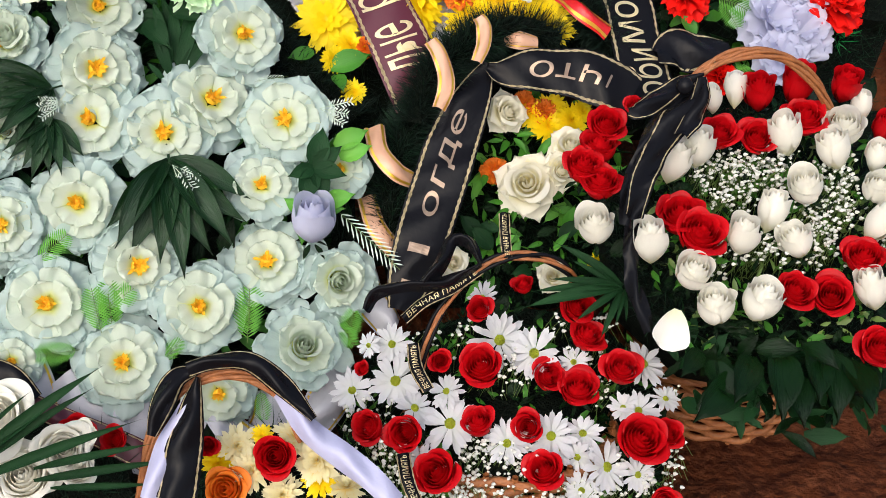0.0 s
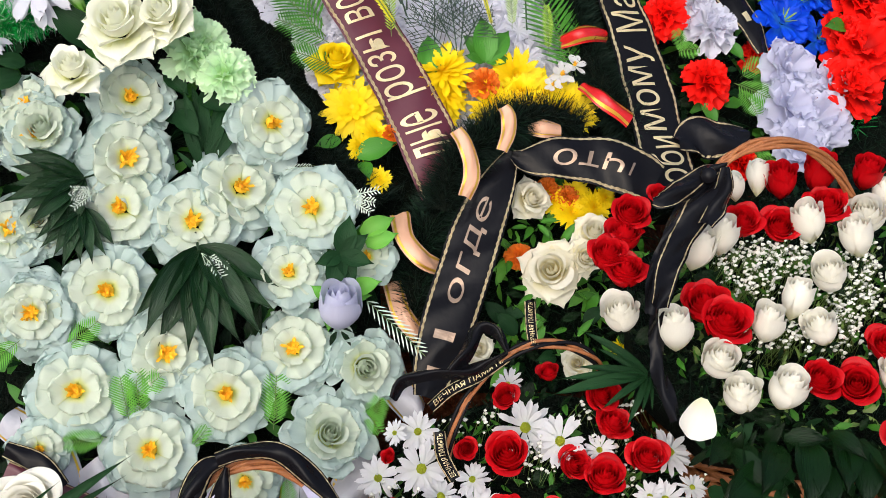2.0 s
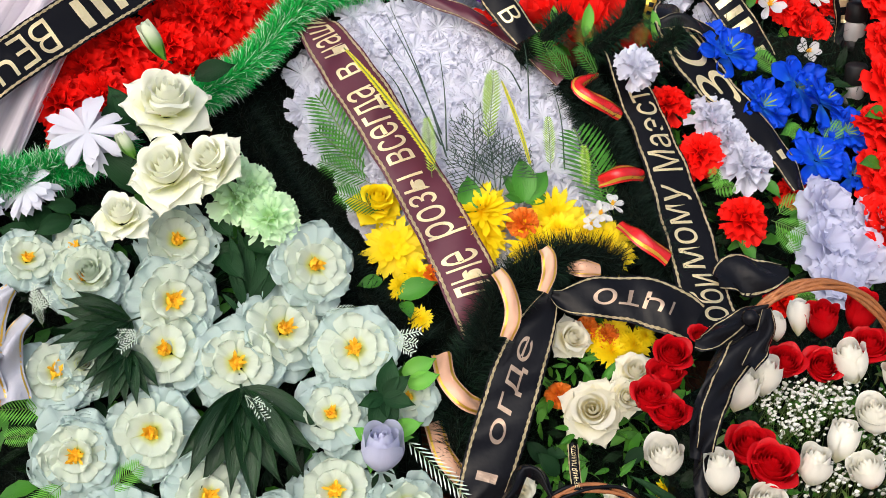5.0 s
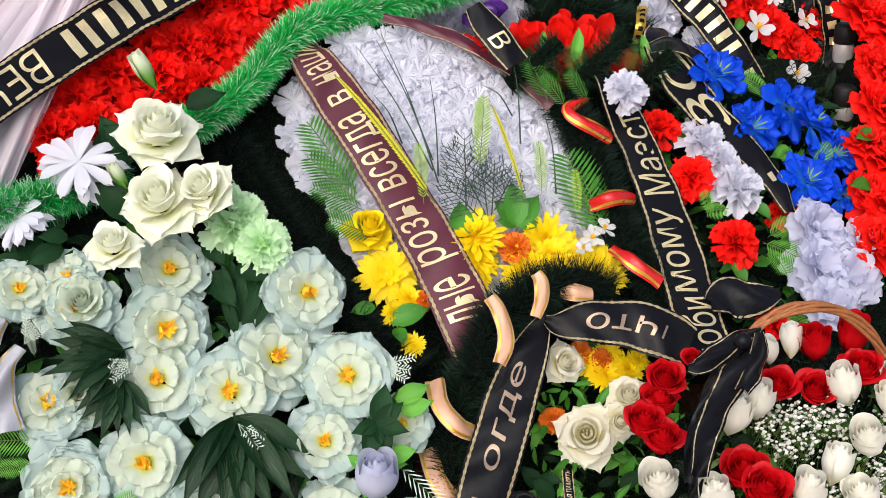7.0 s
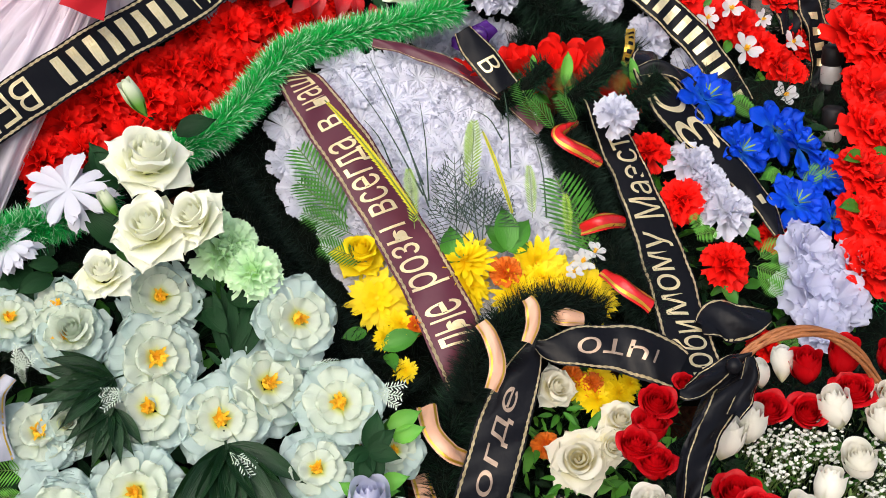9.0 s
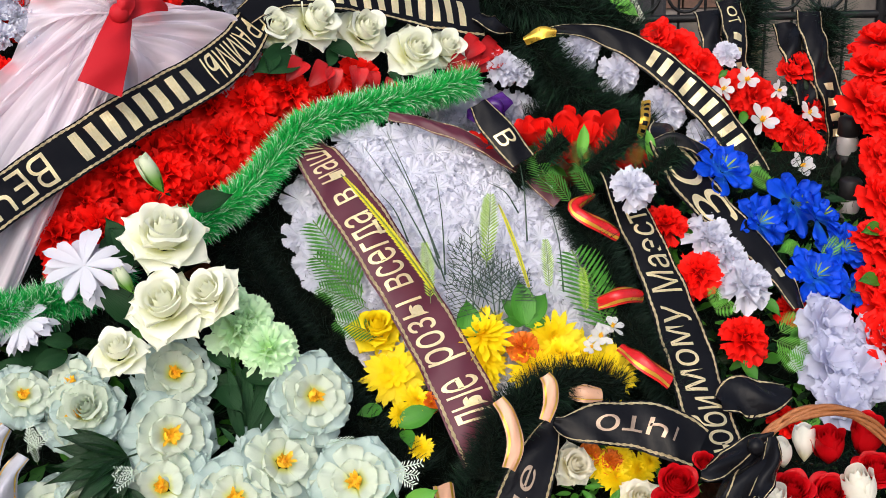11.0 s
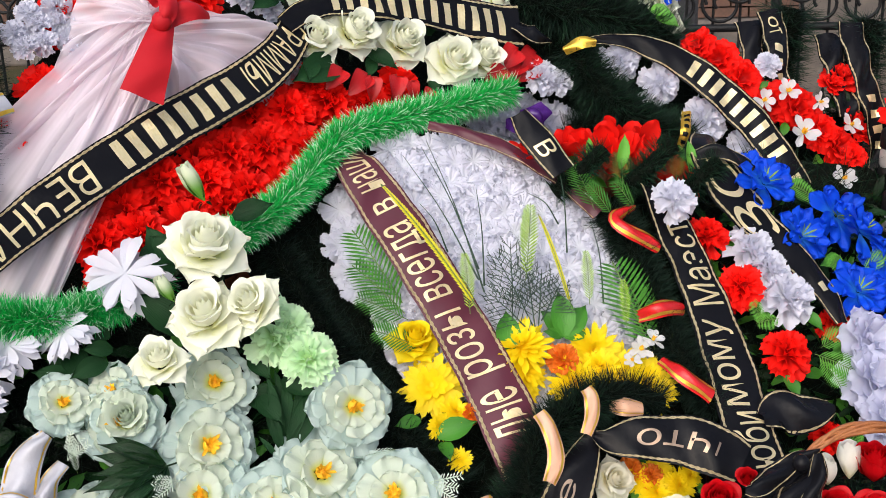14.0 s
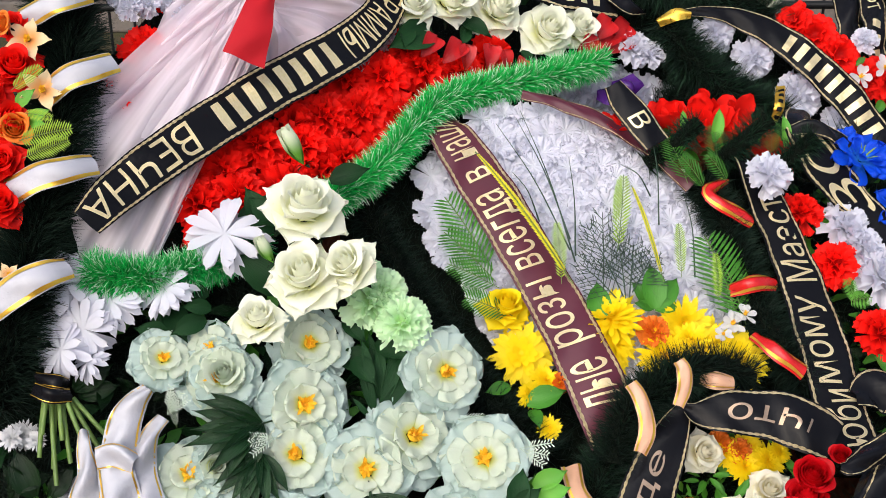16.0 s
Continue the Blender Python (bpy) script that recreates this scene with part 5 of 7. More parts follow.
def tulle(name, parent, a, b, n, folds, label):
    """A gathered sheet between the lines a (gathered) and b (spread), with folds."""
    A, Bl = smooth_line(a, 12), smooth_line(b, 12)
    k = min(len(A), len(Bl))
    n = np.array(n)
    B = Build("tulle")
    u = np.linspace(0, 1, 24)
    s = np.linspace(0, 1, k)
    U, S = np.meshgrid(u, s)
    P = A[:k, None] * (1 - U[..., None]) + Bl[:k, None] * U[..., None]
    lift = 0.01 * np.sin(S * folds * 6.28 + 1.3 * np.sin(U * 4)) * (0.3 + U) + 0.004 * np.sin(S * folds * 15 + U * 3) + 0.015 * np.sin(U * 3.14)
    P = P + lift[..., None] * n
    B.grid(P, np.stack([U, S], -1))
    return part(name, B.mesh(name), parent, label)


def build_tulle_bow():
    w = thing("tulle_bow", [(-0.623, 2.009, 1.308)][0], "large pinkish white tulle bow tied with red satin", "bow")
    n = slope_normal(RED)
    tulle("tulle_tail", w, [(-0.668, 2.053, 1.359), (-0.645, 2.01, 1.327), (-0.627, 2.0, 1.3), (-0.605, 1.999, 1.281)], [(-0.902, 1.745, 1.144), (-0.841, 1.64, 0.976), (-0.769, 1.621, 0.912), (-0.731, 1.7, 0.968)], n, 5, "sheer pinkish white tulle tail")
    tulle("tulle_tail", w, [(-0.646, 2.047, 1.369), (-0.635, 2.032, 1.343), (-0.624, 2.016, 1.317), (-0.61, 2.003, 1.29)], [(-0.772, 1.975, 1.308), (-0.801, 1.865, 1.21), (-0.837, 1.771, 1.136), (-0.75, 1.764, 1.055)], n, 4, "sheer pinkish white tulle tail")
    tulle("tulle_loop", w, [(-0.629, 2.02, 1.325), (-0.623, 2.009, 1.308), (-0.618, 1.998, 1.291), (-0.612, 1.987, 1.274)], [(-0.532, 2.111, 1.31), (-0.461, 2.118, 1.293), (-0.471, 2.092, 1.238), (-0.595, 1.963, 1.199)], n, 4, "sheer pinkish white tulle loop")
    tulle("tulle_loop", w, [(-0.636, 2.009, 1.318), (-0.641, 2.013, 1.327), (-0.646, 2.017, 1.336), (-0.651, 2.021, 1.344)], [(-0.763, 1.946, 1.303), (-0.758, 1.979, 1.353), (-0.727, 2.044, 1.399), (-0.654, 2.109, 1.41)], n, 4, "sheer pinkish white tulle loop")
    tulle("tulle_tail", w, [(-0.661, 2.017, 1.331), (-0.652, 2.012, 1.318), (-0.639, 2.013, 1.308), (-0.623, 2.023, 1.306)], [(-0.739, 1.817, 1.148), (-0.677, 1.881, 1.167), (-0.604, 1.964, 1.199), (-0.486, 2.100, 1.252)], n, 4, "sheer pinkish white tulle tail")
    for rows in ([(-0.606, 1.946, 1.326, 0.036), (-0.608, 1.896, 1.29, 0.053), (-0.623, 1.845, 1.228, 0.07)], [(-0.605, 1.93, 1.324, 0.018), (-0.591, 1.933, 1.35, 0.03), (-0.611, 1.973, 1.377, 0.033), (-0.624, 1.946, 1.358, 0.023)], [(-0.608, 1.945, 1.327, 0.027), (-0.569, 1.975, 1.344, 0.037), (-0.551, 2.01, 1.334, 0.028)]):
        ribbon("bow_ribbon", w, rows, n, "bow_red", None, label="red satin bow ribbon", wave=0.004)
    B = Build("bow_red")
    ball(B, [(-0.605, 1.936, 1.331)][0], 0.017, 6, 10)
    part("knot", B.mesh("knot"), w, "red satin knot")


build_red_wreath()
build_tulle_bow()

# ---- wreaths of carnations and blue lilies ----
def build_carnation_wreath():
    w = thing("carnation_wreath", (0.42, 2.05, 0.35), "wreath of red and white carnations with blue lilies on dark fir", "wreath", "wreaths on the mound")
    n = slope_normal(CARN)
    stand_legs(w, CARN, ((0.3, 0.8), (0.55, 0.8), (0.45, 0.95)))
    backing("wreath_back", w, CARN, [
    (0.148, 1.008), (0.294, 1.053), (0.464, 1.038), (0.673, 1.003), (0.838, 0.883), (0.853, 0.705),
    (0.739, 0.575), (0.485, 0.597), (0.317, 0.62), (0.254, 0.735), (0.196, 0.849)], -0.06, 0.05, 3500, 0.055, "fir_green", "dark fir back")
    greenery(w, CARN, [(0.299, 1.002), (0.636, 0.954), (0.723, 0.829), (0.657, 0.6), (0.37, 0.639), (0.31, 0.77), (0.265, 0.909)], 350, ("green_leaf", "dark_leaf", "leaf"), -0.015, 0.045, "dark green filler leaves")
    blooms("white_carnation", w, CARN, [(0.355, 0.877, 0.1), (0.408, 0.81, 0.11), (0.382, 0.847, 0.08)], 0.2, 0.03, 1.05)
    blooms("white_carnation", w, CARN, [(0.203, 0.939, 0.079)], 0.1, 0.085, 1.1)
    blooms("red_carnation", w, CARN, [(0.280, 0.905, 0.079), (0.330, 0.833, 0.083), (0.397, 0.743, 0.088)], 0.2, 0.03, 1.1)
    blooms("red_carnation", w, CARN, [(0.425, 0.862, 0.056), (0.510, 0.777, 0.060), (0.464, 0.645, 0.066), (0.305, 0.824, 0.059)], 0.2, 0.0, 1.1)
    blooms("blue_lily", w, CARN, [
    (0.396, 0.963, 0.114), (0.455, 0.887, 0.107), (0.533, 0.91, 0.109), (0.566, 0.878, 0.109), (0.543, 0.803, 0.106), (0.612, 0.834, 0.092),
    (0.609, 0.776, 0.081), (0.373, 0.99, 0.062)], 0.2, 0.03, 1.12)
    blooms("lilac_carnation", w, CARN, [(0.535, 0.739, 0.116), (0.533, 0.693, 0.124), (0.588, 0.674, 0.119), (0.542, 0.644, 0.103), (0.616, 0.709, 0.087)], 0.15, 0.04, 1.1)
    leaves("green_leaf", w, CARN, [(0.412, 0.695, 0.383, 0.724), (0.318, 0.888, 0.339, 0.905), (0.531, 0.85, 0.48, 0.844), (0.441, 0.792, 0.474, 0.763)], 0.02)
    leaves("bright_fern", w, CARN, [
    (0.503, 0.929, 0.442, 0.958), (0.447, 0.737, 0.508, 0.699), (0.459, 0.743, 0.5, 0.756), (0.393, 0.787, 0.347, 0.785), (0.526, 0.855, 0.496, 0.838), (0.361, 0.783, 0.341, 0.811),
    (0.565, 0.827, 0.598, 0.843), (0.456, 0.729, 0.475, 0.689), (0.51, 0.639, 0.462, 0.63)], 0.03, "fern", 1.2)
    ribbon("ribbon", w, [(0.335, 1.710, 0.651, 0.089), (0.321, 1.748, 0.689, 0.090), (0.307, 1.803, 0.742, 0.090), (0.290, 1.860, 0.797, 0.088), (0.268, 1.926, 0.862, 0.079), (0.249, 1.970, 0.907, 0.075), (0.225, 2.015, 0.955, 0.069), (0.204, 2.062, 1.003, 0.058), (0.191, 2.111, 1.015, 0.041)], n, "black_satin", words=(("юби", 0.0, 0.17, 0.66), ("мому", 0.185, 0.46, 0.60), ("Маэст", 0.50, 0.79, 0.68)), label="black satin ribbon with gold lettering and braid")
    ribbon("ribbon", w, [(0.508, 1.947, 0.797, 0.027), (0.484, 1.991, 0.843, 0.047), (0.445, 2.021, 0.884, 0.061), (0.400, 2.048, 0.923, 0.076), (0.357, 2.082, 0.967, 0.085), (0.325, 2.124, 1.014, 0.086), (0.304, 2.160, 1.053, 0.070), (0.308, 2.213, 1.064, 0.042)], n, "black_satin", words=((1, 0.12, 0.2, 0.25), ("З", 0.42, 0.6, 0.78), ("С", 0.63, 0.83, 0.7)), label="black satin ribbon with gold script and braid")
    ribbon("ribbon", w, [(0.282, 2.136, 1.047, 0.02), (0.334, 2.144, 1.05, 0.035), (0.386, 2.144, 1.017, 0.031)], n, "black_satin", label="black satin ribbon fold", wave=0.006)
    ribbon("ribbon", w, [(0.339, 1.764, 0.710, 0.027), (0.372, 1.783, 0.715, 0.071), (0.418, 1.792, 0.707, 0.064), (0.463, 1.812, 0.709, 0.028)], n, "black_satin", label="black satin bow loop with gold braid", wave=0.008)
    for rows in ([(0.159, 2.054, 0.977, 0.016), (0.125, 2.003, 0.972, 0.025), (0.147, 1.98, 0.958, 0.029), (0.198, 1.992, 0.923, 0.029)], [(0.156, 1.891, 0.836, 0.025), (0.188, 1.878, 0.855, 0.03), (0.228, 1.911, 0.843, 0.029)], [(0.189, 1.828, 0.784, 0.022), (0.216, 1.784, 0.778, 0.029), (0.262, 1.779, 0.744, 0.031)]):
        ribbon("band", w, rows, n, "red_satin", "gold_foil", 0.7, label="red satin band with gold stripes", crown=0.006, trim_w=0.14)
    garland("fir_garland", w, [(0.125, 2.064, 0.97), (0.159, 1.991, 0.909), (0.192, 1.915, 0.831), (0.224, 1.848, 0.776), (0.276, 1.799, 0.715)], 0.05, 3200, ("fir",), label="black fir garland")


def build_tulip_bunch():
    w = thing("red_tulip_bunch", [(0.131, 2.154, 1.02)][0], "bunch of red silk tulips with green leaves", "flowers")
    stand_legs(w, CARN, ((0.12, 0.98), (0.25, 1.0)))
    blooms("red_tulip", w, CARN, [
    (0.063, 1.064, 0.077), (0.115, 1.047, 0.098), (0.194, 1.036, 0.098), (0.218, 1.009, 0.083), (0.254, 0.998, 0.072), (-0.019, 1.063, 0.061),
    (0.142, 1.066, 0.073), (0.088, 1.037, 0.071), (0.16, 1.023, 0.072)], 0.25, 0.0, 1.35)
    leaves("bright_leaf", w, CARN, [(0.078, 1.033, 0.079, 1.06), (0.134, 1.012, 0.141, 1.054), (0.212, 1.005, 0.213, 1.036), (0.264, 0.996, 0.256, 1.036)], 0.03, wide=0.6)
    leaves("fern", w, CARN, [(0.084, 0.961, 0.046, 1.022), (0.114, 0.951, 0.065, 0.99), (0.136, 0.98, 0.134, 1.031), (0.236, 0.986, 0.234, 1.03), (0.155, 0.955, 0.115, 0.993)], 0.03)
    for a in [(0.146, 2.082, 1.006), (0.024, 2.062, 1.003), (0.23, 2.103, 0.968)]:
        p = Vector(a)
        garland("fir_branch", w, [p, p + Vector((0.04, 0, 0.03)), p + Vector((0.09, 0.02, 0.07))], 0.04, 700, ("fir_green",), label="dark fir branch")


def build_red_spray():
    w = thing("red_flower_column", [(0.685, 1.972, 0.695)][0], "upright column of large red silk peonies", "flowers")
    stand_legs(w, CARN, ((0.75, 0.8), (0.8, 1.0)))
    blooms("red_peony", w, CARN, [
    (0.74, 0.995, 0.131), (0.705, 0.946, 0.096), (0.689, 0.882, 0.115), (0.732, 0.927, 0.128), (0.651, 0.83, 0.092), (0.681, 0.811, 0.132),
    (0.639, 0.766, 0.1), (0.673, 0.744, 0.139), (0.639, 0.711, 0.088), (0.653, 0.695, 0.117), (0.731, 0.861, 0.136), (0.715, 0.769, 0.131),
    (0.768, 0.984, 0.131)], 0.25, 0.06, 1.1)
    blooms("red_peony", w, CARN, [(0.737, 1.074, 0.123), (0.701, 1.023, 0.131), (0.771, 1.118, 0.137), (0.784, 1.061, 0.146)], 0.25, 0.06, 1.1)
    leaves("green_leaf", w, CARN, [(0.664, 0.836, 0.612, 0.834), (0.673, 0.827, 0.718, 0.842), (0.634, 0.771, 0.585, 0.773)], 0.08)
    backing("flower_back", w, CARN, [(0.612, 0.719), (0.662, 0.868), (0.714, 1.017), (0.808, 1.122), (0.966, 1.111), (0.843, 0.676)], -0.02, 0.04, 600, 0.05, "fir_green", "dark foam back")
    garland("fir_garland", w, [(0.685, 1.959, 0.657), (0.679, 2.019, 0.697), (0.738, 2.087, 0.736)], 0.05, 900, ("tinsel",), label="green tinsel")


def build_back_wreath():
    w = thing("back_wreath", (0.45, 2.5, 0.6), "wreath of red and white flowers with a black mourning ribbon", "wreath", "wreaths on the mound")
    n = slope_normal(BACK)
    stand_legs(w, BACK, ((0.2, 1.1), (0.45, 1.05), (0.6, 1.0)))
    backing("wreath_back", w, BACK, [
    (-0.027, 1.27), (0.091, 1.35), (0.256, 1.321), (0.308, 1.201), (0.482, 1.107), (0.651, 0.972),
    (0.678, 0.878), (0.461, 0.853), (0.236, 0.958), (0.044, 1.0), (-0.043, 1.086)], -0.06, 0.05, 3000, 0.06, "fir", "dark fir back")
    garland("fir_garland", w, [(0.071, 2.39, 1.201), (0.123, 2.345, 1.13), (0.199, 2.325, 1.07), (0.288, 2.323, 1.018)], 0.065, 4000, ("fir", "fir_green"), label="dark fir garland")
    garland("fir_garland", w, [(-0.05, 2.479, 1.292), (0.052, 2.462, 1.269), (0.167, 2.469, 1.243), (0.283, 2.479, 1.181)], 0.08, 4500, ("fir", "fir_green"), label="dark fir garland")
    blooms("white_carnation", w, BACK, [
    (0.16, 1.148, 0.087), (0.235, 1.101, 0.09), (0.325, 1.035, 0.101), (0.407, 0.98, 0.089), (0.004, 1.123, 0.077), (0.038, 1.116, 0.066),
    (0.457, 1.124, 0.057)], 0.2, 0.05, 1.05)
    blooms("red_peony", w, BACK, [
    (0.323, 1.166, 0.08), (0.368, 1.143, 0.091), (0.407, 1.104, 0.097), (0.462, 1.06, 0.091), (0.514, 1.042, 0.091), (0.558, 1.003, 0.091),
    (0.59, 0.971, 0.091), (0.619, 0.954, 0.068), (0.499, 1.073, 0.069)], 0.25, 0.04, 1.1)
    blooms("small_bloom", w, BACK, [(0.511, 0.995, 0.078), (0.482, 1.067, 0.062), (0.434, 1.055, 0.056), (0.586, 0.911, 0.061), (0.611, 1.004, 0.056), (0.544, 1.044, 0.045)], 0.25, 0.08)
    leaves("green_leaf", w, BACK, [(0.437, 1.084, 0.458, 1.095), (0.49, 1.02, 0.473, 0.993), (0.352, 1.048, 0.373, 1.039), (0.555, 0.955, 0.527, 0.94)], 0.05)
    ribbon("ribbon", w, [(0.510, 2.274, 0.941, 0.053), (0.495, 2.283, 0.961, 0.061), (0.463, 2.305, 1.007, 0.068), (0.420, 2.328, 1.061, 0.071), (0.366, 2.348, 1.112, 0.069), (0.301, 2.366, 1.164, 0.062), (0.235, 2.373, 1.198, 0.049), (0.169, 2.372, 1.217, 0.029), (0.107, 2.361, 1.219, 0.015)], n, "black_satin", words=((1, 0.02, 0.07, 0.45), (9, 0.13, 0.62, 0.6)), label="black satin ribbon with gold lettering and braid")
    ribbon("band", w, [(0.058, 2.352, 1.202, 0.018), (0.09, 2.345, 1.219, 0.026), (0.118, 2.35, 1.218, 0.015)], n, "gold_foil", None, label="gold foil band")
    ribbon("band", w, [(0.293, 2.329, 1.084, 0.018), (0.285, 2.286, 1.055, 0.02), (0.277, 2.288, 1.021, 0.015)], n, "gold_foil", None, words=((5, 0.1, 0.9, 0.5),), ink="black_satin", label="gold foil band with black print")


def build_white_heap():
    w = thing("white_carnation_spray", [(-0.011, 2.333, 1.035)][0], "spray of white carnations with a purple and black ribbon", "flowers")
    n = slope_normal(BACK)
    blooms("white_carnation", w, BACK, [
    (-0.056, 1.052, 0.107), (0.034, 1.057, 0.107), (0.086, 1.049, 0.091), (-0.016, 1.085, 0.09), (-0.084, 1.068, 0.079), (-0.117, 1.09, 0.079),
    (-0.04, 1.016, 0.09)], 0.25, -0.03, 1.1)
    for rows in ([(-0.037, 2.108, 1.134, 0.034), (-0.016, 2.087, 1.108, 0.052), (0.011, 2.064, 1.078, 0.055), (0.039, 2.038, 1.046, 0.049)],):
        ribbon("ribbon", w, rows, n, "black_satin", words=(("В", 0.50, 0.72, 0.6),), label="black satin ribbon with gold lettering")
    for rows in ([(-0.055, 2.312, 1.074, 0.026), (-0.022, 2.286, 1.079, 0.048), (0.022, 2.318, 1.099, 0.033)], [(-0.022, 2.296, 1.076, 0.026), (-0.001, 2.285, 1.089, 0.039), (0.01, 2.293, 1.06, 0.022)]):
        ribbon("bow_ribbon", w, rows, n, "purple_satin", None, label="purple satin ribbon", wave=0.007)
    garland("fir_garland", w, [(0.067, 2.346, 1.031), (0.123, 2.352, 1.062), (0.192, 2.376, 1.079)], 0.06, 1800, ("fir",), label="black fir garland")


build_carnation_wreath()
build_tulip_bunch()
build_red_spray()
build_back_wreath()
build_white_heap()

# ---- baskets of cut flowers ----
def basket_body(parent, x, y, r, h, flare=1.2):
    """A woven basket: upright stakes with strands that pass in front of and behind them."""
    base = max(0.0, float(ground_height(np.array(x), np.array(y))) - 0.02)
    a = np.linspace(0, 2 * np.pi, 97)[:-1]
    a = np.concatenate([a, a[:1] + 2 * np.pi])
    rows = int(h / 0.014)
    B = Build("wicker")
    for k in range(rows):
        z = 0.01 + h * k / rows
        rr = r * (1 + (flare - 1) * z / h) + 0.006 * np.sin(a * 12 + np.pi * (k % 2))
        tube(B, np.stack([x + rr * np.cos(a), y + rr * np.sin(a), np.full_like(a, z + base)], -1), 0.0068, 6)
    part("basket_weave", B.mesh("basket_weave"), parent, "brown woven wicker basket")
    for k in range(24):
        t = 2 * np.pi * k / 24
        B = Build("wicker")
        tube(B, [(x + r * math.cos(t), y + r * math.sin(t), base), (x + r * flare * math.cos(t), y + r * flare * math.sin(t), base + h + 0.01)], 0.005, 6)
        part("stake", B.mesh("stake"), parent)
    # foam filler in the backing's near-black, as shade inside the basket
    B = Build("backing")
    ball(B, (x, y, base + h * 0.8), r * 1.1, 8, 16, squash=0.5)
    part("shade_foam", B.mesh("shade_foam"), parent, "floral foam coloured near-black as shade")


def handle(parent, pts, rods=5, thick=0.0032, mats=("wicker",)):
    line = smooth_line(pts, 10)
    top = None
    t = np.linspace(0, 1, len(line))
    for k in range(rods):
        ph = 6.28 * k / rods
        o = np.stack([np.cos(ph + t * 7), np.sin(ph + t * 7) * 0.6, np.sin(ph + t * 7)], -1) * thick * (1.5 + 0.5 * math.sin(k * 2.0))
        B = Build(mats[k % len(mats)])
        tube(B, line + o, thick, 6)
        if top is None:
            top = part("handle", B.mesh("handle"), parent, "arched handle of twisted wicker rods")
        else:
            part("rod", B.mesh("rod"), top, "", Matrix())


def gypsophila(parent, slope, poly, count, out=0.02):
    """Clouds of tiny white blooms on thin stems."""
    B = Build("gypso", "stem")
    xs, zs = [p[0] for p in poly], [p[1] for p in poly]
    n = slope_normal(slope)
    got = 0
    while got < count:
        x, z = rng.uniform(min(xs), max(xs)), rng.uniform(min(zs), max(zs))
        if not inside(poly, x, z):
            continue
        if any((x - a) ** 2 + (z - b) ** 2 < (0.4 * d) ** 2 for a, b, d in HEADS[-60:]):
            got += 0.34
            continue
        p = Vector((x, slope_y(slope, x, z), z)) + n * (out + rng.uniform(-0.02, 0.02))
        for _ in range(rng.randint(1, 3)):
            q = p + Vector((rng.gauss(0, 0.009), rng.gauss(0, 0.009), rng.gauss(0, 0.009)))
            r = rng.uniform(0.0015, 0.0034)
            ball(B, q, r, 3, 6)
            ball(B, q + Vector((r * 0.7, -r * 0.4, r * 0.3)), r * 0.7, 2, 5)
            tube(B, [q, q - n * 0.03 + Vector((rng.gauss(0, 0.01), 0, -0.02))], 0.0005, 3, 1)
        got += 1
    tagged(part("gypsophila", B.mesh("gypsophila"), parent, "tiny white gypsophila blooms on thin stems"), kind="stuff")


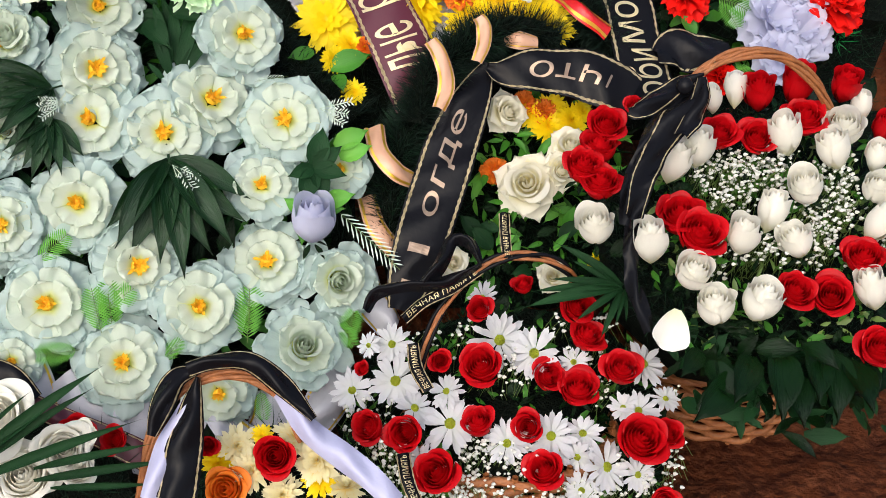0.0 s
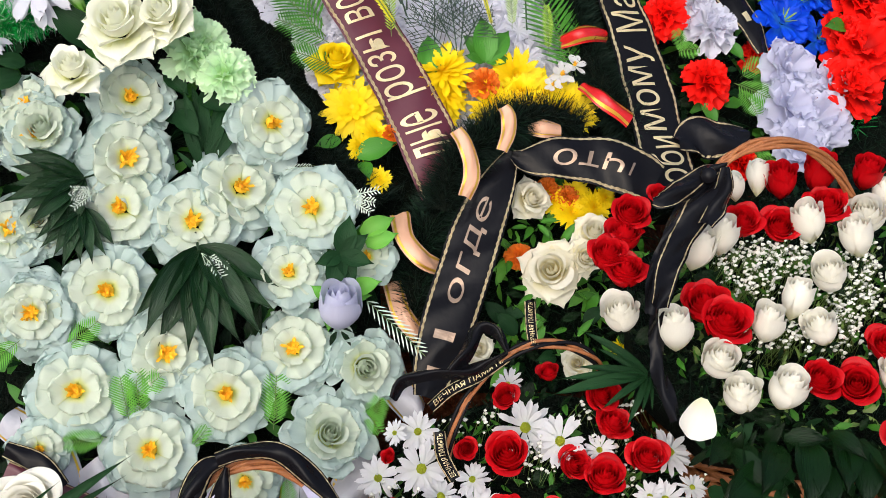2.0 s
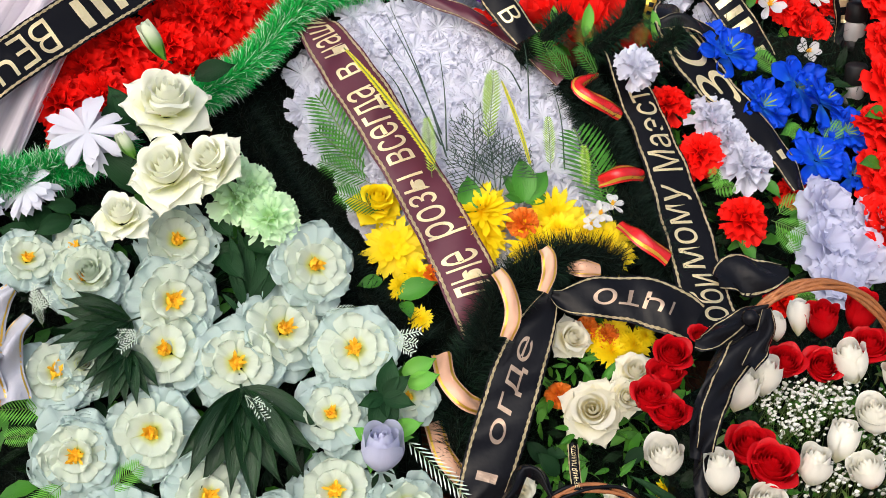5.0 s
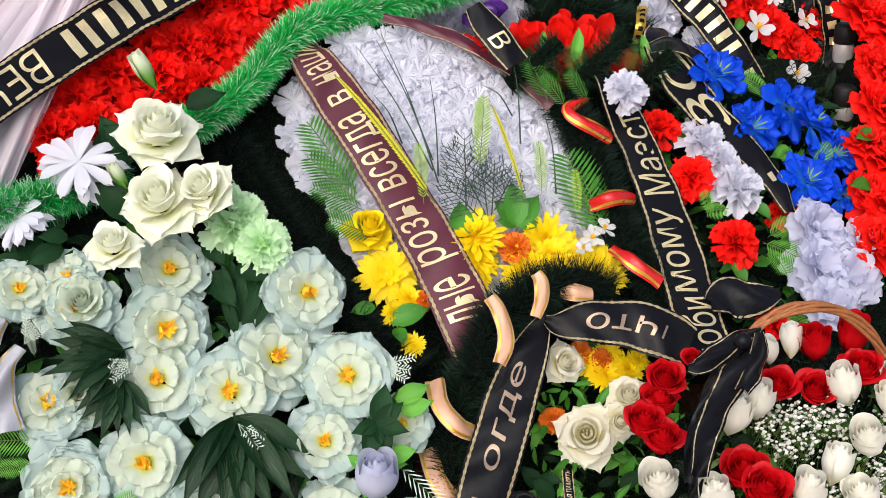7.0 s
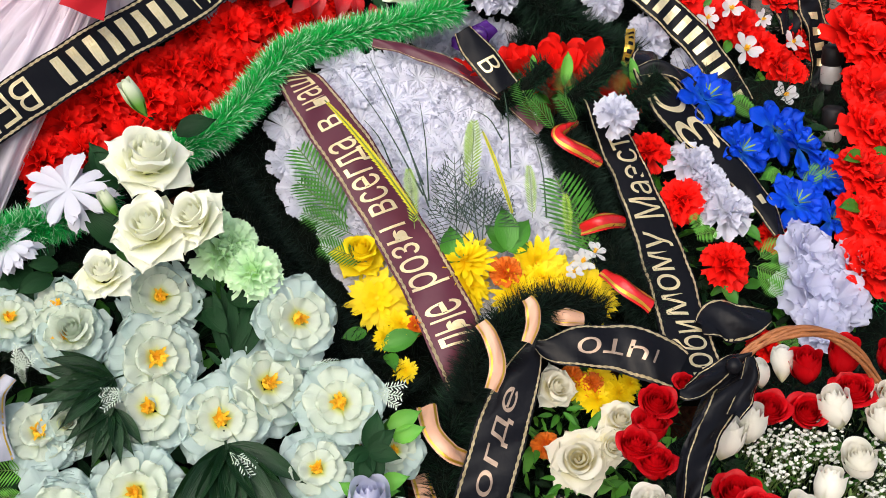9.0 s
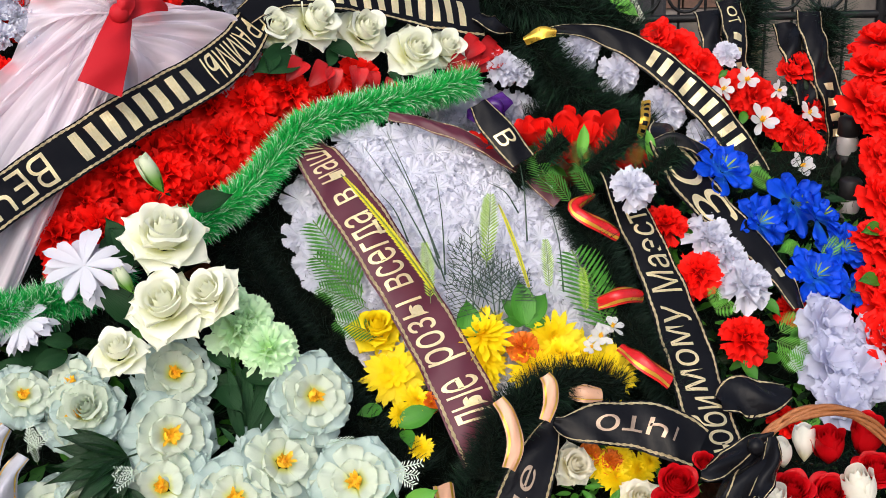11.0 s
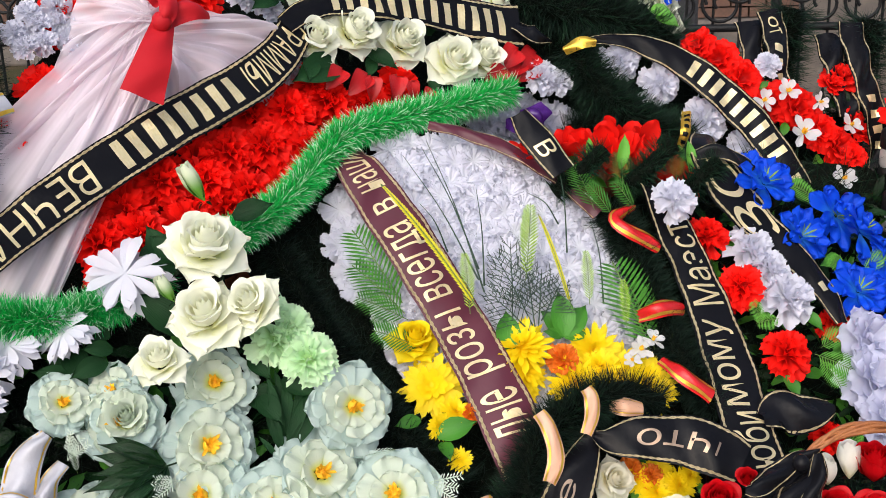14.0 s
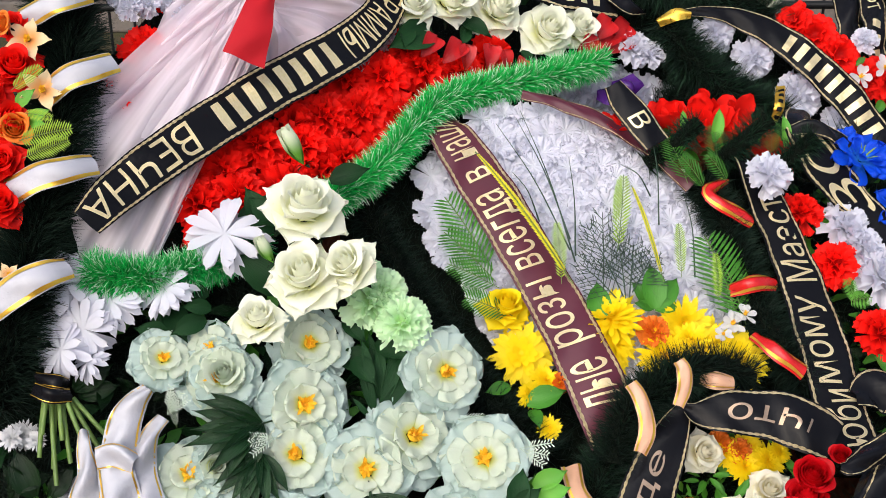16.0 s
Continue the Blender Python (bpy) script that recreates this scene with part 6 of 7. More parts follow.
def build_rose_basket():
    w = thing("rose_basket", (0.52, 1.78, 0.0), "wicker basket of red and white roses with black bow", "flower basket", "flower baskets")
    n = slope_normal(BASK)
    basket_body(w, 0.52, 1.8, 0.15, 0.24)
    backing("foliage", w, BASK, [
    (0.282, 0.645), (0.381, 0.675), (0.536, 0.698), (0.717, 0.69), (0.754, 0.544), (0.669, 0.412),
    (0.505, 0.426), (0.369, 0.449), (0.27, 0.516), (0.251, 0.58)], -0.09, 0.06, 2500, 0.06, "fir_green", "dense dark green foliage needles on a near-black shade sheet")
    blooms("red_rose", w, BASK, [(0.401, 0.638, 0.061), (0.459, 0.633, 0.061), (0.534, 0.644, 0.068), (0.339, 0.559, 0.074), (0.355, 0.540, 0.077), (0.488, 0.485, 0.060), (0.547, 0.480, 0.066), (0.596, 0.507, 0.065), (0.600, 0.425, 0.068), (0.234, 0.655, 0.059), (0.223, 0.629, 0.063), (0.195, 0.611, 0.063), (0.219, 0.593, 0.062), (0.281, 0.675, 0.032)], 0.16, 0.03, 1.14, Vector((-0.05, -0.5, 0.85)))
    blooms("red_bud", w, BASK, [(0.468, 0.669, 0.051), (0.524, 0.674, 0.055), (0.599, 0.673, 0.049), (0.648, 0.630, 0.040)], 0.1, 0.03, 1.3, Vector((-0.02, -0.2, 0.97)))
    blooms("white_rose", w, BASK, [(0.342, 0.506, 0.056), (0.374, 0.472, 0.057), (0.433, 0.472, 0.062), (0.530, 0.578, 0.057), (0.594, 0.633, 0.062), (0.629, 0.573, 0.051), (0.508, 0.526, 0.053), (0.213, 0.554, 0.058)], 0.14, 0.03, 1.2, Vector((-0.08, -0.42, 0.9)))
    blooms("white_bud", w, BASK, [(0.327, 0.608, 0.054), (0.367, 0.620, 0.051), (0.398, 0.669, 0.034), (0.433, 0.675, 0.039), (0.504, 0.624, 0.054), (0.575, 0.606, 0.053), (0.629, 0.653, 0.036), (0.466, 0.554, 0.048), (0.420, 0.534, 0.051), (0.289, 0.533, 0.054), (0.617, 0.536, 0.050), (0.609, 0.474, 0.052), (0.638, 0.601, 0.039)], 0.14, 0.03, 1.28, Vector((-0.08, -0.22, 0.95)))
    B = Build("white_rose")
    p = Vector([(0.319, 1.322, 0.497)][0])
    petal(B, 0.06, 0.066, at=Matrix.Translation(p + Vector((0.0, 0.0, 0.03))) @ facing(n, -2.0), cup=0.25, ruffle=0.003, curl=-0.2, nu=10, nv=8)
    part("fallen_petal", B.mesh("fallen_petal"), w, "loose white rose petal")
    greenery(w, BASK, [(0.279, 0.606), (0.396, 0.657), (0.601, 0.659), (0.702, 0.626), (0.691, 0.504), (0.619, 0.415), (0.368, 0.439), (0.271, 0.526)], 700, ("green_leaf", "leaf", "stem"), -0.01, 0.024, "small green filler leaves")
    greenery(w, BASK, [(0.315, 0.472), (0.495, 0.462), (0.655, 0.423), (0.641, 0.364), (0.479, 0.37), (0.347, 0.401)], 130, ("leaf", "dark_leaf"), -0.02, 0.05, "dark glossy rose leaves", "rose_leaves")
    gypsophila(w, BASK, [(0.33, 0.604), (0.437, 0.632), (0.592, 0.614), (0.659, 0.593), (0.664, 0.538), (0.603, 0.498), (0.502, 0.503), (0.395, 0.52), (0.341, 0.554)], 750, 0.015)
    leaves("leaf", w, BASK, [
    (0.428, 0.438, 0.386, 0.394), (0.363, 0.437, 0.401, 0.393), (0.409, 0.42, 0.329, 0.383), (0.469, 0.441, 0.454, 0.376), (0.518, 0.438, 0.504, 0.387), (0.543, 0.437, 0.533, 0.371),
    (0.565, 0.426, 0.574, 0.373), (0.356, 0.447, 0.318, 0.422), (0.437, 0.443, 0.497, 0.436), (0.503, 0.444, 0.541, 0.414), (0.388, 0.441, 0.373, 0.414), (0.482, 0.421, 0.485, 0.369),
    (0.59, 0.424, 0.602, 0.391), (0.334, 0.459, 0.313, 0.446)], 0.015, wide=0.85, jut=0.05)
    leaves("leaf", w, BASK, [
    (0.408, 0.617, 0.441, 0.626), (0.371, 0.596, 0.326, 0.598), (0.592, 0.66, 0.603, 0.694), (0.631, 0.67, 0.667, 0.697), (0.458, 0.598, 0.431, 0.615), (0.556, 0.565, 0.573, 0.586),
    (0.55, 0.576, 0.549, 0.598), (0.404, 0.651, 0.374, 0.64), (0.262, 0.607, 0.283, 0.589), (0.24, 0.543, 0.28, 0.552), (0.259, 0.569, 0.242, 0.592)], 0.0)
    leaves("green_leaf", w, BASK, [
    (0.398, 0.623, 0.455, 0.619), (0.423, 0.61, 0.482, 0.624), (0.449, 0.609, 0.523, 0.605), (0.472, 0.591, 0.436, 0.609), (0.492, 0.601, 0.543, 0.615), (0.394, 0.595, 0.377, 0.618),
    (0.504, 0.573, 0.554, 0.581), (0.426, 0.571, 0.4, 0.594)], -0.02, wide=0.6)
    handle(w, [(0.318, 1.551, 0.685), (0.329, 1.533, 0.734), (0.362, 1.544, 0.777), (0.403, 1.558, 0.795), (0.448, 1.569, 0.798), (0.499, 1.584, 0.779), (0.543, 1.589, 0.739), (0.582, 1.600, 0.680)])
    for rows, lab in (([(0.361, 1.547, 0.767, 0.014), (0.335, 1.510, 0.740, 0.046), (0.299, 1.462, 0.708, 0.040), (0.272, 1.417, 0.676, 0.035), (0.255, 1.371, 0.643, 0.026)], "black satin ribbon tail with gold print"), ([(0.357, 1.554, 0.759, 0.014), (0.312, 1.507, 0.729, 0.032), (0.274, 1.452, 0.691, 0.025), (0.252, 1.407, 0.658, 0.022), (0.245, 1.370, 0.631, 0.017)], "black satin ribbon tail"), ([(0.363, 1.546, 0.771, 0.013), (0.334, 1.533, 0.765, 0.027), (0.300, 1.512, 0.752, 0.033), (0.271, 1.492, 0.740, 0.027), (0.255, 1.490, 0.741, 0.011)], "black satin bow loop with gold print"), ([(0.362, 1.537, 0.771, 0.013), (0.360, 1.516, 0.755, 0.027), (0.348, 1.490, 0.737, 0.031), (0.327, 1.464, 0.719, 0.022)], "black satin ribbon tail with gold print"), ([(0.268, 1.428, 0.596, 0.024), (0.261, 1.394, 0.571, 0.022), (0.267, 1.348, 0.535, 0.022), (0.281, 1.304, 0.500, 0.017)], "black satin ribbon tail")):
        ribbon("bow_ribbon", w, rows, n, "black_satin", "gold_trim" if "gold" in lab else None, 0.8, label=lab, wave=0.008, crown=0.004, twist=(0, 20, -15, 10, 0))
    B = Build("black_satin")
    ball(B, [(0.336, 1.516, 0.77)][0], 0.013, 6, 10)
    part("knot", B.mesh("knot"), w, "black satin knot")


def build_daisy_basket():
    w = thing("daisy_basket", (0.1, 1.38, 0.14), "wicker basket of red roses, white daisies and gypsophila", "flower basket", "flower baskets")
    n = slope_normal(DAISY)
    basket_body(w, 0.1, 1.38, 0.13, 0.16)
    backing("foliage", w, DAISY, [
    (-0.119, 0.404), (-0.02, 0.436), (0.098, 0.456), (0.233, 0.442), (0.321, 0.384), (0.34, 0.308),
    (0.318, 0.245), (0.171, 0.208), (-0.019, 0.212), (-0.115, 0.276), (-0.158, 0.34)], -0.07, 0.05, 1800, 0.05, "fir_green", "dense dark green foliage needles on a near-black shade sheet")
    blooms("red_rose", w, DAISY, [(0.057, 0.376, 0.066), (0.142, 0.368, 0.051), (0.191, 0.349, 0.064), (0.252, 0.367, 0.059), (0.271, 0.302, 0.075), (0.312, 0.308, 0.046), (-0.097, 0.324, 0.051), (-0.050, 0.321, 0.056), (0.051, 0.321, 0.051), (0.122, 0.321, 0.048), (-0.006, 0.280, 0.066), (0.144, 0.277, 0.059), (-0.006, 0.386, 0.034), (0.054, 0.433, 0.040), (0.118, 0.453, 0.034), (0.189, 0.432, 0.055), (0.199, 0.400, 0.055), (-0.113, 0.379, 0.023), (0.299, 0.250, 0.045)], 0.25, 0.04, 1.16, Vector((0.0, -0.5, 0.85)))
    blooms("daisy", w, DAISY, [(0.079, 0.405, 0.074), (0.130, 0.390, 0.068), (0.187, 0.382, 0.041), (-0.069, 0.369, 0.069), (-0.130, 0.362, 0.054), (-0.042, 0.342, 0.054), (0.009, 0.327, 0.074), (0.088, 0.307, 0.057), (0.151, 0.312, 0.063), (0.197, 0.314, 0.051), (0.286, 0.377, 0.063), (0.276, 0.333, 0.051), (0.269, 0.274, 0.045), (0.225, 0.282, 0.066), (-0.074, 0.404, 0.052), (0.057, 0.447, 0.041), (0.004, 0.357, 0.046), (0.315, 0.343, 0.039), (-0.033, 0.293, 0.045), (0.188, 0.293, 0.045), (0.192, 0.262, 0.045), (-0.107, 0.402, 0.033), (0.255, 0.337, 0.038), (0.161, 0.301, 0.043)], 0.24, 0.04, 1.25)
    greenery(w, DAISY, [(-0.143, 0.383), (-0.02, 0.425), (0.098, 0.451), (0.249, 0.436), (0.344, 0.351), (0.336, 0.266), (0.172, 0.218), (-0.003, 0.222), (-0.132, 0.287)], 500, ("green_leaf", "leaf"), -0.01, 0.026, "small green filler leaves")
    gypsophila(w, DAISY, [(-0.143, 0.383), (-0.02, 0.414), (0.097, 0.434), (0.249, 0.425), (0.335, 0.351), (0.328, 0.266), (0.172, 0.223), (-0.003, 0.232), (-0.116, 0.286)], 1000, 0.03)
    leaves("leaf", w, DAISY, [
    (-0.116, 0.313, -0.14, 0.336), (-0.108, 0.307, -0.123, 0.298), (-0.036, 0.311, -0.036, 0.339), (0.038, 0.357, 0.029, 0.353), (0.095, 0.356, 0.12, 0.373), (0.226, 0.332, 0.241, 0.327),
    (0.08, 0.434, 0.097, 0.457), (0.297, 0.293, 0.335, 0.288), (-0.076, 0.291, -0.091, 0.277)], 0.0)
    leaves("blade", w, DAISY, [
    (0.251, 0.444, 0.1, 0.424), (0.251, 0.444, 0.137, 0.451), (0.251, 0.443, 0.175, 0.408), (0.251, 0.443, 0.214, 0.391), (0.25, 0.441, 0.17, 0.472), (0.251, 0.443, 0.113, 0.441),
    (0.251, 0.446, 0.151, 0.489), (0.255, 0.442, 0.234, 0.401), (0.255, 0.441, 0.254, 0.406)], 0.09, "leaf_blade", 0.9)
    handle(w, [(-0.034, 1.330, 0.412), (-0.019, 1.346, 0.465), (0.003, 1.364, 0.506), (0.035, 1.378, 0.543), (0.068, 1.388, 0.563), (0.099, 1.395, 0.568), (0.139, 1.402, 0.560), (0.175, 1.407, 0.536), (0.194, 1.423, 0.496)], 4, 0.003, ("wicker", "black_satin"))
    for rows in ([(-0.054, 1.329, 0.505, 0.014), (-0.027, 1.348, 0.520, 0.016), (0.013, 1.365, 0.533, 0.016), (0.052, 1.386, 0.550, 0.016)], [(0.090, 1.391, 0.565, 0.014), (0.087, 1.414, 0.586, 0.016), (0.086, 1.441, 0.609, 0.016)], [(-0.020, 1.280, 0.420, 0.017), (-0.037, 1.304, 0.442, 0.019), (-0.042, 1.329, 0.464, 0.017)], [(-0.035, 1.175, 0.310, 0.018), (-0.048, 1.198, 0.331, 0.020), (-0.055, 1.225, 0.355, 0.019)]):
        ribbon("narrow_ribbon", w, rows, n, "black_satin", "gold_trim", 0.9, words=(("ВЕЧНАЯ ПАМЯТЬ", 0.05, 0.95, 0.45),), label="narrow black ribbon with gold print", trim_w=0.08)
    for rows in ([(0.052, 1.382, 0.559, 0.006), (0.005, 1.364, 0.545, 0.017), (-0.050, 1.356, 0.541, 0.017), (-0.092, 1.348, 0.536, 0.017), (-0.105, 1.328, 0.519, 0.012)], [(0.053, 1.378, 0.562, 0.006), (0.038, 1.403, 0.585, 0.017), (0.014, 1.405, 0.588, 0.020), (-0.003, 1.378, 0.564, 0.020), (-0.025, 1.354, 0.545, 0.017)]):
        ribbon("bow_ribbon", w, rows, n, "black_satin", None, label="black satin ribbon", wave=0.008, crown=0.01)


def build_yellow_basket():
    w = thing("yellow_basket", (-0.29, 1.17, 0.0), "wicker basket of yellow and cream chrysanthemums with orange roses", "flower basket", "flower baskets")
    n = slope_normal(FRONT)
    basket_body(w, -0.29, 1.17, 0.1, 0.17)
    backing("foliage", w, FRONT, [(-0.332, 0.374), (-0.234, 0.391), (-0.127, 0.358), (-0.08, 0.31), (-0.11, 0.257), (-0.289, 0.255), (-0.352, 0.313)], -0.05, 0.05, 900, 0.05, "fir_green", "dense green foliage needles on a near-black shade sheet")
    blooms("pale_chrysanthemum", w, FRONT, [(-0.277, 0.371, 0.056), (-0.201, 0.377, 0.056), (-0.256, 0.347, 0.058), (-0.169, 0.351, 0.065), (-0.130, 0.323, 0.052), (-0.216, 0.320, 0.056)], 0.2, 0.03, 1.1, Vector((0.0, -0.45, 0.9)))
    blooms("yellow_chrysanthemum", w, FRONT, [(-0.301, 0.356, 0.048), (-0.165, 0.331, 0.048), (-0.157, 0.365, 0.031), (-0.244, 0.380, 0.029)], 0.2, 0.03, 1.1)
    blooms("red_rose", w, FRONT, [(-0.223, 0.359, 0.054), (-0.313, 0.374, 0.027)], 0.2, 0.035, 1.25)
    blooms("orange_rose", w, FRONT, [(-0.287, 0.329, 0.062)], 0.1, 0.03, 1.2)
    leaves("leaf", w, FRONT, [
    (-0.314, 0.367, -0.317, 0.396), (-0.201, 0.334, -0.214, 0.325), (-0.141, 0.336, -0.125, 0.326), (-0.253, 0.331, -0.237, 0.326), (-0.111, 0.324, -0.095, 0.313)], 0.02)
    handle(w, [(-0.394, 1.130, 0.356), (-0.378, 1.151, 0.424), (-0.359, 1.168, 0.470), (-0.325, 1.180, 0.509), (-0.286, 1.192, 0.519), (-0.242, 1.199, 0.506), (-0.207, 1.193, 0.481), (-0.187, 1.189, 0.414)])
    for rows, cloth in (([(-0.320, 1.181, 0.533, 0.020), (-0.287, 1.190, 0.539, 0.021), (-0.245, 1.193, 0.537, 0.026), (-0.202, 1.175, 0.513, 0.028), (-0.162, 1.149, 0.480, 0.010)], "black_satin"), ([(-0.310, 1.182, 0.532, 0.013), (-0.334, 1.173, 0.526, 0.028), (-0.350, 1.153, 0.504, 0.031), (-0.362, 1.124, 0.474, 0.013)], "black_satin"), ([(-0.309, 1.180, 0.522, 0.007), (-0.315, 1.155, 0.495, 0.030), (-0.322, 1.122, 0.459, 0.046), (-0.330, 1.078, 0.411, 0.050)], "black_satin"), ([(-0.316, 1.177, 0.505, 0.007), (-0.331, 1.152, 0.479, 0.023), (-0.347, 1.123, 0.449, 0.033), (-0.359, 1.083, 0.406, 0.034)], "lilac_satin"), ([(-0.208, 1.181, 0.497, 0.018), (-0.171, 1.152, 0.461, 0.030), (-0.124, 1.131, 0.432, 0.034), (-0.088, 1.114, 0.410, 0.031), (-0.060, 1.096, 0.387, 0.028)], "lilac_satin")):
        ribbon("bow_ribbon", w, rows, n, cloth, "gold_trim" if cloth == "black_satin" else None, 0.85, label="black satin bow ribbon with gold braid" if cloth == "black_satin" else "pale lilac satin ribbon", wave=0.006, crown=0.01)


def build_corner_bunch():
    w = thing("white_rose_bunch", (-0.55, 1.15, 0.0), "bunch of cream roses with long dark palm leaves", "flowers")
    n = slope_normal(CORNER)
    blooms("cream_real_rose", w, CORNER, [(-0.548, 0.348, 0.085), (-0.584, 0.403, 0.090), (-0.500, 0.375, 0.064), (-0.482, 0.353, 0.045), (-0.477, 0.388, 0.037)], 0.15, 0.045, 1.25, Vector((0.1, -0.55, 0.85)))
    blooms("red_rose", w, CORNER, [(-0.488, 0.389, 0.061), (-0.439, 0.381, 0.046)], 0.2, 0.0, 1.0)
    leaves("blade", w, CORNER, [
    (-0.609, 0.362, -0.436, 0.455), (-0.608, 0.357, -0.443, 0.435), (-0.594, 0.351, -0.386, 0.399), (-0.525, 0.358, -0.365, 0.375), (-0.524, 0.347, -0.341, 0.358), (-0.503, 0.339, -0.36, 0.336),
    (-0.61, 0.378, -0.527, 0.433)], 0.09, "leaf_blade", 0.6)
    backing("foliage", w, CORNER, [(-0.709, 0.428), (-0.553, 0.42), (-0.447, 0.387), (-0.42, 0.313), (-0.512, 0.264), (-0.693, 0.274)], -0.05, 0.06, 600, 0.05, "fir_green", "dark green foliage needles on a near-black shade sheet")
    for k in range(9):
        B = Build("stem")
        a = Vector((-0.55 + rng.gauss(0, 0.04), 1.15 + rng.gauss(0, 0.03), 0.0))
        tube(B, smooth_line([a, a + Vector((rng.gauss(0, 0.02), 0, 0.12)), a + Vector((rng.gauss(0, 0.05), 0, 0.26))], 5), 0.0035, 6)
        part("stem", B.mesh("stem"), w)


def build_middle_bunch():
    w = thing("mixed_bunch", [(0.135, 1.659, 0.436)][0], "bunch of cream silk roses and yellow flowers with bright leaves", "flowers")
    n = slope_normal(MID)
    stand_legs(w, MID, ((-0.05, 0.55), (0.12, 0.5), (0.05, 0.65)))
    backing("foliage", w, MID, [(-0.128, 0.616), (0.069, 0.676), (0.205, 0.652), (0.303, 0.608), (0.304, 0.445), (0.188, 0.425), (0.057, 0.43), (-0.072, 0.435)], -0.09, 0.05, 2600, 0.06, "fir_green", "dark green foliage needles on a near-black shade sheet")
    greenery(w, MID, [(0.05, 0.664), (0.205, 0.652), (0.294, 0.609), (0.295, 0.452), (0.188, 0.431), (0.057, 0.436), (0.041, 0.571)], 300, ("green_leaf", "leaf", "bright_leaf"), -0.02, 0.04, "green filler leaves")
    blooms("cream_rose", w, MID, [(0.096, 0.628, 0.08), (0.13, 0.545, 0.118), (0.197, 0.584, 0.084), (0.178, 0.556, 0.07), (0.012, 0.461, 0.06), (0.166, 0.44, 0.06)], 0.15, 0.03, 1.1)
    blooms("yellow_chrysanthemum", w, MID, [(0.172, 0.639, 0.054), (0.167, 0.616, 0.063), (0.204, 0.622, 0.054), (0.24, 0.457, 0.031), (0.14, 0.63, 0.045), (0.222, 0.631, 0.036)], 0.2, 0.0, 1.1)
    blooms("orange_carnation", w, MID, [(0.127, 0.641, 0.05), (0.081, 0.569, 0.049), (0.159, 0.633, 0.045)], 0.2, 0.0, 1.0)
    leaves("green_leaf", w, MID, [
    (0.093, 0.6, 0.066, 0.599), (0.102, 0.599, 0.084, 0.579), (0.111, 0.602, 0.132, 0.583), (0.116, 0.605, 0.146, 0.603), (0.085, 0.613, 0.067, 0.628), (0.101, 0.521, 0.074, 0.509),
    (0.11, 0.518, 0.104, 0.501), (0.119, 0.518, 0.139, 0.506), (0.092, 0.528, 0.065, 0.528), (0.153, 0.481, 0.126, 0.475), (0.17, 0.474, 0.196, 0.491), (0.066, 0.561, 0.057, 0.541),
    (0.147, 0.578, 0.173, 0.602), (0.19, 0.537, 0.153, 0.525)], 0.01, wide=0.55)
    leaves("dark_leaf", w, MID, [(0.058, 0.493, 0.023, 0.519), (0.075, 0.479, 0.04, 0.505), (0.058, 0.506, 0.092, 0.497), (0.136, 0.452, 0.1, 0.446), (0.181, 0.488, 0.216, 0.505)], 0.0)
    for rows, word in (([(-0.061, 1.415, 0.459, 0.041), (-0.048, 1.451, 0.494, 0.068), (-0.028, 1.502, 0.543, 0.081), (-0.006, 1.553, 0.592, 0.082), (0.017, 1.606, 0.643, 0.079), (0.047, 1.660, 0.693, 0.058), (0.069, 1.694, 0.726, 0.021)], ((1, 0.07, 0.13, 0.35), (1, 0.2, 0.27, 0.4), ("огде", 0.36, 0.79, 0.36))), ([(0.291, 1.663, 0.687, 0.070), (0.265, 1.672, 0.698, 0.083), (0.230, 1.681, 0.711, 0.085), (0.186, 1.685, 0.719, 0.077), (0.133, 1.682, 0.721, 0.068), (0.089, 1.677, 0.720, 0.040), (0.068, 1.680, 0.726, 0.017)], ((1, 0.17, 0.2, 0.3), ("что", 0.24, 0.72, 0.34)))):
        ribbon("ribbon", w, rows, n, "black_satin", words=word, ink="brown_print", label="black satin ribbon with bronze script and braid", wave=0.005, crown=0.004)
    garland("fir_garland", w, [(-0.081, 1.526, 0.467), (-0.081, 1.566, 0.534), (-0.073, 1.614, 0.596), (-0.038, 1.665, 0.658), (0.014, 1.708, 0.724), (0.075, 1.736, 0.759)], 0.055, 5000, ("fir", "fir_green"), label="dark fir garland")


build_rose_basket()
build_daisy_basket()
build_yellow_basket()
build_corner_bunch()
build_middle_bunch()

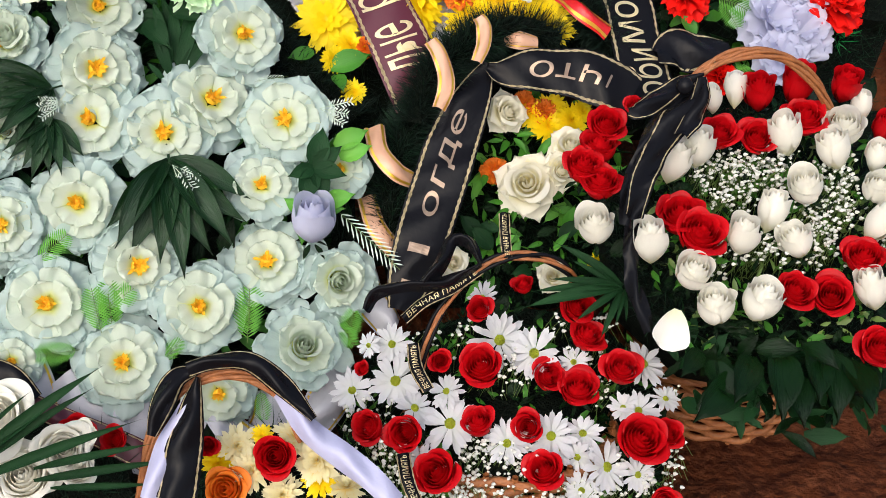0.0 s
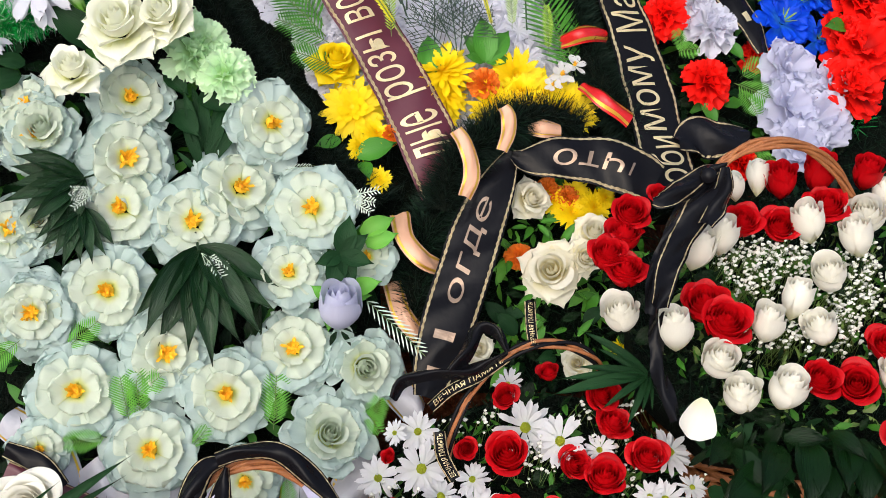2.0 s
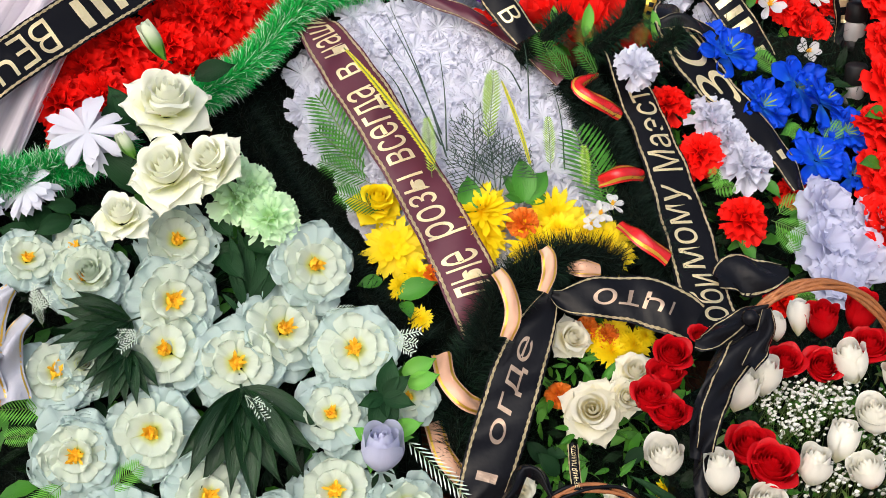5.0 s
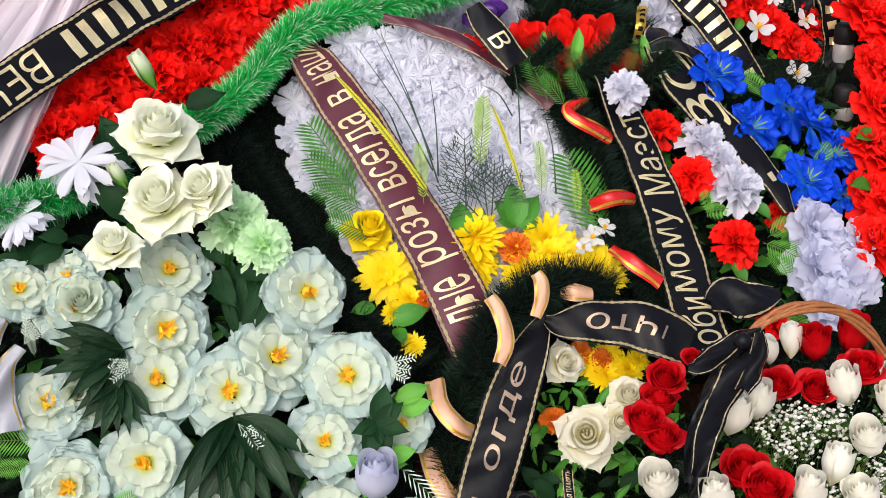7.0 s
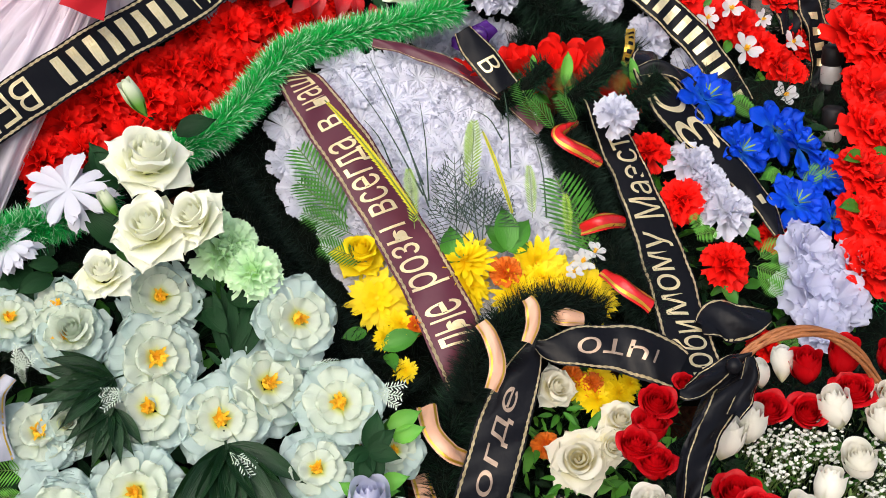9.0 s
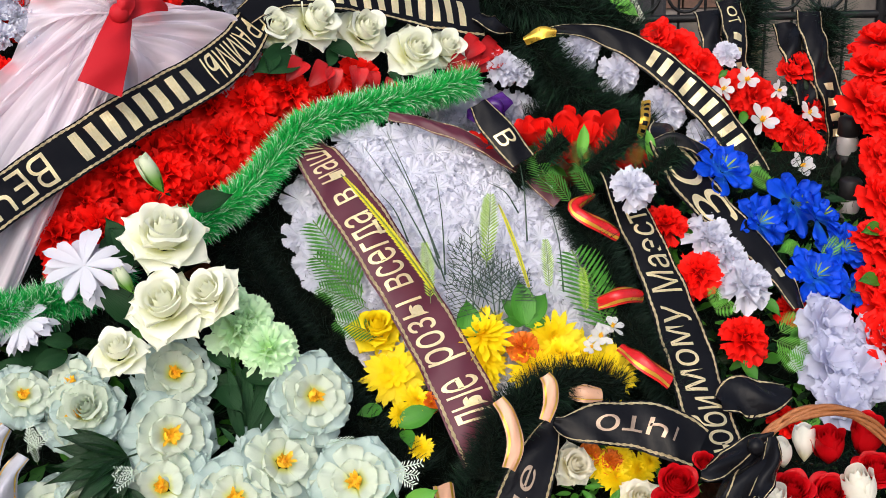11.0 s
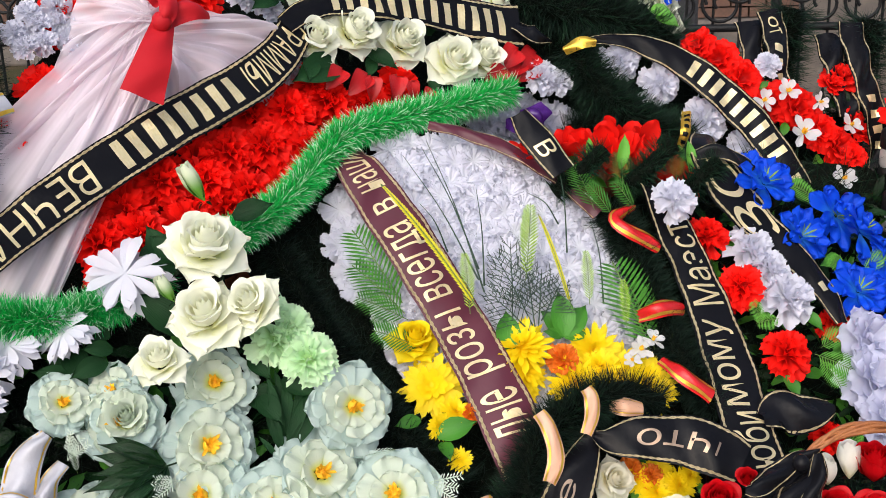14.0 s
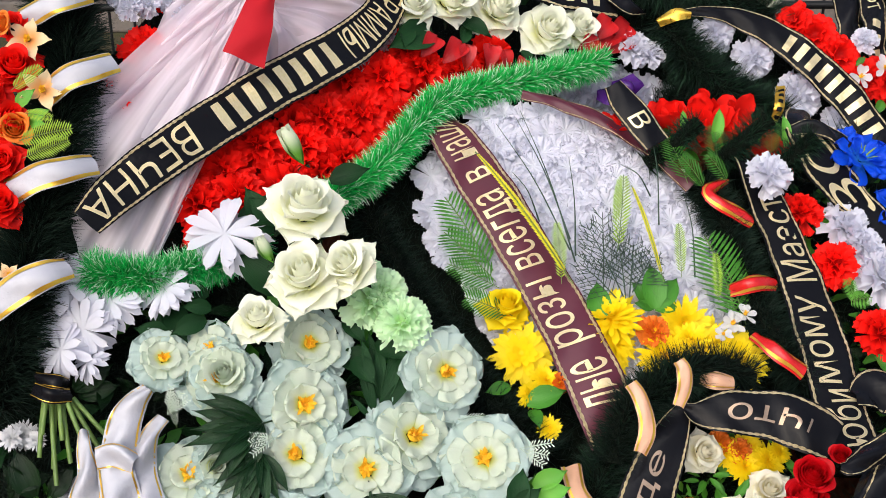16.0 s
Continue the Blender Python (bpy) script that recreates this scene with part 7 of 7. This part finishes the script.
# ---- black fir wreath with white bands, cut stems, white ribbons ----
def build_left_wreath():
    w = thing("black_fir_wreath", (-0.95, 1.65, 0.3), "black fir wreath wrapped with white gold-edged bands and bright flowers", "wreath", "wreaths on the mound")
    n = slope_normal(LEFT)
    stand_legs(w, LEFT, ((-0.93, 0.9), (-0.9, 1.1)))
    garland("fir_ring", w, [
    (-0.942, 1.512, 0.786), (-0.922, 1.555, 0.875), (-0.911, 1.607, 0.961), (-0.897, 1.675, 1.053), (-0.89, 1.74, 1.142), (-0.89, 1.804, 1.233),
    (-0.915, 1.869, 1.319), (-0.967, 1.929, 1.392)], 0.075, 16000, ("fir",), label="thick black fir ring", width=0.002)
    for rows in ([(-0.938, 1.770, 1.304, 0.036), (-0.895, 1.769, 1.325, 0.038), (-0.868, 1.782, 1.333, 0.038), (-0.851, 1.816, 1.334, 0.035)], [(-0.891, 1.712, 1.202, 0.039), (-0.854, 1.712, 1.228, 0.042), (-0.824, 1.729, 1.238, 0.042), (-0.801, 1.765, 1.239, 0.038)], [(-0.922, 1.617, 1.079, 0.043), (-0.875, 1.619, 1.104, 0.044), (-0.838, 1.635, 1.110, 0.041), (-0.811, 1.670, 1.107, 0.037)], [(-0.927, 1.516, 0.938, 0.046), (-0.878, 1.526, 0.972, 0.048), (-0.847, 1.543, 0.983, 0.044), (-0.829, 1.575, 0.980, 0.036)]):
        ribbon("band", w, rows, n, "white_satin", "gold_foil", 0.8, label="white satin band with gold edges", crown=0.004, trim_w=0.13)
    blooms("red_silk_rose", w, LEFT, [
    (-0.959, 1.191, 0.092), (-0.957, 1.121, 0.083), (-0.953, 1.071, 0.066), (-0.952, 1.015, 0.081), (-0.968, 1.248, 0.059), (-0.996, 1.156, 0.091),
    (-0.982, 1.062, 0.09)], 0.2, 0.09, 1.1)
    blooms("orange_rose", w, LEFT, [(-0.945, 1.108, 0.058), (-0.976, 1.241, 0.042)], 0.2, 0.1, 1.0)
    blooms("peach_lily", w, LEFT, [(-0.943, 1.224, 0.076), (-0.914, 1.156, 0.075), (-0.926, 0.928, 0.04)], 0.2, 0.1, 1.0)
    leaves("lime_fern", w, LEFT, [(-0.954, 1.155, -0.915, 1.181), (-0.937, 1.089, -0.858, 1.094), (-0.926, 1.067, -0.864, 1.084), (-0.935, 1.125, -0.891, 1.114)], 0.11, "fern", 1.4)
    leaves("bright_leaf", w, LEFT, [(-0.928, 1.117, -0.898, 1.128), (-0.927, 1.113, -0.899, 1.107), (-0.946, 1.136, -0.921, 1.155)], 0.1)


def build_cut_stems():
    w = thing("tied_bouquet", [(-0.873, 1.509, 0.715)][0], "bouquet lying upside down with cut green stems tied by ribbon", "bouquet")
    n = slope_normal(LEFT)
    for k, (a, b) in enumerate(zip([
    (-0.867, 1.521, 0.802), (-0.855, 1.515, 0.805), (-0.851, 1.525, 0.8), (-0.839, 1.516, 0.801), (-0.836, 1.528, 0.799), (-0.824, 1.52, 0.799),
    (-0.855, 1.508, 0.813), (-0.839, 1.509, 0.809), (-0.828, 1.502, 0.812)], [
    (-0.864, 1.471, 0.728), (-0.832, 1.446, 0.698), (-0.843, 1.466, 0.713), (-0.817, 1.468, 0.722), (-0.781, 1.494, 0.727), (-0.767, 1.498, 0.744),
    (-0.856, 1.473, 0.764), (-0.828, 1.475, 0.755), (-0.793, 1.469, 0.75)])):
        a, b = Vector(a), Vector(b)
        B = Build("stem")
        tube(B, smooth_line([a, (a + b) / 2 + n * 0.006, b], 5), 0.0036, 7)
        part("stem", B.mesh("stem"), w, "cut green stem")
    for rows in ([(-0.87, 1.497, 0.823, 0.021), (-0.839, 1.481, 0.823, 0.024), (-0.82, 1.504, 0.812, 0.023)], [(-0.868, 1.507, 0.836, 0.018), (-0.833, 1.494, 0.839, 0.021), (-0.826, 1.512, 0.826, 0.018)]):
        ribbon("tie_ribbon", w, rows, n, "black_satin", "gold_foil", 0.8, label="black ribbon with gold edges")
    leaves("leaf", w, LEFT, [
    (-0.835, 0.795, -0.781, 0.822), (-0.827, 0.788, -0.769, 0.794), (-0.871, 0.672, -0.905, 0.733), (-0.848, 0.67, -0.819, 0.705), (-0.888, 0.687, -0.917, 0.715), (-0.903, 0.689, -0.847, 0.695)], 0.01)
    backing("foliage", w, LEFT, [(-0.988, 0.844), (-0.896, 0.836), (-0.771, 0.825), (-0.745, 0.74), (-0.718, 0.644), (-0.959, 0.656)], -0.04, 0.05, 900, 0.05, "fir", "dark foliage needles on a near-black shade sheet")
    blooms("white_chrysanthemum", w, LEFT, [(-0.899, 0.748, 0.049), (-0.913, 0.746, 0.041), (-0.828, 0.675, 0.049), (-0.879, 0.739, 0.033)], 0.3, 0.0, 1.0)


def build_white_ribbons():
    w = thing("white_ribbon_bow", [(-0.769, 1.507, 0.72)][0], "folded white satin ribbons with gold edges and print", "ribbon")
    n = slope_normal(PEONY)
    for rows in ([(-0.711, 1.520, 0.818, 0.024), (-0.728, 1.503, 0.802, 0.039), (-0.739, 1.476, 0.771, 0.050), (-0.742, 1.448, 0.735, 0.051), (-0.727, 1.418, 0.692, 0.055)], [(-0.689, 1.508, 0.779, 0.021), (-0.705, 1.487, 0.757, 0.029), (-0.710, 1.459, 0.723, 0.040), (-0.696, 1.432, 0.683, 0.048)], [(-0.795, 1.472, 0.775, 0.013), (-0.788, 1.454, 0.750, 0.024), (-0.779, 1.436, 0.724, 0.035), (-0.778, 1.412, 0.692, 0.047)], [(-0.766, 1.439, 0.748, 0.032), (-0.740, 1.446, 0.749, 0.035), (-0.712, 1.445, 0.738, 0.032)]):
        ribbon("ribbon", w, rows, n, "white_satin", "gold_foil", 0.85, label="white satin ribbon with gold edges", crown=0.006, wave=0.012)
    w = thing("white_ribbon_bow", [(-0.515, 1.334, 0.368)][0], "white satin ribbon skirt with gold edges under the peonies", "ribbon")
    for rows in ([(-0.655, 1.351, 0.467, 0.048), (-0.598, 1.327, 0.435, 0.063), (-0.574, 1.302, 0.395, 0.063), (-0.565, 1.274, 0.356, 0.047)], [(-0.541, 1.329, 0.403, 0.056), (-0.506, 1.302, 0.374, 0.072), (-0.46, 1.299, 0.355, 0.064), (-0.429, 1.28, 0.32, 0.048)], [(-0.433, 1.336, 0.377, 0.041), (-0.437, 1.293, 0.34, 0.072), (-0.455, 1.256, 0.298, 0.072)], [(-0.372, 1.333, 0.337, 0.049), (-0.321, 1.306, 0.318, 0.073), (-0.281, 1.297, 0.294, 0.065)], [(-0.187, 1.399, 0.379, 0.05), (-0.161, 1.375, 0.356, 0.067), (-0.185, 1.341, 0.32, 0.058), (-0.22, 1.331, 0.286, 0.042)], [(-0.123, 1.501, 0.473, 0.043), (-0.109, 1.469, 0.443, 0.051), (-0.08, 1.456, 0.401, 0.043)], [(-0.253, 1.372, 0.348, 0.05), (-0.251, 1.334, 0.316, 0.066), (-0.282, 1.304, 0.288, 0.049)]):
        ribbon("ribbon", w, rows, n, "white_satin", "gold_foil", 0.86, label="white satin ribbon with gold edges", crown=0.012, wave=0.01)
    w = thing("black_ribbon_end", [(-0.589, 1.304, 0.403)][0], "black and dark red ribbon end with gold braid", "ribbon")
    ribbon("ribbon", w, [(-0.635, 1.289, 0.464, 0.023), (-0.588, 1.276, 0.449, 0.031), (-0.558, 1.26, 0.419, 0.028)], n, "black_satin", label="black satin ribbon with gold braid")
    ribbon("ribbon", w, [
    (-0.637, 1.278, 0.434, 0.031), (-0.575, 1.265, 0.414, 0.031), (-0.516, 1.257, 0.386, 0.031), (-0.426, 1.245, 0.34, 0.039), (-0.383, 1.239, 0.303, 0.032)], n, "maroon_satin", label="dark red satin ribbon with gold braid")


build_left_wreath()
build_cut_stems()
build_white_ribbons()

# ---- fence, graves and trees behind ----
def scroll(cx, cz, r, y, turns=1.6):
    t = np.linspace(0, turns * 2 * np.pi, 30)
    rr = r * (1 - 0.75 * t / t[-1])
    return np.stack([cx + rr * np.cos(t), np.full_like(t, y), cz + rr * np.sin(t)], -1)


def build_fence():
    y, top, low = 4.6, 1.22, 0.90
    w = thing("iron_fence", (0.9, y, 0.0), "low black wrought iron grave fence with scrolls", "fence")
    for z, r in ((top, 0.018), (low, 0.016), (0.12, 0.016), (top - 0.1, 0.01)):
        B = Build("iron")
        tube(B, [(-2.2, y, z), (0.0, y, z), (2.6, y, z)], r, 8)
        part("rail", B.mesh("rail"), w)
    for k in range(10):
        x = -2.2 + 0.53 * k
        B = Build("iron")
        tube(B, [(x, y, 0), (x, y, 0.6), (x, y, 1.26)], 0.02, 8)
        ball(B, (x, y, 1.29), 0.032, 6, 10)
        part("post", B.mesh("post"), w)
        for sx, sz in ((0.10, 1.06), (0.40, 1.06), (0.25, 1.08), (0.17, 0.99), (0.33, 0.99), (0.13, 0.5), (0.39, 0.5)):
            B = Build("iron")
            tube(B, scroll(x + sx, sz, 0.1, y - 0.004), 0.007, 6)
            part("scroll", B.mesh("scroll"), w)
        for sx in (0.1, 0.2, 0.3, 0.4):
            B = Build("iron")
            tube(B, [(x + sx, y + 0.012, 0.12), (x + sx, y + 0.012, 0.6), (x + sx, y + 0.012, top)], 0.006, 6)
            part("bar", B.mesh("bar"), w)


def bevel_box(size, at, bevel=0.02):
    bm = bmesh.new()
    bmesh.ops.create_cube(bm, size=1.0, matrix=Matrix.Translation(at) @ Matrix.Diagonal((*size, 1)))
    bmesh.ops.bevel(bm, geom=list(bm.edges), offset=bevel, segments=2, affect="EDGES", profile=0.5)
    return bm


def box_part(name, size, at, mat, parent, label=""):
    bm = bevel_box(size, at)
    me = bpy.data.meshes.new(name)
    bm.to_mesh(me)
    bm.free()
    me.materials.append(M[mat])
    return part(name, me, parent, label)


def build_graves():
    for x, y, h, mat, lab in ((0.75, 6.6, 0.85, "polished", "dark polished granite headstone on a stone base"), (1.75, 6.2, 0.8, "stone", "grey stone headstone on a stone base"), (-1.2, 7.0, 0.9, "stone", "grey stone headstone on a stone base"), (2.7, 7.2, 1.0, "polished", "dark polished granite headstone on a stone base")):
        w = thing("headstone", (x, y, 0), lab, "headstone", "headstones behind the fence")
        box_part("base", (0.8, 0.35, 0.18), (x, y, 0.09), "stone", w)
        box_part("slab", (0.55, 0.1, h), (x, y, 0.18 + h / 2), mat, w)
    wall = thing("brick_wall", (0.8, 9.5, 0), "long low wall of reddish brick behind the graves", "wall")
    box_part("plinth", (14, 0.4, 0.25), (0.8, 9.5, 0.125), "stone", wall)
    for r in range(11):
        B = Build("brick")
        for k in range(52):
            x0 = -6.2 + 0.27 * k + (r % 2) * 0.13
            z0 = 0.26 + 0.082 * r
            P = np.array([(x0 + a * 0.255, 9.4 + b * 0.2 + rng.uniform(0, 0.004), z0 + c * 0.07) for a in (0, 1) for b in (0, 1) for c in (0, 1)])
            B.faces(P, [(0, 1, 3, 2), (4, 6, 7, 5), (0, 4, 5, 1), (2, 3, 7, 6), (1, 5, 7, 3), (0, 2, 6, 4)])
        tagged(part("brick_course", B.mesh("brick_course", False), wall), kind="stuff")


def build_ribbon_stand(rows, words, label):
    w = thing("mourning_ribbon_wreath", rows[-1][:3], label, "wreath", "wreaths on the mound")
    n = slope_normal(BACK)
    p = Vector(rows[0][:3])
    garland("fir_branch", w, [p + Vector((0.02, 0.05, -0.3)), p + Vector((0.03, 0.04, -0.15)), p + Vector((0.05, 0.03, 0.0))], 0.08, 2600, ("fir", "fir_green"), label="dark fir garland")
    ribbon("ribbon", w, rows, n, "black_satin", words=words, label="black satin ribbon with gold braid", wave=0.007)
    ribbon("ribbon", w, [(a - 0.045, b, c - 0.02, d) for a, b, c, d in rows[:3]], n, "black_satin", label="black satin ribbon loop", wave=0.01)


build_fence()
build_graves()
build_ribbon_stand([(0.492, 2.557, 1.24, 0.059), (0.498, 2.507, 1.195, 0.051), (0.495, 2.464, 1.144, 0.046), (0.506, 2.451, 1.1, 0.039)], (("от", 0.1, 0.35, 0.4), (3, 0.45, 0.95, 0.4)), "dark fir wreath with a black mourning ribbon and bow")
build_ribbon_stand([(0.663, 2.573, 1.211, 0.059), (0.669, 2.517, 1.154, 0.052), (0.686, 2.452, 1.06, 0.049), (0.699, 2.415, 0.974, 0.046), (0.678, 2.385, 0.911, 0.039)], ((4, 0.45, 0.8, 0.4),), "dark fir wreath with a black mourning ribbon and bow")


def build_red_bits():
    w = thing("red_carnation_bunch", [(0.643, 2.555, 1.088)][0], "small bunch of red carnations", "flowers")
    blooms("red_peony", w, BACK, [(0.634, 1.11, 0.082), (0.608, 1.095, 0.059), (0.651, 1.029, 0.07), (0.673, 1.002, 0.058)], 0.3, 0.0, 1.1)
    leaves("leaf", w, BACK, [(0.626, 1.089, 0.643, 1.048), (0.637, 1.078, 0.595, 1.051), (0.65, 0.962, 0.631, 0.925), (0.661, 0.951, 0.69, 0.911)], 0.0)
    w = thing("white_bloom_bunch", [(0.271, 2.577, 1.249)][0], "bunch of white and pale green silk flowers with blue bloom", "flowers")
    blooms("silk_rose", w, BACK, [(0.23, 1.283, 0.069), (0.264, 1.254, 0.081), (0.279, 1.217, 0.058)], 0.3, 0.02, 1.1)
    blooms("blue_lily", w, BACK, [(0.271, 1.271, 0.057)], 0.2, 0.04, 1.0)
    leaves("bright_leaf", w, BACK, [(0.231, 1.247, 0.275, 1.225), (0.242, 1.236, 0.286, 1.204)], 0.03)


def build_grave_lamp(p, label):
    """A lantern with a dark cap, a pale glass body and a dark foot."""
    w = thing("grave_lantern", p, label, "lantern", "grave lanterns")
    x, y, z = p
    for name, mat, prof in (("foot", "dark_wood", ((0.0, -0.03), (0.034, -0.03), (0.034, -0.012), (0.028, 0.0))), ("glass", "glass_pot", ((0.028, 0.0), (0.033, 0.01), (0.033, 0.05), (0.028, 0.06))), ("cap", "dark_wood", ((0.03, 0.06), (0.034, 0.064), (0.034, 0.115), (0.028, 0.122), (0.0, 0.123)))):
        B = Build(mat)
        a = np.linspace(0, 2 * np.pi, 20, endpoint=False)
        P = np.array([[(x + 0.62 * r * math.cos(t), y + 0.62 * r * math.sin(t), z + 0.62 * h) for t in a] for r, h in prof])
        B.grid(P, np.zeros((len(prof), 20, 2)), 0, True)
        part(name, B.mesh(name), w)


build_red_bits()
for p in [(0.696, 2.346, 0.963), (0.671, 2.23, 0.87)]:
    build_grave_lamp(p, "dark grave lantern with pale glass among the wreaths")
